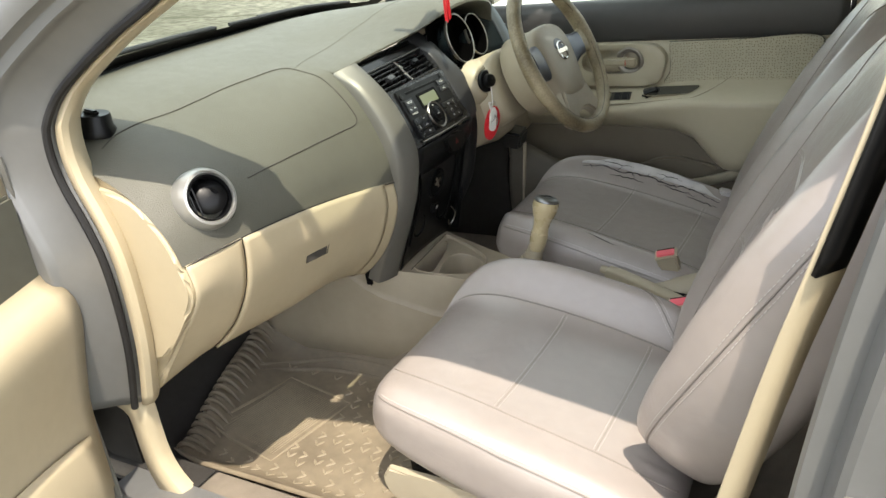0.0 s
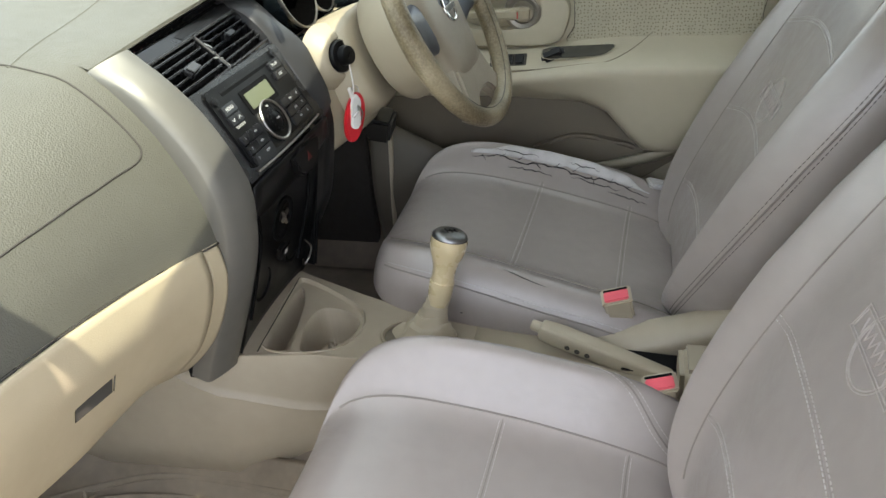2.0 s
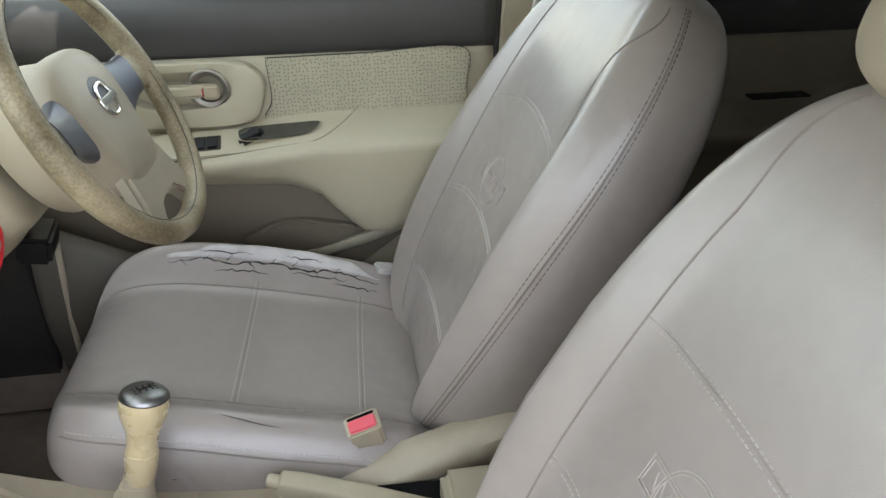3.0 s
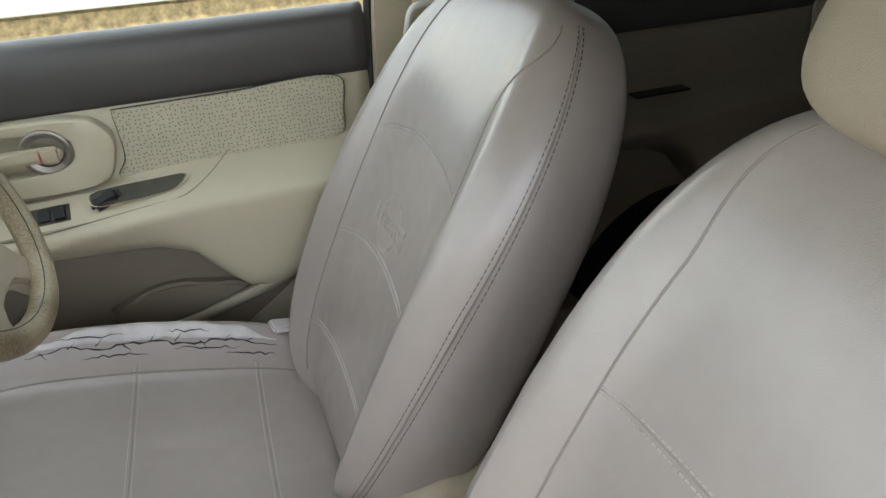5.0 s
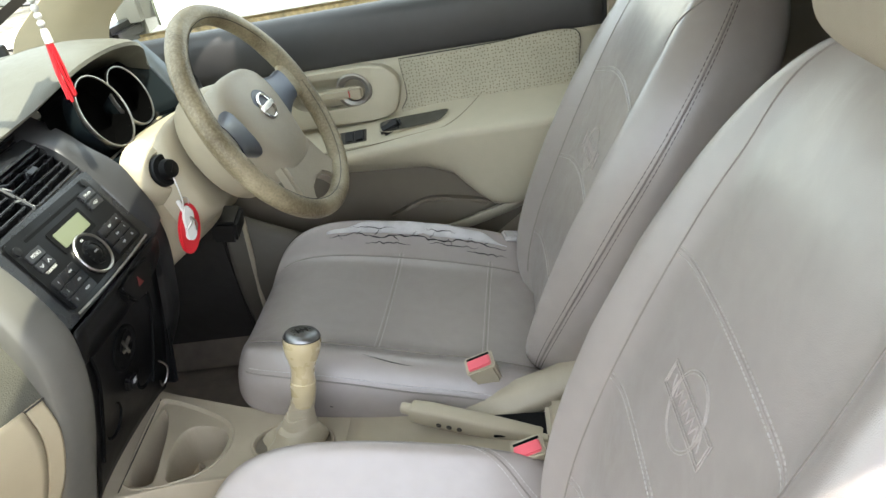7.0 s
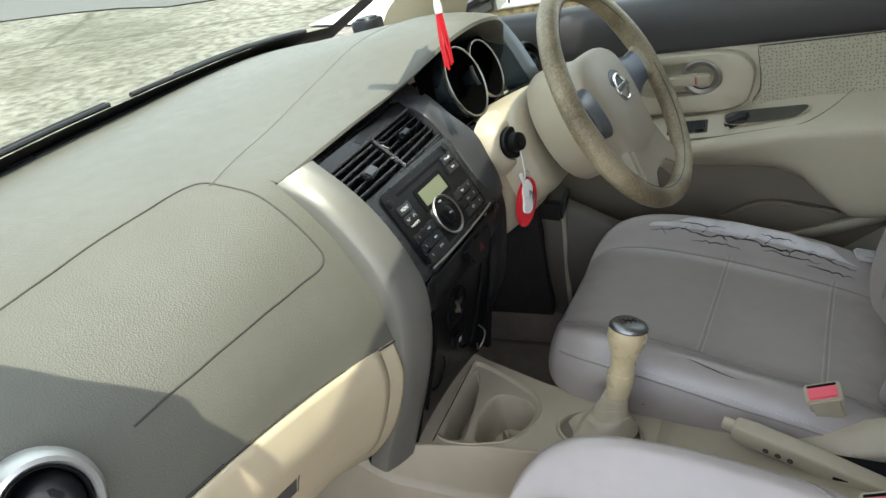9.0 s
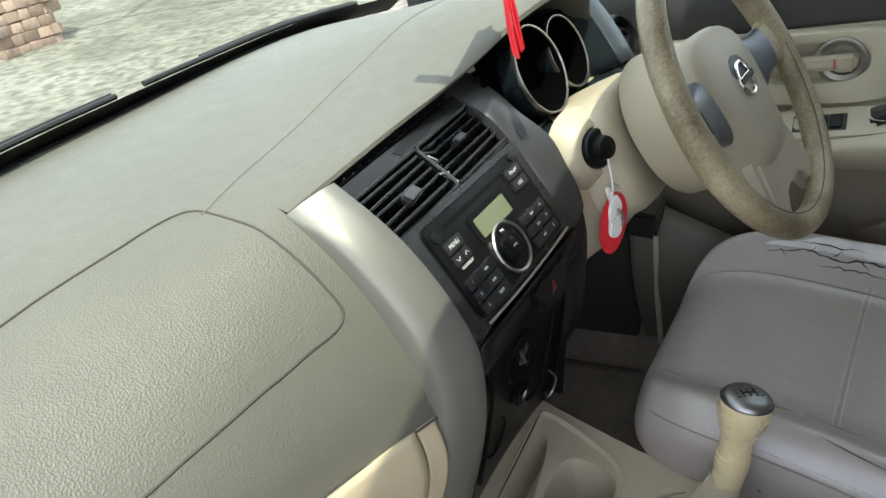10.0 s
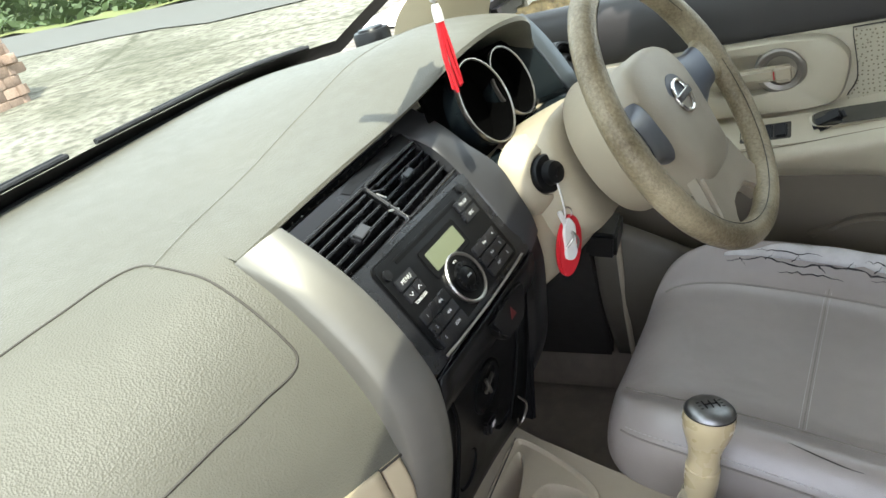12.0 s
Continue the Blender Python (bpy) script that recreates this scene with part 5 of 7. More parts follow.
# the split along the driver's outer bolster
rng = random.Random(4)
split = [d_top(t, 0.712 + 0.006 * math.sin(t * 31) + rng.uniform(-0.007, 0.007), 0.0012) for t in np.linspace(0.17, 0.80, 46)]
part("split_gap", tube(split, [0.0008 + 0.0036 * abs(math.sin(i * 0.9 + 0.6)) * math.sin(math.pi * i / 45) for i in range(46)], 6, flat=0.4), M_DARKFOAM, driver, "dark jagged split in the cover")
for k in range(9):
    t0 = 0.20 + 0.065 * k
    s = 1 if k % 3 else -1
    part("split_gap", tube([d_top(t0 + 0.02 * f, 0.715 + s * 0.030 * f * (0.5 + rng.random()), 0.001) for f in np.linspace(0, 1, 7)], [0.002, 0.0022, 0.0018, 0.0014, 0.001, 0.0007, 0.0004], 5, flat=0.4), M_DARKFOAM, driver)
rows = [[d_top(t, 0.725 + (0.10 * math.sin(math.pi * (t - 0.15) / 0.66) + 0.01 * math.sin(47 * t)) * f, 0.0010 + 0.0012 * math.sin(math.pi * f)) for f in np.linspace(0, 1, 7)] for t in np.linspace(0.16, 0.80, 50)]
part("peeled_cover", loft(rows), M_WORN, driver, "pale peeled lining along the split", solid=0.0008)
for y0, ta, tb in ((0.675, 0.30, 0.46), (0.690, 0.52, 0.70), (0.750, 0.24, 0.40), (0.665, 0.66, 0.80), (0.755, 0.50, 0.62)):
    part("split_gap", tube([d_top(t, y0 + rng.uniform(-0.006, 0.006), 0.0014) for t in np.linspace(ta, tb, 14)], [0.0004 + 0.0026 * math.sin(math.pi * i / 13) * (0.5 + 0.5 * abs(math.sin(1.7 * i))) for i in range(14)], 5, flat=0.4), M_DARKFOAM, driver)
part("elastic_strap", rbox(0.055, 0.035, 0.012, pose(0.385, 0.555, 0.580, 5, 18, 15), 0.004), M_WORN, driver, "crumpled pale elastic strap")
part("scuff", tube([d_top(t, -0.80 + 0.05 * math.sin(t * 9), 0.0008) for t in np.linspace(0.38, 0.52, 14)], [0.0004 + 0.0016 * math.sin(math.pi * i / 13) for i in range(14)], 5, flat=0.4), M_SEAM, driver, "small tear on the inner bolster")
for k in range(5):
    t0 = rng.uniform(0.25, 0.7)
    part("scuff", tube([d_side(t, math.pi + 0.02 - 0.03 * k, 0.0006) for t in np.linspace(t0, t0 + 0.008, 4)], 0.0016, 5, flat=0.5), M_SEAM, driver)


def buckle(at, foot, label):
    b = thing("seat_belt_buckle", label, "seat belt buckle", at, "seat belt buckles")
    m = basis(at, (1, 0.12, 0.25), Vector(at) - Vector(foot))
    part("housing", rbox(0.046, 0.032, 0.100, m @ pose(0, 0, -0.052), 0.005, 3, taper=(1.0, 1.08)), M_SAND, b)
    part("rim", rbox(0.050, 0.036, 0.010, m @ pose(0, 0, -0.005), 0.003), M_SAND, b)
    part("button", rbox(0.040, 0.020, 0.006, m @ pose(0, -0.004, 0.0012, 8, 0, 0), 0.002), M_BUTTONRED, b, "red release button")
    part("slot", rbox(0.040, 0.004, 0.003, m @ pose(0, 0.0105, 0.0004), 0.0008), M_BLACKMATT, b)
    part("stalk", tube([m @ Vector((0, 0, -0.08)), m @ Vector((0.01, 0, -0.12)), m @ Vector((0.03, 0, -0.17))], 0.013, 10, flat=0.5), M_BLACK, b)
    return b


buckle((0.306, 0.112, 0.590), (0.340, 0.142, 0.490), "beige seat belt buckle with a red button beside the driver's seat")
buckle((0.374, -0.074, 0.570), (0.414, -0.046, 0.465), "beige seat belt buckle with a red button beside the passenger seat")

# ---- centre console ----
console = thing("floor_console", "sand plastic floor console with cup holders and a storage tray", "console", (0, 0.03, 0.4))
CL, CR_ = -0.118, 0.150
SIDE = [(-0.70, 0.56), (-0.45, 0.585), (-0.32, 0.578), (-0.22, 0.562), (-0.12, 0.545), (-0.02, 0.532), (0.10, 0.522), (0.25, 0.515), (0.45, 0.51), (0.60, 0.505), (0.62, 0.42)]
side_pts = cr(SIDE, 50)


def console_half(x):
    """Half width shares at x: left and right edge."""
    l = float(np.interp(x, [-0.70, -0.32, -0.25, -0.17, -0.09, 0.0, 0.62], [-0.13, -0.120, -0.096, -0.066, -0.050, -0.048, -0.05]))
    r = float(np.interp(x, [-0.70, -0.32, -0.25, -0.12, 0.03, 0.62], [0.18, 0.165, 0.145, 0.118, 0.105, 0.10]))
    return l, r


def top_z(x):
    return float(np.interp(x, [p[0] for p in side_pts], [p[1] for p in side_pts]))


def inside(px, py, poly):
    """Signed distance to an outline, positive within."""
    p = np.array(poly)
    q = np.roll(p, -1, axis=0)
    e = q - p
    w = np.array((px, py)) - p
    t = np.clip((w * e).sum(1) / (e * e).sum(1), 0, 1)
    dist = np.sqrt(((w - e * t[:, None]) ** 2).sum(1)).min()
    cross = ((p[:, 1] > py) != (q[:, 1] > py)) & (px < (q[:, 0] - p[:, 0]) * (py - p[:, 1]) / (q[:, 1] - p[:, 1] + 1e-12) + p[:, 0])
    return dist if cross.sum() % 2 else -dist


TRAY = cr([(-0.256, -0.072), (-0.268, 0.02), (-0.272, 0.118), (-0.255, 0.128), (-0.175, 0.100), (-0.128, 0.068), (-0.116, 0.02), (-0.138, -0.034), (-0.190, -0.068), (-0.238, -0.080), (-0.256, -0.072)], 44)[:-1]
SLOT = cr([(-0.250, -0.066), (-0.262, -0.02), (-0.266, 0.06), (-0.262, 0.108), (-0.250, 0.095), (-0.236, 0.055), (-0.224, -0.006), (-0.216, -0.056), (-0.232, -0.068), (-0.250, -0.066)], 36)[:-1]
CUPS = cr([(-0.200, -0.052), (-0.211, -0.01), (-0.213, 0.034), (-0.200, 0.064), (-0.165, 0.070), (-0.142, 0.062), (-0.128, 0.043), (-0.130, 0.008), (-0.145, -0.024), (-0.168, -0.048), (-0.190, -0.058), (-0.200, -0.052)], 40)[:-1]


def console_top(x, y):
    z = top_z(x)
    d = inside(x, y, TRAY)
    if d > 0:
        z -= 0.006 * step(d, 0.005)
        z -= 0.055 * step(inside(x, y, SLOT), 0.007)
        c = inside(x, y, CUPS)
        z -= 0.072 * step(c, 0.007)
        if c > 0.004:
            f = min(1.0, max(0.0, ((x + 0.150) * -0.030 + (y + 0.022) * 0.040) / 0.0025))    # along the fin between the cups
            z += (0.058 - 0.022 * f) * step(0.010 - math.hypot(x + 0.150 + 0.030 * f, y + 0.022 - 0.040 * f), 0.008)
    b = math.hypot((x + 0.012) / 0.070, (y - 0.024) / 0.050)
    z -= 0.008 * step(1.0 - b, 0.12)
    return z


rows = []
for x in np.r_[np.linspace(-0.345, -0.285, 8), np.linspace(-0.28, -0.11, 130), np.linspace(-0.105, 0.075, 50)]:
    l, r = console_half(x)
    rows.append([(x, y, console_top(x, y)) for y in np.linspace(l + 0.006, r - 0.006, 140)])
part("tray_top", loft(rows), M_CONSOLE, console, "moulded top with a slot, cup wells and the gear recess", angle=60)
for x0, x1, nm in ((-0.70, -0.345, "front_top"), (0.075, 0.62, "rear_top")):
    rows = []
    for x in np.linspace(x0, x1, 24):
        l, r = console_half(x)
        rows.append([(x, l + 0.006 + (r - l - 0.012) * f, top_z(x)) for f in np.linspace(0, 1, 8)])
    part(nm, loft(rows), M_CONSOLE, console, solid=0.003)
part("tray_rim", tube([(x, y, top_z(x) + 0.0006) for x, y in TRAY], 0.0016, 6, True), M_CONSOLE, console)
part("front_seam", tube([(-0.256 - 0.016 * f, -0.088 + 0.215 * f, top_z(-0.26 - 0.012 * f) + 0.0008) for f in np.linspace(0, 1, 12)], 0.0011, 6), M_SEAM, console)
for s in (-1, 1):
    rows = []
    for x in np.linspace(-0.70, 0.62, 60):
        l, r = console_half(x)
        e = l if s < 0 else r
        z = top_z(x)
        dip = 0.060 + 0.045 * min(1, max(0, (x + 0.36) / 0.16)) - 0.055 * min(1, max(0, (-0.36 - x) / 0.10))
        rows.append([(x, e - s * 0.006, z), (x, e - s * 0.0015, z - 0.002), (x, e, z - 0.007), (x, e + s * 0.001, z - dip + 0.008), (x, e + s * 0.003, z - dip), (x, e + s * 0.010, z - dip - 0.006), (x, e + s * 0.013, z - dip - 0.03), (x, e + s * 0.018, 0.40), (x, e + s * 0.022, 0.30)])
    part("side_panel", loft(rows), M_CONSOLE, console, solid=0.003)
part("armrest_box", rbox(0.26, 0.085, 0.075, pose(0.535, -0.005, 0.528), 0.012, 3), M_CONSOLE, console)
rows = []
for x in np.linspace(0.20, 0.66, 20):
    h = 0.522 + 0.075 * min(1, max(0, (x - 0.26) / 0.25)) ** 1.4
    rows.append([(x, 0.060, 0.515), (x, 0.066, h - 0.02), (x, 0.082, h - 0.003), (x, 0.10, h), (x, 0.118, h - 0.003), (x, 0.128, h - 0.025), (x, 0.130, 0.45)])
part("rear_riser", loft(rows), M_CONSOLE, console, solid=0.003)

# gear lever
gear = thing("gear_lever", "cream gear lever with a chrome-capped knob and a soft boot", "gear lever", (0.0, 0.04, 0.53))
G0, G1 = Vector((0.005, 0.035, 0.53)), Vector((0.044, 0.066, 0.722))
gm = Matrix.Translation(G0) @ (G1 - G0).to_track_quat("Z", "Y").to_matrix().to_4x4()
gl = (G1 - G0).length
part("boot_frame", tube([(-0.012 + 0.066 * math.cos(a), 0.024 + 0.046 * math.sin(a), top_z(-0.012 + 0.066 * math.cos(a)) + 0.003) for a in np.linspace(0, 2 * math.pi, 40, endpoint=False)], 0.0022, 8, True), M_CONSOLE, gear)
part("boot_gap", plate(ring_outline(0.064, 0.044), 0.002, pose(-0.012, 0.024, 0.529, 0, 5, 0), 0), M_POCKET, gear)
rows = []
for k, h in enumerate(np.linspace(0, 1, 16)):
    r = 0.034 * (1 - h) ** 2.6 + 0.0205
    c = Vector((-0.010, 0.026, 0.533)).lerp(gm @ Vector((0, 0, gl * 0.40)), h ** 0.8)
    rows.append([c + Vector((r * (1 + 0.10 * (1 - h) * math.sin(5 * a + 4 * h)) * math.cos(a), r * 0.78 * (1 + 0.13 * (1 - h) * math.sin(4 * a + 6 * h + 1)) * math.sin(a), 0.004 * math.sin(3 * a + 9 * h) * (1 - h) + 0.003 * math.sin(28 * h))) for a in np.linspace(0, 2 * math.pi, 36, endpoint=False)])
part("boot", loft(rows, round_u=True), M_SAND, gear, "creased sand leather boot")
part("shaft", lathe([(0.0180, gl * 0.34), (0.0200, gl * 0.44), (0.0205, gl * 0.48), (0.0205, gl * 0.56), (0.0190, gl * 0.565), (0.0186, gl * 0.62)], gm, 28), M_KNOB, gear)
part("knob", lathe([(0.0186, gl * 0.62), (0.0192, gl * 0.68), (0.0220, gl * 0.74), (0.0270, gl * 0.81), (0.0298, gl * 0.87), (0.0302, gl * 0.92), (0.0290, gl * 0.960)], gm, 36), M_KNOB, gear)
part("cap_joint", tube([gm @ Vector((0.0290 * math.cos(a), 0.0290 * math.sin(a), gl * 0.960)) for a in np.linspace(0, 2 * math.pi, 36, endpoint=False)], 0.0008, 6, True), M_SEAM, gear)
part("knob_cap", lathe([(0.0289, gl * 0.960), (0.0280, gl * 0.980), (0.0245, gl * 0.997), (0.017, gl * 1.008), (0.0005, gl * 1.013)], gm, 36), M_CAP, gear, "worn steel cap with a shift pattern")
gp = gm @ pose(0, 0, gl * 1.0115, 0, 0, 90)
for x in (-0.008, 0.0, 0.008):
    part("shift_mark", rbox(0.001, 0.014, 0.0022, gp @ pose(x, 0, 0), 0), M_BLACK, gear)
part("shift_mark", rbox(0.017, 0.001, 0.0022, gp, 0), M_BLACK, gear)
for x in (-0.0135, 0.0135):
    for y in (-0.006, 0.0, 0.006):
        part("shift_mark", rbox(0.004, 0.0014, 0.0018, gp @ pose(x, y, -0.0012), 0), M_BLACK, gear)

# handbrake
brake = thing("handbrake", "sand plastic handbrake lever, lowered, with a push button", "handbrake", (0.3, 0.04, 0.53))
b0, b1 = Vector((0.188, 0.050, 0.555)), Vector((0.44, 0.000, 0.497))
bmx = basis(b0, b1 - b0, (0, 0, 1))
rows = []
for x, w, h in ((0.0, 0.012, 0.011), (0.003, 0.014, 0.014), (0.03, 0.0155, 0.0165), (0.09, 0.0155, 0.016), (0.15, 0.015, 0.0145), (0.20, 0.014, 0.0125), (0.265, 0.013, 0.011)):
    rows.append([bmx @ Vector((x, w * sgn(math.cos(a), 0.38), h * sgn(math.sin(a), 0.38))) for a in np.linspace(0, 2 * math.pi, 24, endpoint=False)])
part("grip", loft(rows, round_u=True, caps=True), M_SAND, brake)
part("push_button", lathe([(0.0095, 0), (0.0095, 0.012), (0.008, 0.016), (0.0005, 0.0165)], bmx @ pose(0, 0, 0.002, 0, -90, 0), 20), M_SAND, brake)
for k in range(3):
    part("finger_hole", lathe([(0.0045, 0), (0.0005, 0.0006)], bmx @ pose(0.052 + 0.017 * k, -0.0168, -0.004, 90, 0, 0), 14), M_SEAM, brake)
part("lever_slot", rbox(0.16, 0.05, 0.004, pose(0.40, 0.03, 0.517, 0, 3, 0), 0.001), M_BLACKMATT, brake)

# ---- floor and footwells ----
def sheet(xs, ys, f):
    return loft([[(x, y, f(x, y)) for y in ys] for x in xs])


def tunnel(y):
    return 0.115 * math.exp(-((y - 0.016) / 0.155) ** 4)


def floor_z(x, y):
    z = 0.275 + tunnel(y)
    if x < -0.66:
        z += (-0.66 - x) * 0.9
    if y < -0.60:
        z += min(0.1, (-0.60 - y) * 1.5)
    if y > 0.60:
        z += min(0.1, (y - 0.60) * 1.5)
    return z


structure("floor", sheet(np.linspace(-1.0, 2.2, 90), np.linspace(-0.74, 0.74, 60), floor_z), M_CARPET, "grey-brown carpeted car floor with a centre tunnel", "floor", solid=0.01)
fire = [[(-0.82 - 0.20 * f, y, floor_z(-0.82, 0.5) + 0.004 + 0.60 * f ** 0.9) for y in np.linspace(-0.74, 0.74, 20)] for f in np.linspace(0, 1, 10)]
structure("firewall", loft(fire), M_SHADECARPET, "firewall behind the dashboard, coloured dark for the footwell shade", "firewall", solid=0.01)

# dark sheet over the floor and added side panels, in place of footwell shade
structure("toe_board", sheet(np.linspace(-0.99, -0.40, 40), np.linspace(-0.72, -0.02, 30), lambda x, y: floor_z(x, y) + 0.004), M_SHADECARPET, "toe board sheet coloured dark for the footwell shade", "floor", solid=0.003)
structure("cowl_side_left", rbox(0.48, 0.02, 0.62, pose(-0.80, -0.70, 0.62), 0.004), M_SHADECARPET, "added footwell side panel coloured dark for the shade", "wall")
structure("cowl_side_right", rbox(0.72, 0.02, 0.56, pose(-0.665, 0.655, 0.55), 0.004), M_SHADECARPET, "added footwell side panel coloured dark for the shade", "wall")

# passenger rubber mat: raised rim, ribbed heel pad and chevrons
def mat_z(x, y):
    z = 0.288 + 0.95 * tunnel(y) + 0.002 * math.sin(9 * x + 4 * y)
    if x < -0.585:
        z += (-0.585 - x) * 0.42
    if y < -0.56:
        z += (-0.56 - y) * 0.5
    return z


floor_mat = thing("floor_mat", "tan rubber floor mat with raised chevrons, half in sunlight", "floor mat", (-0.35, -0.36, 0.285))
def mat_front(y):
    """The mat's askew front edge."""
    return -0.597 - 0.30 * (y + 0.60) - 0.012 * math.sin(math.pi * min(1, max(0, (y + 0.6) / 0.48)))


rows = []
for f in np.linspace(0, 1, 70):
    row = []
    for y in np.linspace(-0.615, -0.115, 60):
        xf = mat_front(y)
        x = xf + (0.02 - xf) * f
        e = min((x - xf), (0.02 - x), (y + 0.615), (-0.115 - y))
        lip = 0.009 * math.exp(-((e - 0.012) / 0.009) ** 2)
        frill = 0.007 * math.sin(150 * y) * max(0, 1 - (x - xf) / 0.06)
        curl = 0.016 * max(0, 1 - (x - xf) / 0.07) ** 2
        row.append((x + 0.4 * frill, y, mat_z(x, y) + lip + frill + curl))
    rows.append(row)
part("sheet", loft(rows), M_MAT, floor_mat, solid=0.003)
for k in range(19):
    y = -0.585 + 0.0235 * k
    x = mat_front(y)
    part("frill", tube(cr([(x - 0.004, y - 0.010, mat_z(x, y) + 0.018), (x + 0.008, y - 0.002, mat_z(x, y) + 0.026), (x + 0.028, y + 0.006, mat_z(x, y) + 0.018), (x + 0.058, y + 0.010, mat_z(x + 0.058, y) + 0.006)], 10), [0.002, 0.005, 0.0065, 0.0065, 0.006, 0.006, 0.005, 0.004, 0.003, 0.001], 7), M_MAT, floor_mat)


def on_mat(u, v):
    """A place on the mat; u along the car, v across."""
    return Vector((u, v, mat_z(u, v)))


def ridge(a, b, w=0.0045, h=0.0028, bm=None):
    pts = [on_mat(a[0] + (b[0] - a[0]) * k, a[1] + (b[1] - a[1]) * k) + Vector((0, 0, 0.0030)) for k in np.linspace(0, 1, 4)]
    return tube(pts, [w * 0.4, w, w, w * 0.4], 6, bm=bm, flat=0.9, normal=(0, 0, 1))


# ribbed heel pad, set askew
PADC, PADA = Vector((-0.485, -0.385)), radians(-12)
def pad_at(u, v):
    return (PADC.x + u * math.cos(PADA) - v * math.sin(PADA), PADC.y + u * math.sin(PADA) + v * math.cos(PADA))
for k in range(28):
    u = -0.095 + 0.19 * k / 27
    part("rib", ridge(pad_at(u, -0.105), pad_at(u, 0.105), 0.0017, 0.002), M_MATTOP, floor_mat)
border = [(-0.112, -0.122), (0.112, -0.122), (0.112, 0.122), (-0.112, 0.122)]
for a, b in zip(border, border[1:] + border[:1]):
    part("pad_border", ridge(pad_at(*a), pad_at(*b), 0.004), M_MATTOP, floor_mat)
count = 0
for i in range(26):
    for j in range(16):
        x, y = -0.74 + 0.037 * i, -0.575 + 0.036 * j + (0.018 if i % 2 else 0)
        du = (x - PADC.x) * math.cos(PADA) + (y - PADC.y) * math.sin(PADA)
        dv = -(x - PADC.x) * math.sin(PADA) + (y - PADC.y) * math.cos(PADA)
        if (abs(du) < 0.125 and abs(dv) < 0.135) or y > -0.20 or x > -0.005 or x < mat_front(y) + 0.09 or count > 290:
            continue
        if -0.62 < x < -0.38 and -0.53 < y < -0.23:
            continue
        count += 1
        a = 0.8 if (i + j) % 2 else -0.8
        d = 0.019
        bm = ridge((x - d * math.cos(a), y - d * math.sin(a)), (x + d * math.cos(a) * 0.1, y + d * math.sin(a) * 0.1), 0.0030)
        bm = ridge((x, y), (x + d * math.cos(a + 1.9), y + d * math.sin(a + 1.9)), 0.0030, bm=bm)
        part("chevron", bm, M_MATTOP, floor_mat)
for yy, zz in ((-0.155, 0.0), (-0.185, 0.0)):
    part("groove_rim", tube(cr([on_mat(-0.66, yy - 0.10) + Vector((0, 0, 0.003)), on_mat(-0.60, yy - 0.04) + Vector((0, 0, 0.003)), on_mat(-0.45, yy) + Vector((0, 0, 0.003)), on_mat(-0.2, yy) + Vector((0, 0, 0.003)), on_mat(0.0, yy) + Vector((0, 0, 0.003))], 40), 0.006, 8, flat=0.6), M_MAT, floor_mat)
# driver's mat
dmat = thing("driver_floor_mat", "dark brown ribbed carpet mat below the driver's pedals", "floor mat", (-0.4, 0.36, 0.28))
part("sheet", sheet(np.linspace(-0.72, -0.02, 30), np.linspace(0.17, 0.60, 20), lambda x, y: floor_z(x, y) + 0.008), M_CARPET, dmat, solid=0.004)
for k in range(6):
    x = -0.60 + 0.035 * k
    part("rib", tube([(x, y, floor_z(x, y) + 0.011) for y in np.linspace(0.20, 0.40, 12)], 0.005, 6, flat=0.5, normal=(0, 0, 1)), M_SHADECARPET, dmat)
pedals = thing("pedals", "three black rubber pedals under the dashboard", "pedals", (-0.6, 0.36, 0.4))
for y, z in ((0.26, 0.45), (0.35, 0.45), (0.46, 0.42)):
    part("pedal_pad", rbox(0.02, 0.055, 0.075, pose(-0.63, y, z, 0, -30, 0), 0.004), M_BLACKMATT, pedals)
    part("pedal_arm", tube([(-0.64, y, z + 0.02), (-0.70, y, z + 0.14), (-0.72, y, z + 0.30)], 0.008, 8), M_GREYBLACK, pedals)

# kick panel and sill trims on the driver's side
kick = thing("kick_panel", "sand plastic kick panel in the driver's footwell, coloured dark for the shade", "trim panel", (-0.3, 0.62, 0.5))
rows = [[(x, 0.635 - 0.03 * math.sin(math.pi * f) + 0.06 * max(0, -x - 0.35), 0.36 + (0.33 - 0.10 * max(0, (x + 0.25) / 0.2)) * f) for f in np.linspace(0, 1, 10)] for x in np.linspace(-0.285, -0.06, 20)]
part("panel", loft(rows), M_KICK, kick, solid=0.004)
# paler rod put where a strip of sun lies on the panel
part("sun_strip", tube([(-0.245, 0.608, 0.36), (-0.240, 0.606, 0.50), (-0.225, 0.606, 0.69)], 0.006, 8), M_CONSOLE, kick)
structure("sill_trim", rbox(1.0, 0.09, 0.05, pose(0.33, 0.665, 0.345), 0.012), M_CONSOLE, "sand plastic door sill trim", "sill")


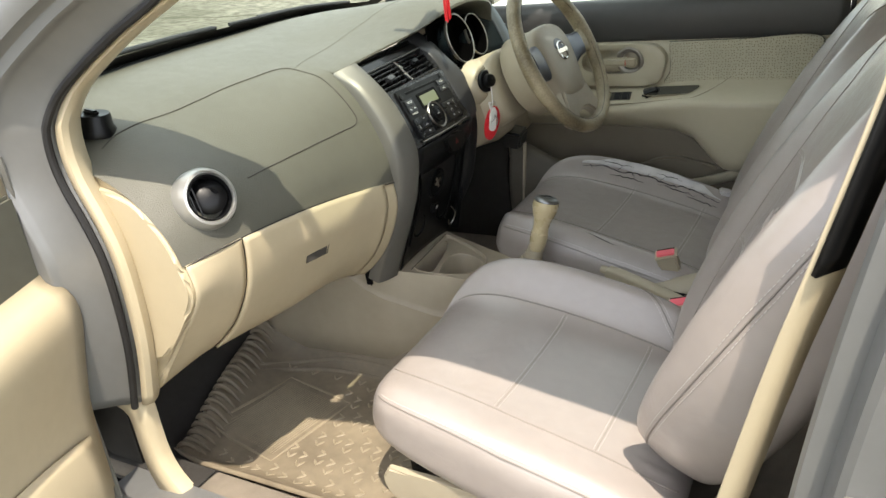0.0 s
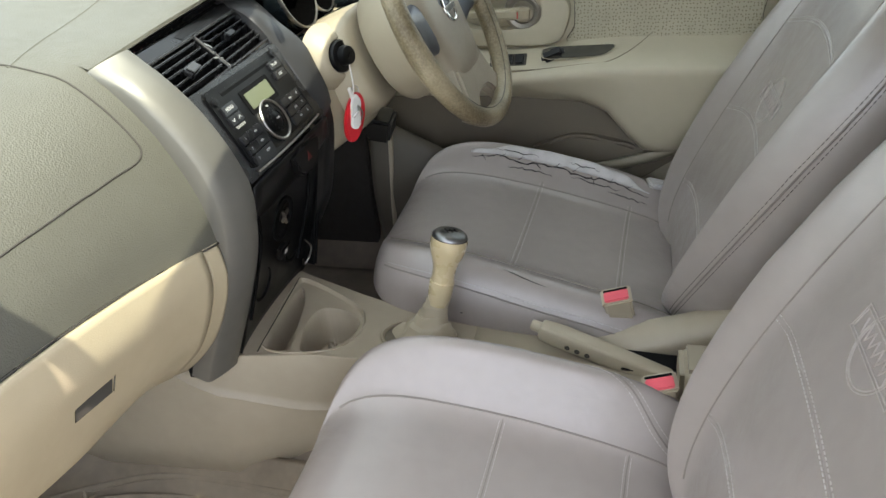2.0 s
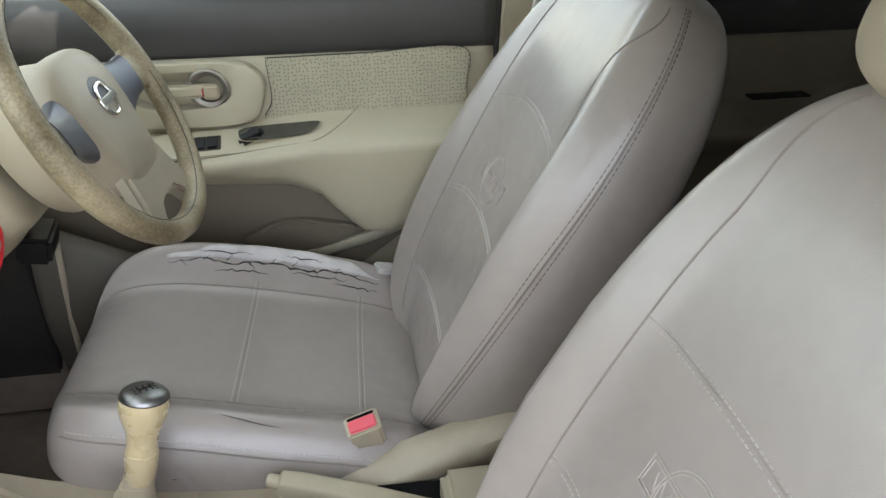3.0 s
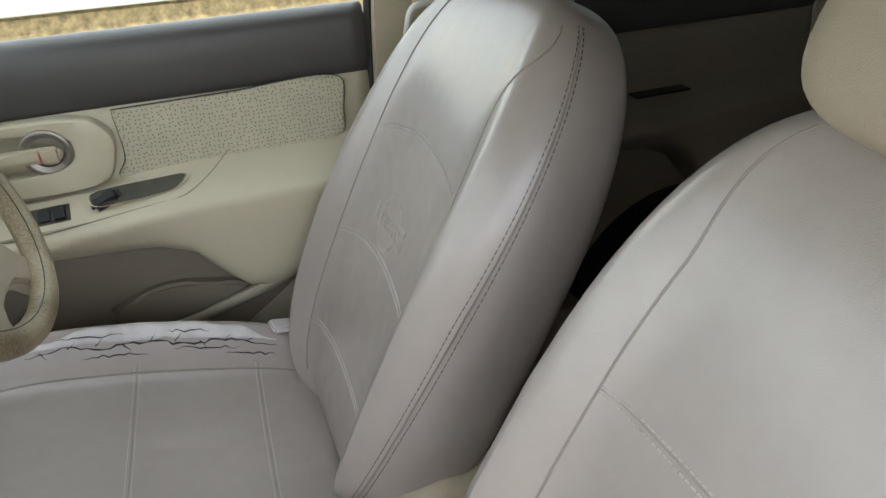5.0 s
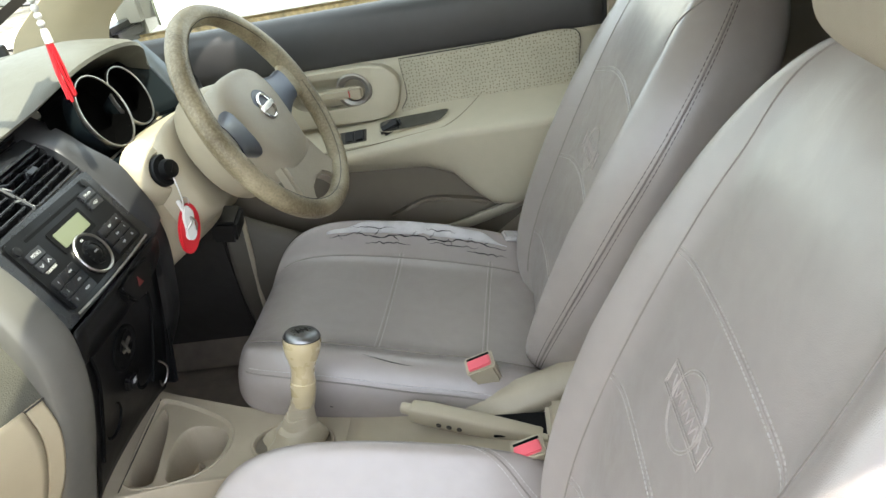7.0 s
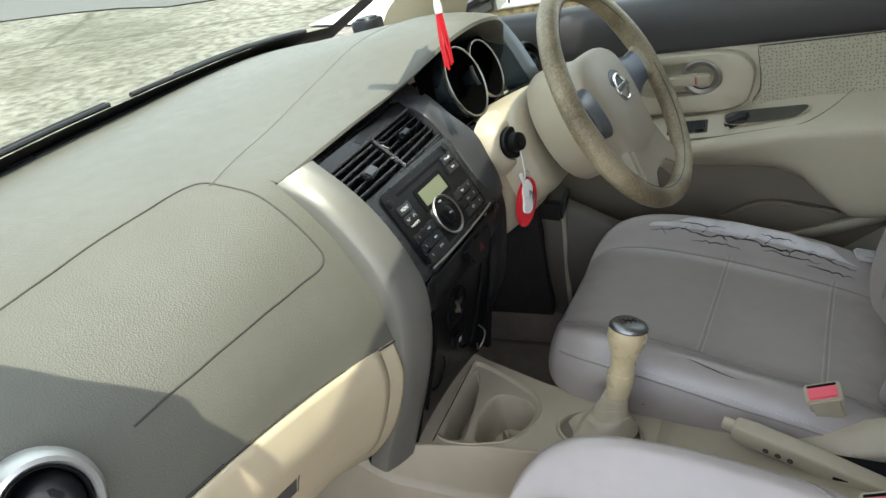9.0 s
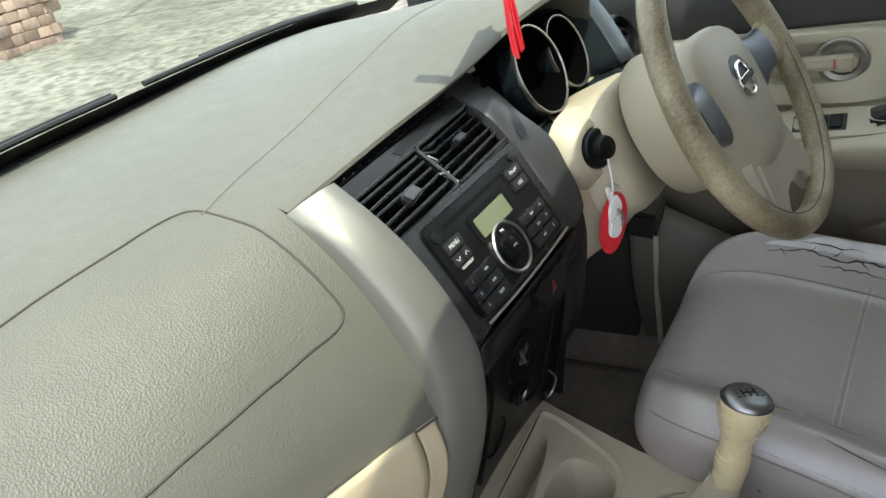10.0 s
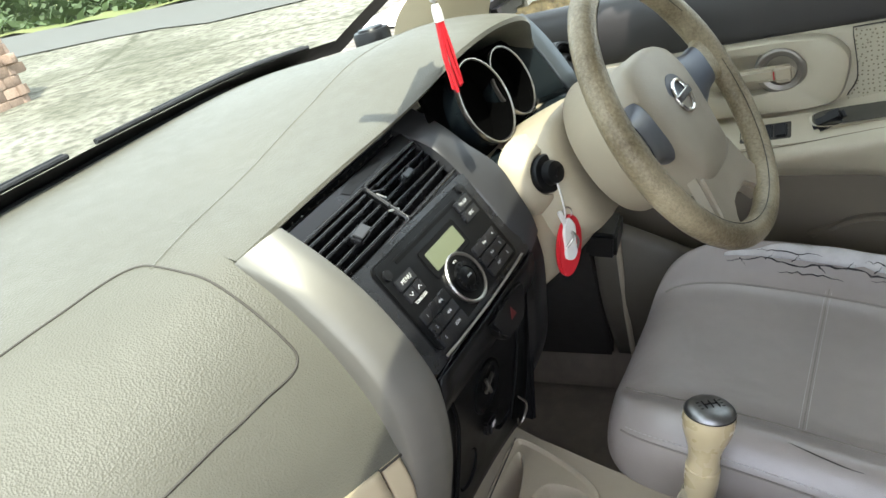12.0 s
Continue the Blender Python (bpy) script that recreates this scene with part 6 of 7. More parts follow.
# ---- doors ----
def door_panel(s, x0, x1, hinge_name, label, detail=True, m=None):
    """An inner door panel, built closed against the side s (+1: larger y); m swings it open."""
    d = thing(hinge_name, label, "car door", (x0, s * 0.78, 0.7))
    Y = lambda v: s * v
    T = (lambda bm: bm) if m is None else (lambda bm: (bmesh.ops.transform(bm, matrix=m, verts=bm.verts), bm)[1])
    xs = np.linspace(x0, x1, 40)
    # charcoal upper roll
    rows = [[(x, Y(y), z) for y, z in cr([(0.775, 1.080), (0.745, 1.083), (0.722, 1.070), (0.716, 1.03), (0.722, 0.985), (0.732, 0.962)], 14)] for x in xs]
    part("upper_roll", T(loft(rows)), M_DOORDARK, d, "charcoal grained upper roll", solid=0.003)
    # cream body: mid panel, armrest, lower panel
    def arm(x):
        f = min(max((x - x0 - 0.45) / 0.3, 0), 1)
        return f * f * (3 - 2 * f)
    rows = []
    for x in xs:
        k = 0.062 + 0.008 * arm(x)
        zt = 0.801 + 0.024 * arm(x)
        zb = float(np.interp(x1 - x, [-0.1, 0.10, 0.22, 0.27, 0.31, 0.36, 0.42, 0.6, 1.2], [0.62, 0.62, 0.600, 0.600, 0.635, 0.695, 0.720, 0.730, 0.730]))
        rows.append([(x, Y(y), z) for y, z in cr([(0.733, 0.965), (0.728, 0.92), (0.725, 0.87), (0.720, zt + 0.032), (0.706, zt + 0.023), (0.670, zt + 0.006), (0.704 - k, zt - 0.008), (0.693 - k, zt - 0.014), (0.691 - k, zt - 0.024), (0.702 - k, 0.5 * (zt + zb)), (0.716 - k, zb + 0.028), (0.716 - k * 0.55, zb + 0.006), (0.718, zb - 0.008), (0.724, zb - 0.02), (0.726, 0.48), (0.728, 0.38)], 52)])
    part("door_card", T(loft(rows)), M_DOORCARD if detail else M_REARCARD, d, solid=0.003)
    if detail:
        # handle pod with its hollow, perforated cloth and the trim between them
        mp = Matrix(((1, 0, 0, 0), (0, 0, -s, Y(0.7215)), (0, 1, 0, 0), (0, 0, 0, 1)))
        pod = cr([(x1 - 0.86, 0.958), (x1 - 0.70, 0.964), (x1 - 0.50, 0.962), (x1 - 0.452, 0.935), (x1 - 0.448, 0.895), (x1 - 0.478, 0.846), (x1 - 0.62, 0.842), (x1 - 0.78, 0.842), (x1 - 0.88, 0.845), (x1 - 0.88, 0.95), (x1 - 0.86, 0.958)], 61)[:-1]
        ctr = np.array((x1 - 0.60, 0.912))
        hol = []
        for p in pod:
            a = math.atan2(p[1] - ctr[1], (p[0] - ctr[0]) * 0.45)
            hol.append(ctr + np.array((0.090 * sgn(math.cos(a), 0.75), 0.034 * sgn(math.sin(a), 0.75))))
        rows = []
        for src, k, dep in ((pod, 1.0, -0.004), (pod, 1.0, 0.012), (pod, 0.985, 0.020), (pod, 0.955, 0.023), (hol, 1.10, 0.0235), (hol, 1.03, 0.022), (hol, 1.0, 0.017), (hol, 0.93, -0.002), (hol, 0.6, -0.004), (hol, 0.02, -0.004)):
            c0 = np.mean(np.array(src), axis=0)
            rows.append([mp @ Vector((*(c0 + (np.array(p) - c0) * k), dep)) for p in src])
        part("handle_pod", T(loft(rows, round_u=True)), M_DOORCARD, d, "sand plastic pod with a hollow round the handle")
        mh = Matrix(((1, 0, 0, x1 - 0.548), (0, 0, -s, Y(0.709)), (0, 1, 0, 0.914), (0, 0, 0, 1)))
        part("handle_bezel", T(lathe([(0.024, 0.0), (0.025, 0.008), (0.033, 0.011), (0.041, 0.006), (0.043, -0.004)], mh, 36)), M_BEZEL, d, "satin grey ring round the handle")
        part("door_handle", T(rbox(0.125, 0.026, 0.016, mh @ pose(-0.060, -0.002, 0.010), 0.007, 3)), M_DOORCARD, d, "pale plastic pull handle")
        part("handle_hook", T(tube([mh @ Vector((0.034 * math.cos(a) - 0.002, 0.034 * math.sin(a), 0.010)) for a in np.linspace(0.3, 2.6, 20)], 0.007, 10, flat=0.7)), M_BEZEL, d, "bright hook of the handle")
        lk = part("lock_knob", T(rbox(0.034, 0.030, 0.014, mh @ pose(0.004, -0.002, 0.017), 0.006, 3)), M_SAND, d)
        part("lock_mark", T(rbox(0.002, 0.014, 0.001, mh @ pose(-0.010, -0.002, 0.0242), 0)), M_RED, lk)
        cl = [(x, z) for x, z in cr([(x1 - 0.440, 0.962), (x1 - 0.25, 0.964), (x1 - 0.062, 0.966), (x1 - 0.056, 0.90), (x1 - 0.066, 0.858), (x1 - 0.20, 0.846), (x1 - 0.33, 0.842), (x1 - 0.455, 0.838), (x1 - 0.437, 0.88), (x1 - 0.440, 0.962)], 70)][:-1]
        part("cloth_insert", T(plate(cl, 0.006, mp @ pose(0, 0, 0.002), 0.003)), M_PERF, d, "perforated cream cloth insert")
        for pts in (cl,):
            part("insert_groove", T(tube([mp @ Vector((x, z, 0.0015)) for x, z in pts], 0.002, 5, True)), M_SEAM, d)
        # switch panel and pull cup on the sloping armrest
        def on_arm(x):
            zt = 0.801 + 0.024 * arm(x)
            return Matrix.Translation((x, Y(0.672), zt + 0.0125)) @ pose(0, 0, 0, 29 * s, -2, 0)
        part("switch_plate", T(rbox(0.45, 0.066, 0.007, on_arm(x1 - 0.56), 0.002)), M_DOORCARD, d)
        part("plate_edge", T(tube([on_arm(x) @ Vector((0, s * (-0.034 + 0.080 * max(0.0, (x - x1 + 0.37) / 0.10) ** 1.6), 0.0015 + 0.006 * max(0.0, (x - x1 + 0.37) / 0.10))) for x in np.linspace(x1 - 0.76, x1 - 0.27, 40)], 0.0007, 6)), M_POCKET, d)
        part("switch_well", T(plate(rounded(0.082, 0.036, 0.003), 0.001, on_arm(x1 - 0.578) @ pose(0, 0, 0.0032), 0)), M_SEAM, d)
        for dx, mat_ in ((-0.006, M_BLACK), (0.017, M_BLACK), (-0.037, M_SAND)):
            part("window_switch", T(rbox(0.021, 0.030, 0.010, on_arm(x1 - 0.570 + dx) @ pose(0, 0, 0.003, 4, 0, 0), 0.003)), mat_, d, "black window switch" if mat_ is M_BLACK else "")
        cup = [(-0.082, 0.012), (-0.060, 0.019), (0.040, 0.020), (0.078, 0.018), (0.072, 0.002), (0.045, -0.014), (-0.060, -0.016), (-0.080, -0.006), (-0.082, 0.012)]
        cup = [(x, s * y) for x, y in cr(cup, 49)[:-1]]
        mcup = on_arm(x1 - 0.425)
        rows = [[mcup @ Vector((x * q, y * q + s * oy, z)) for x, y in cup] for q, oy, z in ((1.03, 0, 0.0036), (1.0, 0, 0.0044), (0.97, 0, 0.0036), (0.94, 0.001, -0.004), (0.90, 0.002, -0.020), (0.5, 0.002, -0.024), (0.02, 0.002, -0.024))]
        part("pull_cup", T(loft(rows, round_u=True)), M_DOORCARD, d, "hollow pull cup")
        # flat sheet over the cup, dark as its shaded hollow would look
        part("cup_shade", T(plate([(x * 0.95, y * 0.90 + s * 0.001) for x, y in cup], 0.0008, mcup @ pose(0, 0, 0.0038), 0)), M_CUPSHADE, d, "flat dark olive sheet for the shade inside the cup")
        part("cup_lining", T(rbox(0.052, 0.028, 0.018, on_arm(x1 - 0.480) @ pose(0, 0, 0.006, 10, -14, 12), 0.008, 3)), M_BLACK, d, "black rubber lining peeling out of the cup")
        # map pocket
        mq = Matrix(((1, 0, 0, 0), (0, 0, -s, Y(0.722)), (0, 1, 0, 0), (0, 0, 0, 1)))
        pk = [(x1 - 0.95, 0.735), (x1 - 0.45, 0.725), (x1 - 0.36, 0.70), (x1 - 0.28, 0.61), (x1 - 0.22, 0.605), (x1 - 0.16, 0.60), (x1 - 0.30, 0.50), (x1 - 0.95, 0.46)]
        # pocket colour holds the shade below the armrest
        part("map_pocket", T(plate(pk, 0.010, mq, 0.003)), M_POCKET, d, "map pocket with its shade put into a darker taupe")
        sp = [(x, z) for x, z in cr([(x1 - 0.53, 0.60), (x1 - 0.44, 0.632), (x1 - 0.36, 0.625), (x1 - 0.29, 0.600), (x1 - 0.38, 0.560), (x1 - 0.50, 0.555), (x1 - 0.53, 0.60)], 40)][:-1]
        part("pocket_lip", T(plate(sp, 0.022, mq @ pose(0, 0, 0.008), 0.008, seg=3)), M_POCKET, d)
        part("lower_sweep", T(tube([mq @ Vector(p) for p in cr([(x1 - 0.42, 0.535, 0.01), (x1 - 0.30, 0.565, 0.012), (x1 - 0.20, 0.60, 0.012), (x1 - 0.10, 0.66, 0.010), (x1 - 0.02, 0.72, 0.004)], 30)], 0.024, 10, flat=0.5)), M_DOORCARD, d, "pale plastic sweep below the armrest")
    part("outer_skin", T(rbox(x1 - x0, 0.05, 0.72, pose((x0 + x1) / 2, Y(0.80), 0.70), 0.02)), M_PAINT, d, "silver-gold painted outer skin")
    return d


door_panel(1, -0.45, 0.625, "front_door", "closed driver's door with charcoal roll, perforated cloth and cream armrest")
rear_right = door_panel(1, 0.78, 1.65, "rear_door", "closed rear door with dark upper roll and cream armrest, coloured dark for the shade", False)
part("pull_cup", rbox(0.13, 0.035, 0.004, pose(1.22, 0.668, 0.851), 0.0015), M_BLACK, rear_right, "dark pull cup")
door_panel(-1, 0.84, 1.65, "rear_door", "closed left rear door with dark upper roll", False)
# the open passenger door, swung forward about its hinge line
HINGE = Matrix.Translation((-0.60, -0.80, 0)) @ pose(0, 0, 0, 0, 0, -66) @ Matrix.Translation((0.60, 0.80, 0)) 
left_door = thing("front_door", "open passenger door with cream card and grey insert", "car door", (-0.62, -0.85, 0.7))
xs = np.linspace(-0.56, 0.50, 30)
def swung(bm):
    bmesh.ops.transform(bm, matrix=HINGE, verts=bm.verts)
    return bm
rows = [[(x, y, z) for y, z in cr([(-0.745, 1.08), (-0.735, 1.03), (-0.735, 0.95), (-0.725, 0.86), (-0.69, 0.83), (-0.68, 0.79), (-0.70, 0.70), (-0.72, 0.60), (-0.73, 0.42)], 30)] for x in xs]
part("door_card", swung(loft(rows)), M_BEIGE, left_door, solid=0.004)
part("card_insert", swung(rbox(0.26, 0.014, 0.24, pose(-0.43, -0.729, 0.885), 0.006)), material("olive_grey_door_cloth", (0.10, 0.098, 0.075), 0.8, grain=0.5, grain_scale=700), left_door, "olive grey cloth insert")
rows = [[(x, -0.713 + 0.03 * math.sin(math.pi * f) * (1 - ((x - 0.05) / 0.7) ** 2), 0.40 + 0.22 * f * (1 - 0.5 * ((x + 0.1) / 0.6) ** 2)) for f in np.linspace(0, 1, 10)] for x in np.linspace(-0.52, 0.40, 24)]
part("door_pocket", swung(loft(rows)), M_BEIGE, left_door, solid=0.004)
part("outer_skin", swung(rbox(1.08, 0.05, 0.72, pose(-0.03, -0.80, 0.72), 0.02)), M_PAINT, left_door, "silver-gold painted outer skin")
part("door_edge", swung(rbox(0.02, 0.09, 0.70, pose(-0.575, -0.775, 0.72), 0.008)), M_PAINT, left_door)
for z in (0.66, 0.93):
    part("hinge", rbox(0.07, 0.035, 0.045, pose(-0.565, -0.775, z, 0, 0, -20), 0.005), M_STEEL, left_door, "greasy steel hinge")
    part("hinge_bolt", lathe([(0.011, 0), (0.011, 0.006), (0.0005, 0.009)], basis((-0.545, -0.772, z + 0.012), (0, 0, 1), (0.8, -0.55, 0)), 8), M_STEEL, left_door)

# ---- body shell ----
SEAL = [(-0.10, 1.345), (-0.219, 1.268), (-0.30, 1.228), (-0.376, 1.184), (-0.430, 1.145), (-0.458, 1.105), (-0.470, 1.06), (-0.466, 1.01), (-0.440, 0.94), (-0.425, 0.88), (-0.424, 0.80), (-0.435, 0.70), (-0.467, 0.578)]
seal3 = [Vector((x, -0.752 + 0.12 * max(0, (z - 1.10)) / 0.3 * 0.8, z)) for x, z in cr(SEAL, 60)]


def offset_line(line, dx, dy, dz=0.0):
    return [p + Vector((dx, dy, dz)) for p in line]


rows = []
for f, (dx, dy) in ((0, (0.012, 0.030)), (1, (0.006, 0.010)), (2, (-0.004, 0.002)), (3, (-0.014, -0.004)), (4, (-0.020, -0.006)), (5, (-0.060, -0.036)), (6, (-0.065, -0.042)), (7, (-0.066, -0.050)), (8, (-0.070, -0.054)), (9, (-0.092, -0.058)), (10, (-0.097, -0.063)), (11, (-0.102, -0.075)), (12, (-0.125, -0.082)), (13, (-0.22, -0.085))):
    rows.append([p + Vector((dx * (0.75 if p.z > 1.12 else 1), dy, (0.35 * -dx if p.z > 1.12 else 0))) for p in seal3])
pillar = structure("a_pillar_jamb", loft(rows), M_JAMB, "silver-grey painted door jamb and windscreen pillar", "door jamb", solid=0.004)
structure("door_seal", tube(offset_line(seal3, 0.010, -0.004), 0.0065, 8), M_RUBBER, "black rubber door seal round the opening", "door seal")
trim_line = offset_line(seal3, 0.030, 0.016)
rows = [[p + Vector((dx, dy, 0)) for p in trim_line] for dx, dy in ((-0.012, -0.010), (-0.002, -0.006), (0.002, 0.004), (-0.004, 0.02), (-0.03, 0.05), (-0.10, 0.085))]
structure("a_pillar_trim", loft(rows), M_BEIGE, "cream plastic trim along the door opening", "trim", solid=0.003)
line = cr([(-0.505, 0.60), (-0.462, 0.580), (-0.458, 0.50), (-0.452, 0.44), (-0.425, 0.39), (-0.37, 0.355), (-0.1, 0.34), (0.4, 0.34), (0.66, 0.36)], 40)
rows = [[(x + dx, y, z + dz) for x, z in line] for y, dx, dz in ((-0.752, -0.03, -0.03), (-0.748, -0.004, -0.004), (-0.744, 0.0, 0.0), (-0.728, 0.003, 0.003), (-0.716, 0.002, 0.001), (-0.712, -0.004, -0.008), (-0.700, -0.03, -0.07))]
structure("sill_cover", loft(rows), M_BEIGE, "cream plastic sill cover", "sill", solid=0.004)
structure("sill", rbox(1.5, 0.13, 0.16, pose(0.15, -0.755, 0.30), 0.03), M_JAMB, "painted door sill", "sill")
# mirrored pillar on the driver's side
rows = [[Vector((p.x + dx, -p.y - dy, p.z)) for p in seal3] for dx, dy in ((-0.16, 0.10), (-0.05, 0.05), (0.0, 0.03), (0.02, 0.02), (0.0, 0.0), (-0.12, -0.03))]
structure("a_pillar", loft(rows), M_BEIGE, "cream trimmed windscreen pillar", "pillar", solid=0.004)
# door mirror seen over the driver's sill
mirror = thing("door_mirror", "silver-gold door mirror outside the driver's window", "door mirror", (-0.45, 0.98, 1.12))
part("housing", rbox(0.10, 0.20, 0.14, pose(-0.47, 1.0, 1.14, 0, 0, 10), 0.035, 4), M_PAINT, mirror)
part("mirror_glass", rbox(0.006, 0.17, 0.11, pose(-0.416, 1.0, 1.14, 0, 0, 10), 0.002), M_CHROME, mirror)
part("arm", rbox(0.06, 0.16, 0.05, pose(-0.48, 0.86, 1.09), 0.015), M_BLACK, mirror)

# passenger-side centre pillar with its belt
pil = [(x, z) for x, z in cr([(0.585, 0.36), (0.60, 0.60), (0.628, 0.85), (0.665, 1.08), (0.71, 1.30), (0.75, 1.42), (0.92, 1.42), (0.88, 1.08), (0.86, 0.60), (0.86, 0.36)], 50)]
pil_front = cr([(0.578, 0.26), (0.585, 0.36), (0.60, 0.60), (0.628, 0.85), (0.665, 1.08), (0.71, 1.30), (0.75, 1.43)], 44)
rows = []
for dx, y in ([(0.012, -0.735), (0.002, -0.748), (0.006, -0.757), (0.020, -0.759), (0.030, -0.757), (0.033, -0.764), (0.036, -0.790), (0.044, -0.796), (0.075, -0.790), (0.084, -0.794), (0.090, -0.812), (0.100, -0.822), (0.14, -0.826), (0.24, -0.83)]):
    rows.append([(x + dx * (1 + 0.35 * max(0, 0.75 - z)), y + 0.28 * max(0, z - 1.06), z) for x, z in pil_front])
structure("b_pillar", loft(rows), M_JAMB, "silver-grey painted centre pillar with pressed folds", "pillar", solid=0.004)
striker = thing("door_striker", "bare steel door striker on the centre pillar", "striker", (0.675, -0.80, 0.74))
part("striker_plate", rbox(0.030, 0.004, 0.060, pose(0.672, -0.797, 0.74, 0, 8, 0), 0.0015), M_STEEL, striker)
part("striker_loop", tube(cr([(0.668, -0.797, 0.722), (0.668, -0.822, 0.722), (0.674, -0.822, 0.758), (0.674, -0.797, 0.758)], 20), 0.004, 8), M_STEEL, striker)
for z in (0.716, 0.764):
    part("screw", lathe([(0.006, 0), (0.005, 0.003), (0.0005, 0.0035)], pose(0.672, -0.799, z, 90, 0, 0), 14), M_STEEL, striker)
for x, z in ((-0.535, 0.915), (-0.525, 0.655)):
    leaf = part("hinge_leaf", rbox(0.05, 0.012, 0.055, pose(x - 0.01, -0.798, z), 0.004), M_JAMB, left_door, "painted steel hinge leaf on the jamb")
    part("bolt", lathe([(0.010, 0), (0.010, 0.006), (0.007, 0.008), (0.0005, 0.008)], pose(x, -0.803, z, 90, 0, 0), 8), M_STEEL, leaf)
    part("knuckle", tube([(x - 0.045, -0.815, z - 0.028), (x - 0.045, -0.815, z + 0.028)], 0.009, 12), M_JAMB, leaf)
structure("b_pillar_trim", plate([(x + 0.025, z) for x, z in pil], 0.05, Matrix(((1, 0, 0, 0), (0, 0, 1, -0.745), (0, 1, 0, 0), (0, 0, 0, 1))), 0.02, seg=4), M_SAND, "sand plastic centre pillar trim", "pillar")
structure("door_seal_rear", tube(cr([(0.60, -0.748, 0.40), (0.617, -0.748, 0.62), (0.645, -0.748, 0.85), (0.682, -0.742, 1.08), (0.725, -0.70, 1.30)], 40), 0.009, 8), M_RUBBER, "black rubber seal on the centre pillar", "door seal")
belt = thing("seat_belt", "beige webbing seat belt with a black sleeve on the centre pillar", "seat belt", (0.62, -0.70, 0.9))
def ribbon(pts, w, t, side):
    rows = []
    s = Vector(side).normalized()
    for i, p in enumerate(pts):
        p = Vector(p)
        rows.append([p - s * w, p + s * w])
    return loft(rows)
bp = cr([(0.545, -0.685, 0.60), (0.57, -0.69, 0.72), (0.60, -0.695, 0.86), (0.632, -0.698, 0.99), (0.67, -0.69, 1.15), (0.70, -0.68, 1.30)], 40)
part("webbing", ribbon(bp, 0.023, 0.002, (0.78, 0.62, 0)), M_BEIGE, belt, solid=0.0018)
part("sleeve", ribbon([p + np.array((0.004, -0.004, 0)) for p in bp[21:]], 0.021, 0.004, (0.62, 0.78, 0)), M_BLACK, belt, "black plastic sleeve", solid=0.006)
# driver-side pillar and belt
pilr = [(x, z) for x, z in cr([(0.630, 0.36), (0.632, 0.70), (0.636, 1.0), (0.650, 1.20), (0.69, 1.42), (0.82, 1.42), (0.79, 1.08), (0.78, 0.60), (0.78, 0.36)], 50)]
structure("b_pillar_right", plate(pilr, 0.08, Matrix(((1, 0, 0, 0), (0, 0, -1, 0.78), (0, 1, 0, 0), (0, 0, 0, 1))), 0.018, seg=4), M_SAND, "sand plastic centre pillar trim", "pillar")
structure("door_seal_right", tube(cr([(0.628, 0.735, 0.50), (0.630, 0.735, 0.90), (0.640, 0.72, 1.15), (0.67, 0.69, 1.36)], 30), 0.008, 8), M_RUBBER, "black rubber door seal", "door seal")
belt2 = thing("seat_belt", "beige webbing seat belt hanging on the driver's pillar", "seat belt", (0.72, 0.69, 1.0))
part("webbing", ribbon(cr([(0.70, 0.685, 0.60), (0.715, 0.688, 0.90), (0.725, 0.69, 1.06), (0.74, 0.67, 1.28)], 24), 0.022, 0.002, (1, 0.1, 0)), M_BEIGE, belt2, solid=0.0018)
part("belt_guide", tube(cr([(0.688, 0.68, 1.03), (0.70, 0.672, 1.075), (0.745, 0.672, 1.075), (0.755, 0.68, 1.03)], 16), 0.006, 8), M_WHITE, belt2, "white plastic belt guide")

# roof, headliner and rear closing
def roof_z(x, y):
    return 1.475 - 0.20 * max(0, abs(y) - 0.45) ** 1.2 - 0.05 * max(0, 0.25 - x) - 0.05 * max(0, x - 1.5)
structure("ceiling", sheet(np.linspace(-0.005, 2.2, 30), np.linspace(-0.62, 0.62, 30), lambda x, y: roof_z(x, y) - 0.02), M_HEADLINER, "beige cloth headliner", "ceiling", solid=0.01)
structure("roof", sheet(np.linspace(-0.035, 2.25, 30), np.linspace(-0.66, 0.66, 30), lambda x, y: roof_z(x, y) + 0.03), M_PAINT, "silver-gold painted roof", "roof", solid=0.01)
for s, nm in ((-1, "roof_rail_left"), (1, "roof_rail_right")):
    structure(nm, tube(cr([(-0.10, s * 0.665, 1.345), (0.05, s * 0.655, 1.40), (0.3, s * 0.65, 1.432), (0.9, s * 0.65, 1.44), (2.2, s * 0.65, 1.40)], 40), 0.034, 12), M_JAMB, "painted roof rail above the doors", "roof rail")
structure("rear_wall", rbox(0.06, 1.5, 0.80, pose(2.25, 0, 0.68), 0.02), M_SAND, "closed tailgate", "wall")
for s, nm in ((-1, "rear_side_left"), (1, "rear_side_right")):
    structure(nm, rbox(0.62, 0.06, 0.75, pose(1.95, s * 0.76, 0.70), 0.02), M_SAND, "plain rear side trim", "wall")
bench = thing("rear_seat", "grey-taupe leatherette rear bench in shade", "car seat", (1.2, 0, 0.3))
bm, *_ = pillow(0.52, lambda t: 0.62, 0.09, lambda t, yf: 0.0, pose(1.02, 0, 0.46, 0, 3, 0), 8, 4, 5)
part("seat_cushion", bm, M_LEATHER, bench)
rr = radians(22)
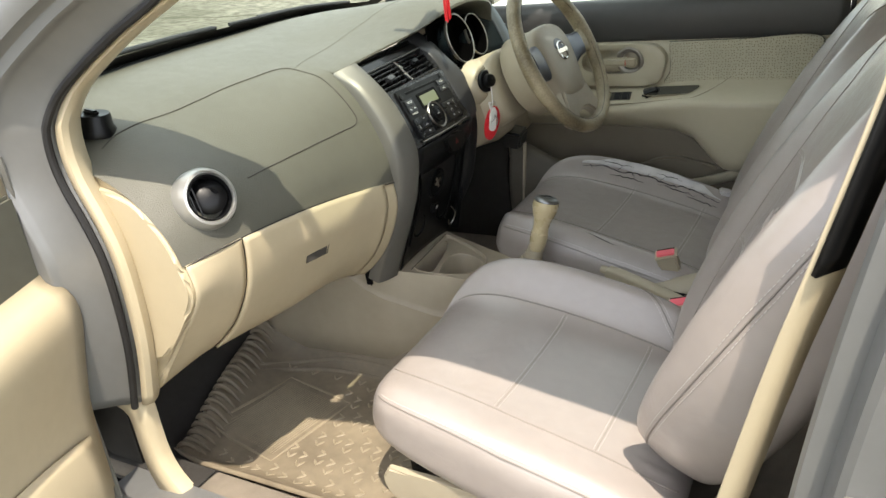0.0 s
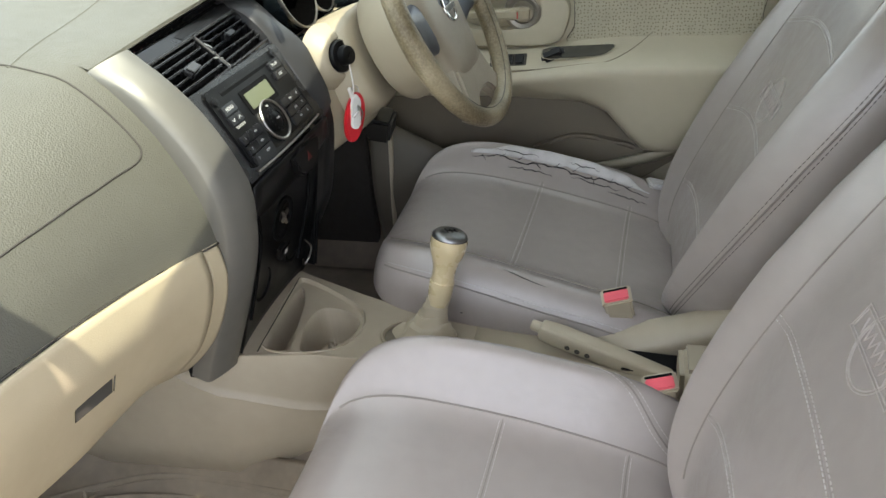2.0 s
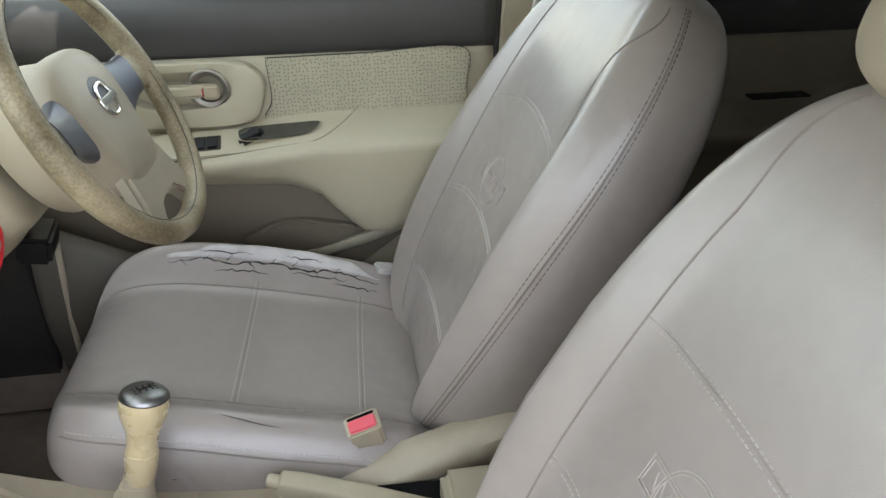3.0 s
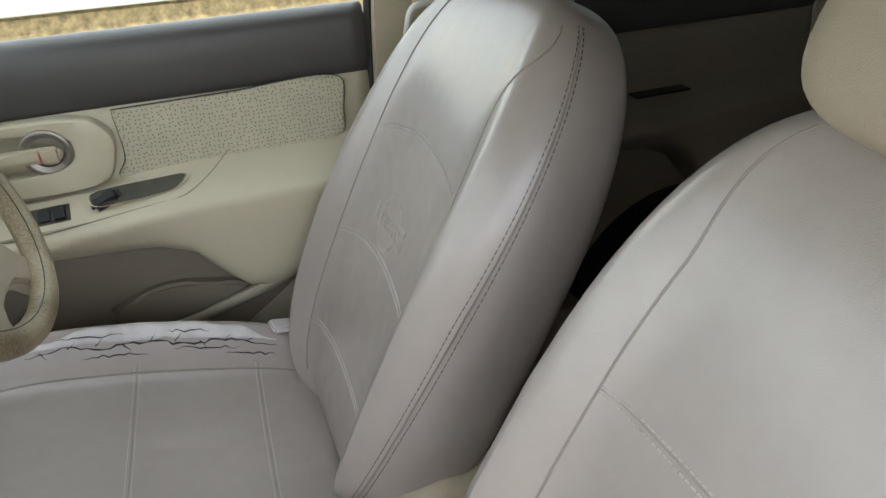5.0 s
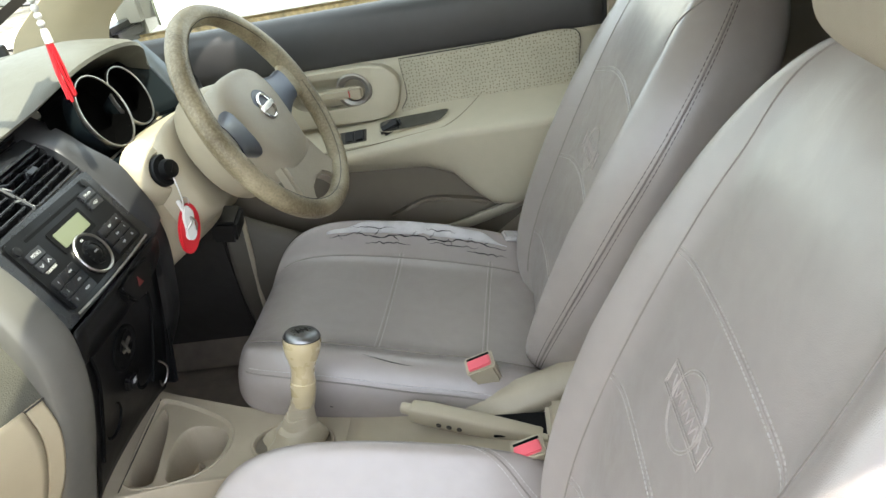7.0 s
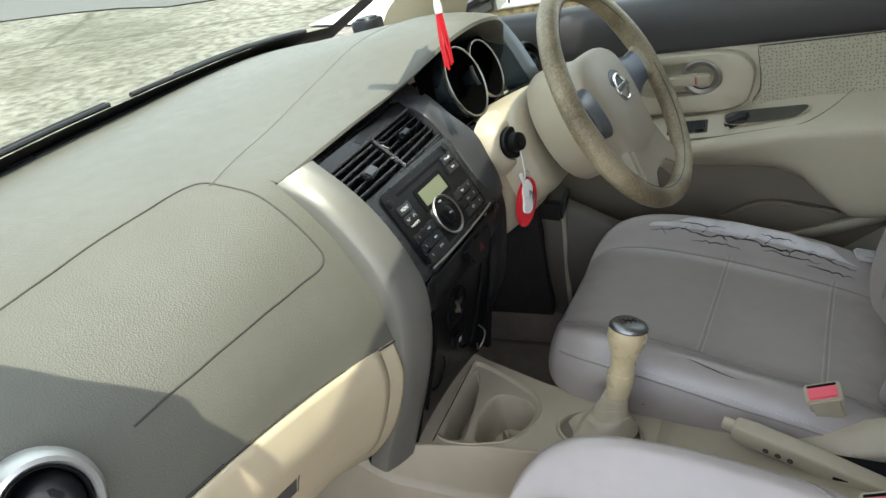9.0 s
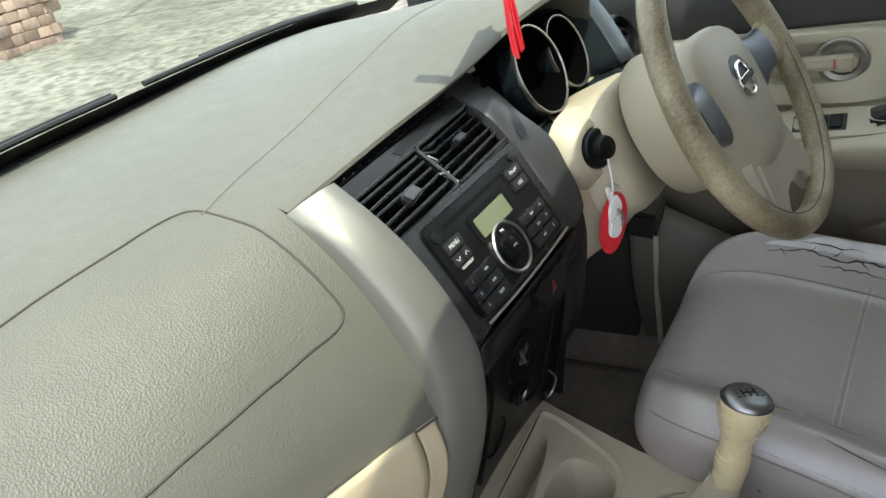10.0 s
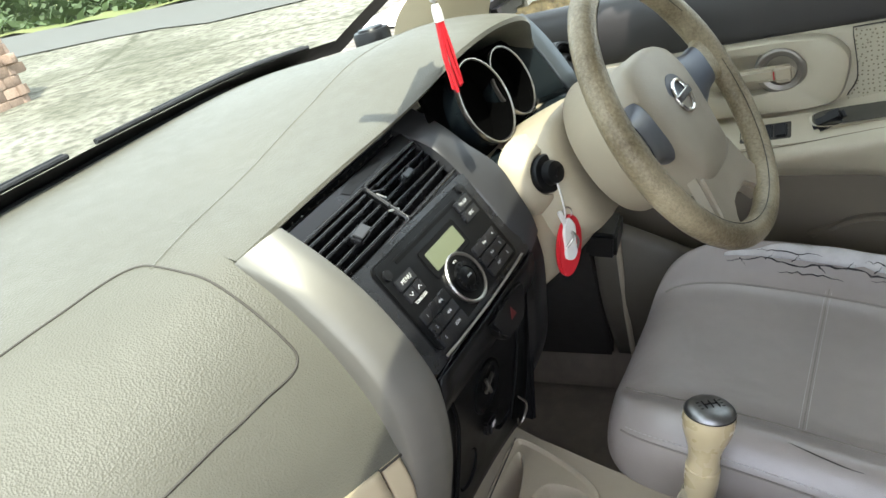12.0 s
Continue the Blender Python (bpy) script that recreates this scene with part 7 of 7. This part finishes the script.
bm, *_ = pillow(0.66, lambda t: 0.62, 0.08, lambda t, yf: 0.0, Matrix(((math.sin(rr), 0, -math.cos(rr), 1.50), (0, 1, 0, 0), (math.cos(rr), 0, math.sin(rr), 0.46), (0, 0, 0, 1))), 8, 4, 5)
part("backrest", bm, M_LEATHER, bench)
part("seat_base", rbox(0.45, 1.2, 0.12, pose(1.27, 0, 0.33), 0.01), M_GREYBLACK, bench)

# glass
def pane(name, rows, label, mat=None):
    g = structure(name, loft(rows), mat or M_GLASS, label, "window")
    return g


def ws_top(y):
    return Vector((0.02, y * 0.83, 1.450 - 0.05 * (abs(y) / 0.7) ** 3))


pane("windscreen", [[ws_base(y).lerp(ws_top(y), f) + Vector((0, 0, 0.03 * math.sin(math.pi * f))) for y in np.linspace(-0.70, 0.70, 24)] for f in np.linspace(0, 1, 10)], "slightly green tinted windscreen glass")
frit = [[ws_base(y).lerp(ws_top(y), f) + Vector((0.008, 0, 0.03 * math.sin(math.pi * f) - 0.004)) for y in np.linspace(-0.70, 0.70, 40)] for f in np.linspace(-0.02, 0.060, 5)]
structure("windscreen_frit", loft(frit), M_RUBBER, "black painted band along the windscreen's lower edge", "trim")
for s, nm in ((-1, "frit_left"), (1, "frit_right")):
    structure(nm, loft([[ws_base(s * yy).lerp(ws_top(s * yy), f) + Vector((0.008, 0, 0.03 * math.sin(math.pi * f) - 0.004)) for f in np.linspace(0, 1, 20)] for yy in (0.665, 0.70)]), M_RUBBER, "black painted band up the windscreen's side", "trim")
pane("window_1", [[(x, y, z) for x in np.linspace(-0.42, 0.64, 8)] for y, z in ((0.76, 1.07), (0.735, 1.20), (0.665, 1.42))], "clear driver's side window")
pane("window_2", [[(x, y, z) for x in np.linspace(0.80, 1.65, 8)] for y, z in ((0.76, 1.07), (0.735, 1.20), (0.665, 1.42))], "dark tinted rear side window", M_TINT)
pane("window_3", [[(x, y, z) for x in np.linspace(0.88, 1.65, 8)] for y, z in ((-0.76, 1.07), (-0.735, 1.20), (-0.665, 1.42))], "dark tinted left rear window", M_TINT)
pane("window_4", [[(x, y, z) for y in np.linspace(-0.72, 0.72, 8)] for x, z in ((2.24, 1.06), (2.18, 1.42))], "dark tinted tailgate window", M_TINT)
for s, nm in ((-1, "quarter_left"), (1, "quarter_right")):
    structure(nm, loft([[(x, s * y, z) for x in np.linspace(1.64, 2.24, 6)] for y, z in ((0.76, 1.05), (0.735, 1.20), (0.655, 1.44))]), M_SAND, "plain rear quarter panel", "wall", solid=0.02)
# wiper in front of the glass
wiper = thing("wiper", "black windscreen wiper arm resting on the lower glass", "wiper", (-0.96, 0.0, 1.12))
wl_ = [ws_base(y).lerp(ws_top(y), 0.050) + Vector((-0.004, 0, 0.007)) for y in np.linspace(-0.62, 0.02, 20)]
part("blade", tube(wl_, 0.005, 8), M_RUBBER, wiper)
part("arm", tube([p + Vector((-0.010, 0, 0.002)) for p in wl_[6:]], 0.004, 8), M_BLACK, wiper)
wl2 = [ws_base(y).lerp(ws_top(y), 0.050) + Vector((-0.004, 0, 0.007)) for y in np.linspace(0.08, 0.62, 20)]
part("blade", tube(wl2, 0.005, 8), M_RUBBER, wiper)
part("arm", tube([p + Vector((-0.010, 0, 0.002)) for p in wl2[5:]], 0.004, 8), M_BLACK, wiper)
structure("bonnet", sheet(np.linspace(-2.0, -0.90, 20), np.linspace(-0.72, 0.72, 20), lambda x, y: 1.045 - 0.36 * ((-0.90 - x) / 1.1) - 0.16 * ((-0.90 - x) / 1.1) ** 2 - 0.10 * abs(y) ** 3), M_PAINT, "silver-gold painted bonnet", "bonnet", solid=0.01)
for s, nm in ((-1, "wing_left"), (1, "wing_right")):
    structure(nm, rbox(1.35, 0.10, 0.52, pose(-1.30, s * 0.77, 0.68, 0, 0, 0), 0.04, 4), M_PAINT, "silver-gold painted front wing", "wing")
structure("nose", rbox(0.16, 1.45, 0.5, pose(-2.0, 0, 0.45), 0.06, 4), M_PAINT, "silver-gold painted front bumper", "bumper")
for x in (-1.35, 1.35):
    for y in (-0.72, 0.72):
        w = thing("road_wheel", "black tyred car wheel", "wheel", (x, y, 0.3), "car wheels")
        mwh = pose(x, y, 0.30, 90, 0, 0)
        part("tyre", lathe([(0.19, -0.09), (0.27, -0.095), (0.298, -0.07), (0.30, 0), (0.298, 0.07), (0.27, 0.095), (0.19, 0.09)], mwh, 40), M_RUBBER, w)
        part("wheel_rim", lathe([(0.19, -0.09), (0.18, -0.06), (0.06, -0.05), (0.0005, -0.055)], mwh, 32), M_STEEL, w)
        part("wheel_rim", lathe([(0.19, 0.09), (0.18, 0.06), (0.06, 0.05), (0.0005, 0.055)], mwh, 32), M_STEEL, w)
structure("underbody", rbox(3.6, 1.4, 0.06, pose(0.3, 0, 0.22), 0.02), M_BLACKMATT, "dark underbody", "underbody")

# small things on and over the dashboard
mount = thing("phone_mount", "black plastic phone mount base on the dashboard", "phone mount", (-0.50, -0.635, 1.055))
mm = pose(-0.50, -0.635, 1.058, 0, 8, 0)
part("base", lathe([(0.031, -0.004), (0.031, 0.006), (0.027, 0.012), (0.026, 0.030), (0.024, 0.033), (0.0005, 0.031)], mm, 32), M_BLACK, mount)
part("clip", rbox(0.030, 0.012, 0.010, mm @ pose(0.0, -0.006, 0.036), 0.003), M_BLACK, mount)
cupm = thing("air_freshener_base", "small black puck at the far end of the dashboard", "puck", (-0.56, 0.52, 1.12))
part("body", lathe([(0.034, -0.005), (0.034, 0.016), (0.031, 0.021), (0.0005, 0.021)], pose(-0.56, 0.50, 1.137), 28), M_GREYBLACK, cupm)
part("lid", lathe([(0.025, 0.0), (0.022, 0.004), (0.0005, 0.005)], pose(-0.56, 0.50, 1.158), 24), M_BLACK, cupm)
rear_mirror = thing("interior_mirror", "black interior mirror on the windscreen", "mirror", (-0.22, 0.03, 1.37))
part("housing", rbox(0.03, 0.22, 0.06, pose(-0.20, 0.04, 1.365, 0, 12, 8), 0.012, 3), M_BLACK, rear_mirror)
part("mirror_glass", rbox(0.004, 0.20, 0.048, pose(-0.183, 0.04, 1.362, 0, 12, 8), 0.0015), M_CHROME, rear_mirror)
part("stem", tube([(-0.21, 0.03, 1.37), (-0.25, 0.02, 1.40)], 0.009, 8), M_BLACK, rear_mirror)
tassel = thing("hanging_tassel", "red charm with white beads and tassel under the mirror", "charm", (-0.20, 0.13, 1.25))
TX, TY = -0.205, 0.135
part("cord", tube([(TX, TY - 0.02, 1.345), (TX, TY, 1.30)], 0.0012, 6), M_RED, tassel)
part("knot", lathe([(0.0005, -0.014), (0.018, -0.012), (0.024, 0), (0.018, 0.012), (0.0005, 0.014)], basis((TX, TY, 1.285), (0, 1, 0), (1, 0, 0.1)), 24), M_RED, tassel)
for k in range(4):
    part("bead", lathe([(0.0005, -0.006), (0.0045, -0.003), (0.0055, 0), (0.0045, 0.003), (0.0005, 0.006)], pose(TX, TY, 1.258 - 0.0105 * k), 14), M_WHITE, tassel)
part("tassel_cap", lathe([(0.004, 0.008), (0.006, 0.0), (0.006, -0.012), (0.0005, -0.012)], pose(TX, TY, 1.212), 14), M_WHITE, tassel)
for k in range(7):
    a = 2 * math.pi * k / 7
    part("tassel_strand", tube([(TX + 0.003 * math.cos(a), TY + 0.003 * math.sin(a), 1.203), (TX + 0.006 * math.cos(a), TY + 0.006 * math.sin(a), 1.16), (TX + 0.006 * math.cos(a + 0.5), TY + 0.006 * math.sin(a + 0.5), 1.125 - 0.004 * (k % 3))], 0.0022, 5), M_RED, tassel)

# ---- outside ----
def land(x, y):
    """Level under the car, rising gently ahead of it."""
    r = max(0.0, -x - 2.2)
    rise = 0.105 * min(r, 60)
    side = max(0.0, y - 2.5)
    return rise * min(1.0, 1.0) + 0.02 * min(side, 30)


gx = np.r_[-400, -120, np.linspace(-62, -2.2, 40), np.linspace(-1.8, 8, 8), 60, 400]
gy = np.r_[-400, -80, np.linspace(-20, 40, 31), 100, 400]
structure("ground", sheet(gx, gy, land), M_GROUND, "sun-bleached cracked concrete yard", "ground")
def off_road(a, b):
    """A place by its way a along the road and b across it, away from the yard."""
    return -11.5 + 0.95 * a - 0.31 * b, 7.1 + 0.31 * a + 0.95 * b


def strip(b0, b1, nb, lift, wave=0.0):
    rows = []
    for b in np.linspace(b0, b1, nb):
        row = []
        for a in np.linspace(-45, 60, 106):
            x, y = off_road(a, b + (0.25 * math.sin(a * 1.7) + 0.15 * math.sin(a * 4.1) if b == b0 else 0))
            row.append((x, y, land(x, y) + lift + wave * math.sin(3 * a + 2 * b)))
        rows.append(row)
    return loft(rows)


structure("road", strip(0.0, 2.7, 6, 0.02), M_ASPHALT, "grey asphalt road beyond the yard", "road")
structure("verge", strip(2.6, 45.0, 20, 0.03, 0.04), M_GRASS, "grassy verge across the road", "grass")
bm = bmesh.new()
rl = random.Random(8)
for k in range(16000):
    a0, b0 = rl.uniform(-40, 9), 3.2 + abs(rl.gauss(0, 2.2))
    x, y = off_road(a0, b0)
    z = land(x, y) + rl.random() ** 1.3 * (0.35 + 1.7 * min(1, (b0 - 3.0) / 3)) * (0.7 + 0.3 * math.sin(a0 * 0.9))
    a, t = rl.uniform(0, 6.28), rl.uniform(-1, 1)
    u = Vector((math.cos(a), math.sin(a), t)).normalized() * rl.uniform(0.08, 0.22)
    v = u.orthogonal().normalized() * rl.uniform(0.04, 0.10)
    c = Vector((x, y, z))
    bm.faces.new([bm.verts.new(p) for p in (c - u, c + v, c + u, c - v)])
hedge = part("hedge", bm, M_LEAF, None)
tagged(hedge, "dense green shrubs along the far side of the road", "shrubs", "", "stuff")

# stone gate pillar ahead of the car
post = thing("stone_pillar", "rough reddish fieldstone gate pillar at the edge of the yard", "pillar", (-8.82, 4.15, 0.65))
rs = random.Random(5)
stone_meshes = []
for k in range(6):
    b2 = bmesh.new()
    bmesh.ops.create_cube(b2, size=1)
    bmesh.ops.bevel(b2, geom=b2.edges[:], offset=0.09, segments=1, affect="EDGES")
    for v in b2.verts:
        v.co += Vector((rs.uniform(-0.06, 0.06), rs.uniform(-0.06, 0.06), rs.uniform(-0.05, 0.05)))
    stone_meshes.append(finish(b2, M_STONE, 50))
part("core", rbox(0.62, 0.62, 2.0, pose(-8.82, 4.15, 1.45), 0.02), material("stone_mortar", (0.20, 0.17, 0.13), 0.95), post)
for course in range(16):
    z = 0.60 + 0.12 * course
    for side in range(4):
        k = 0
        u = -0.36
        while u < 0.34:
            w = rs.uniform(0.13, 0.24)
            c = u + w / 2
            x, y = {0: (c, -0.33), 1: (c, 0.33), 2: (-0.33, c), 3: (0.33, c)}[side]
            st = new("stone", rs.choice(stone_meshes))
            st.parent = post
            st.matrix_parent_inverse = Matrix.Translation(-post.location)
            st.location = (-8.82 + x, 4.15 + y, z)
            st.scale = (w * 0.985, 0.10, 0.117) if side < 2 else (0.10, w * 0.985, 0.117)
            u += w
# what shows over the driver's window sill: low rubble wall with a pale coping, paving and a white building
structure("boundary_wall", rbox(12, 0.30, 0.34, pose(2.3, 6.0, 0.17), 0.03), M_BRICKWALL, "low ochre rubble wall beside the yard", "wall")
structure("wall_coping", rbox(12.1, 0.40, 0.07, pose(2.3, 6.0, 0.375), 0.015), M_WHITEWALL, "pale rendered coping on the low wall", "wall")
structure("paving", sheet(np.linspace(-5, 9, 8), np.linspace(6.3, 13.8, 6), lambda x, y: land(x, y) + 0.03), M_WHITEWALL, "pale sunlit paving behind the low wall", "pavement")
structure("pale_building", rbox(16, 0.3, 5.0, pose(1.0, 14.0, 2.5), 0.02), M_WHITEWALL, "white rendered building across the yard", "wall")
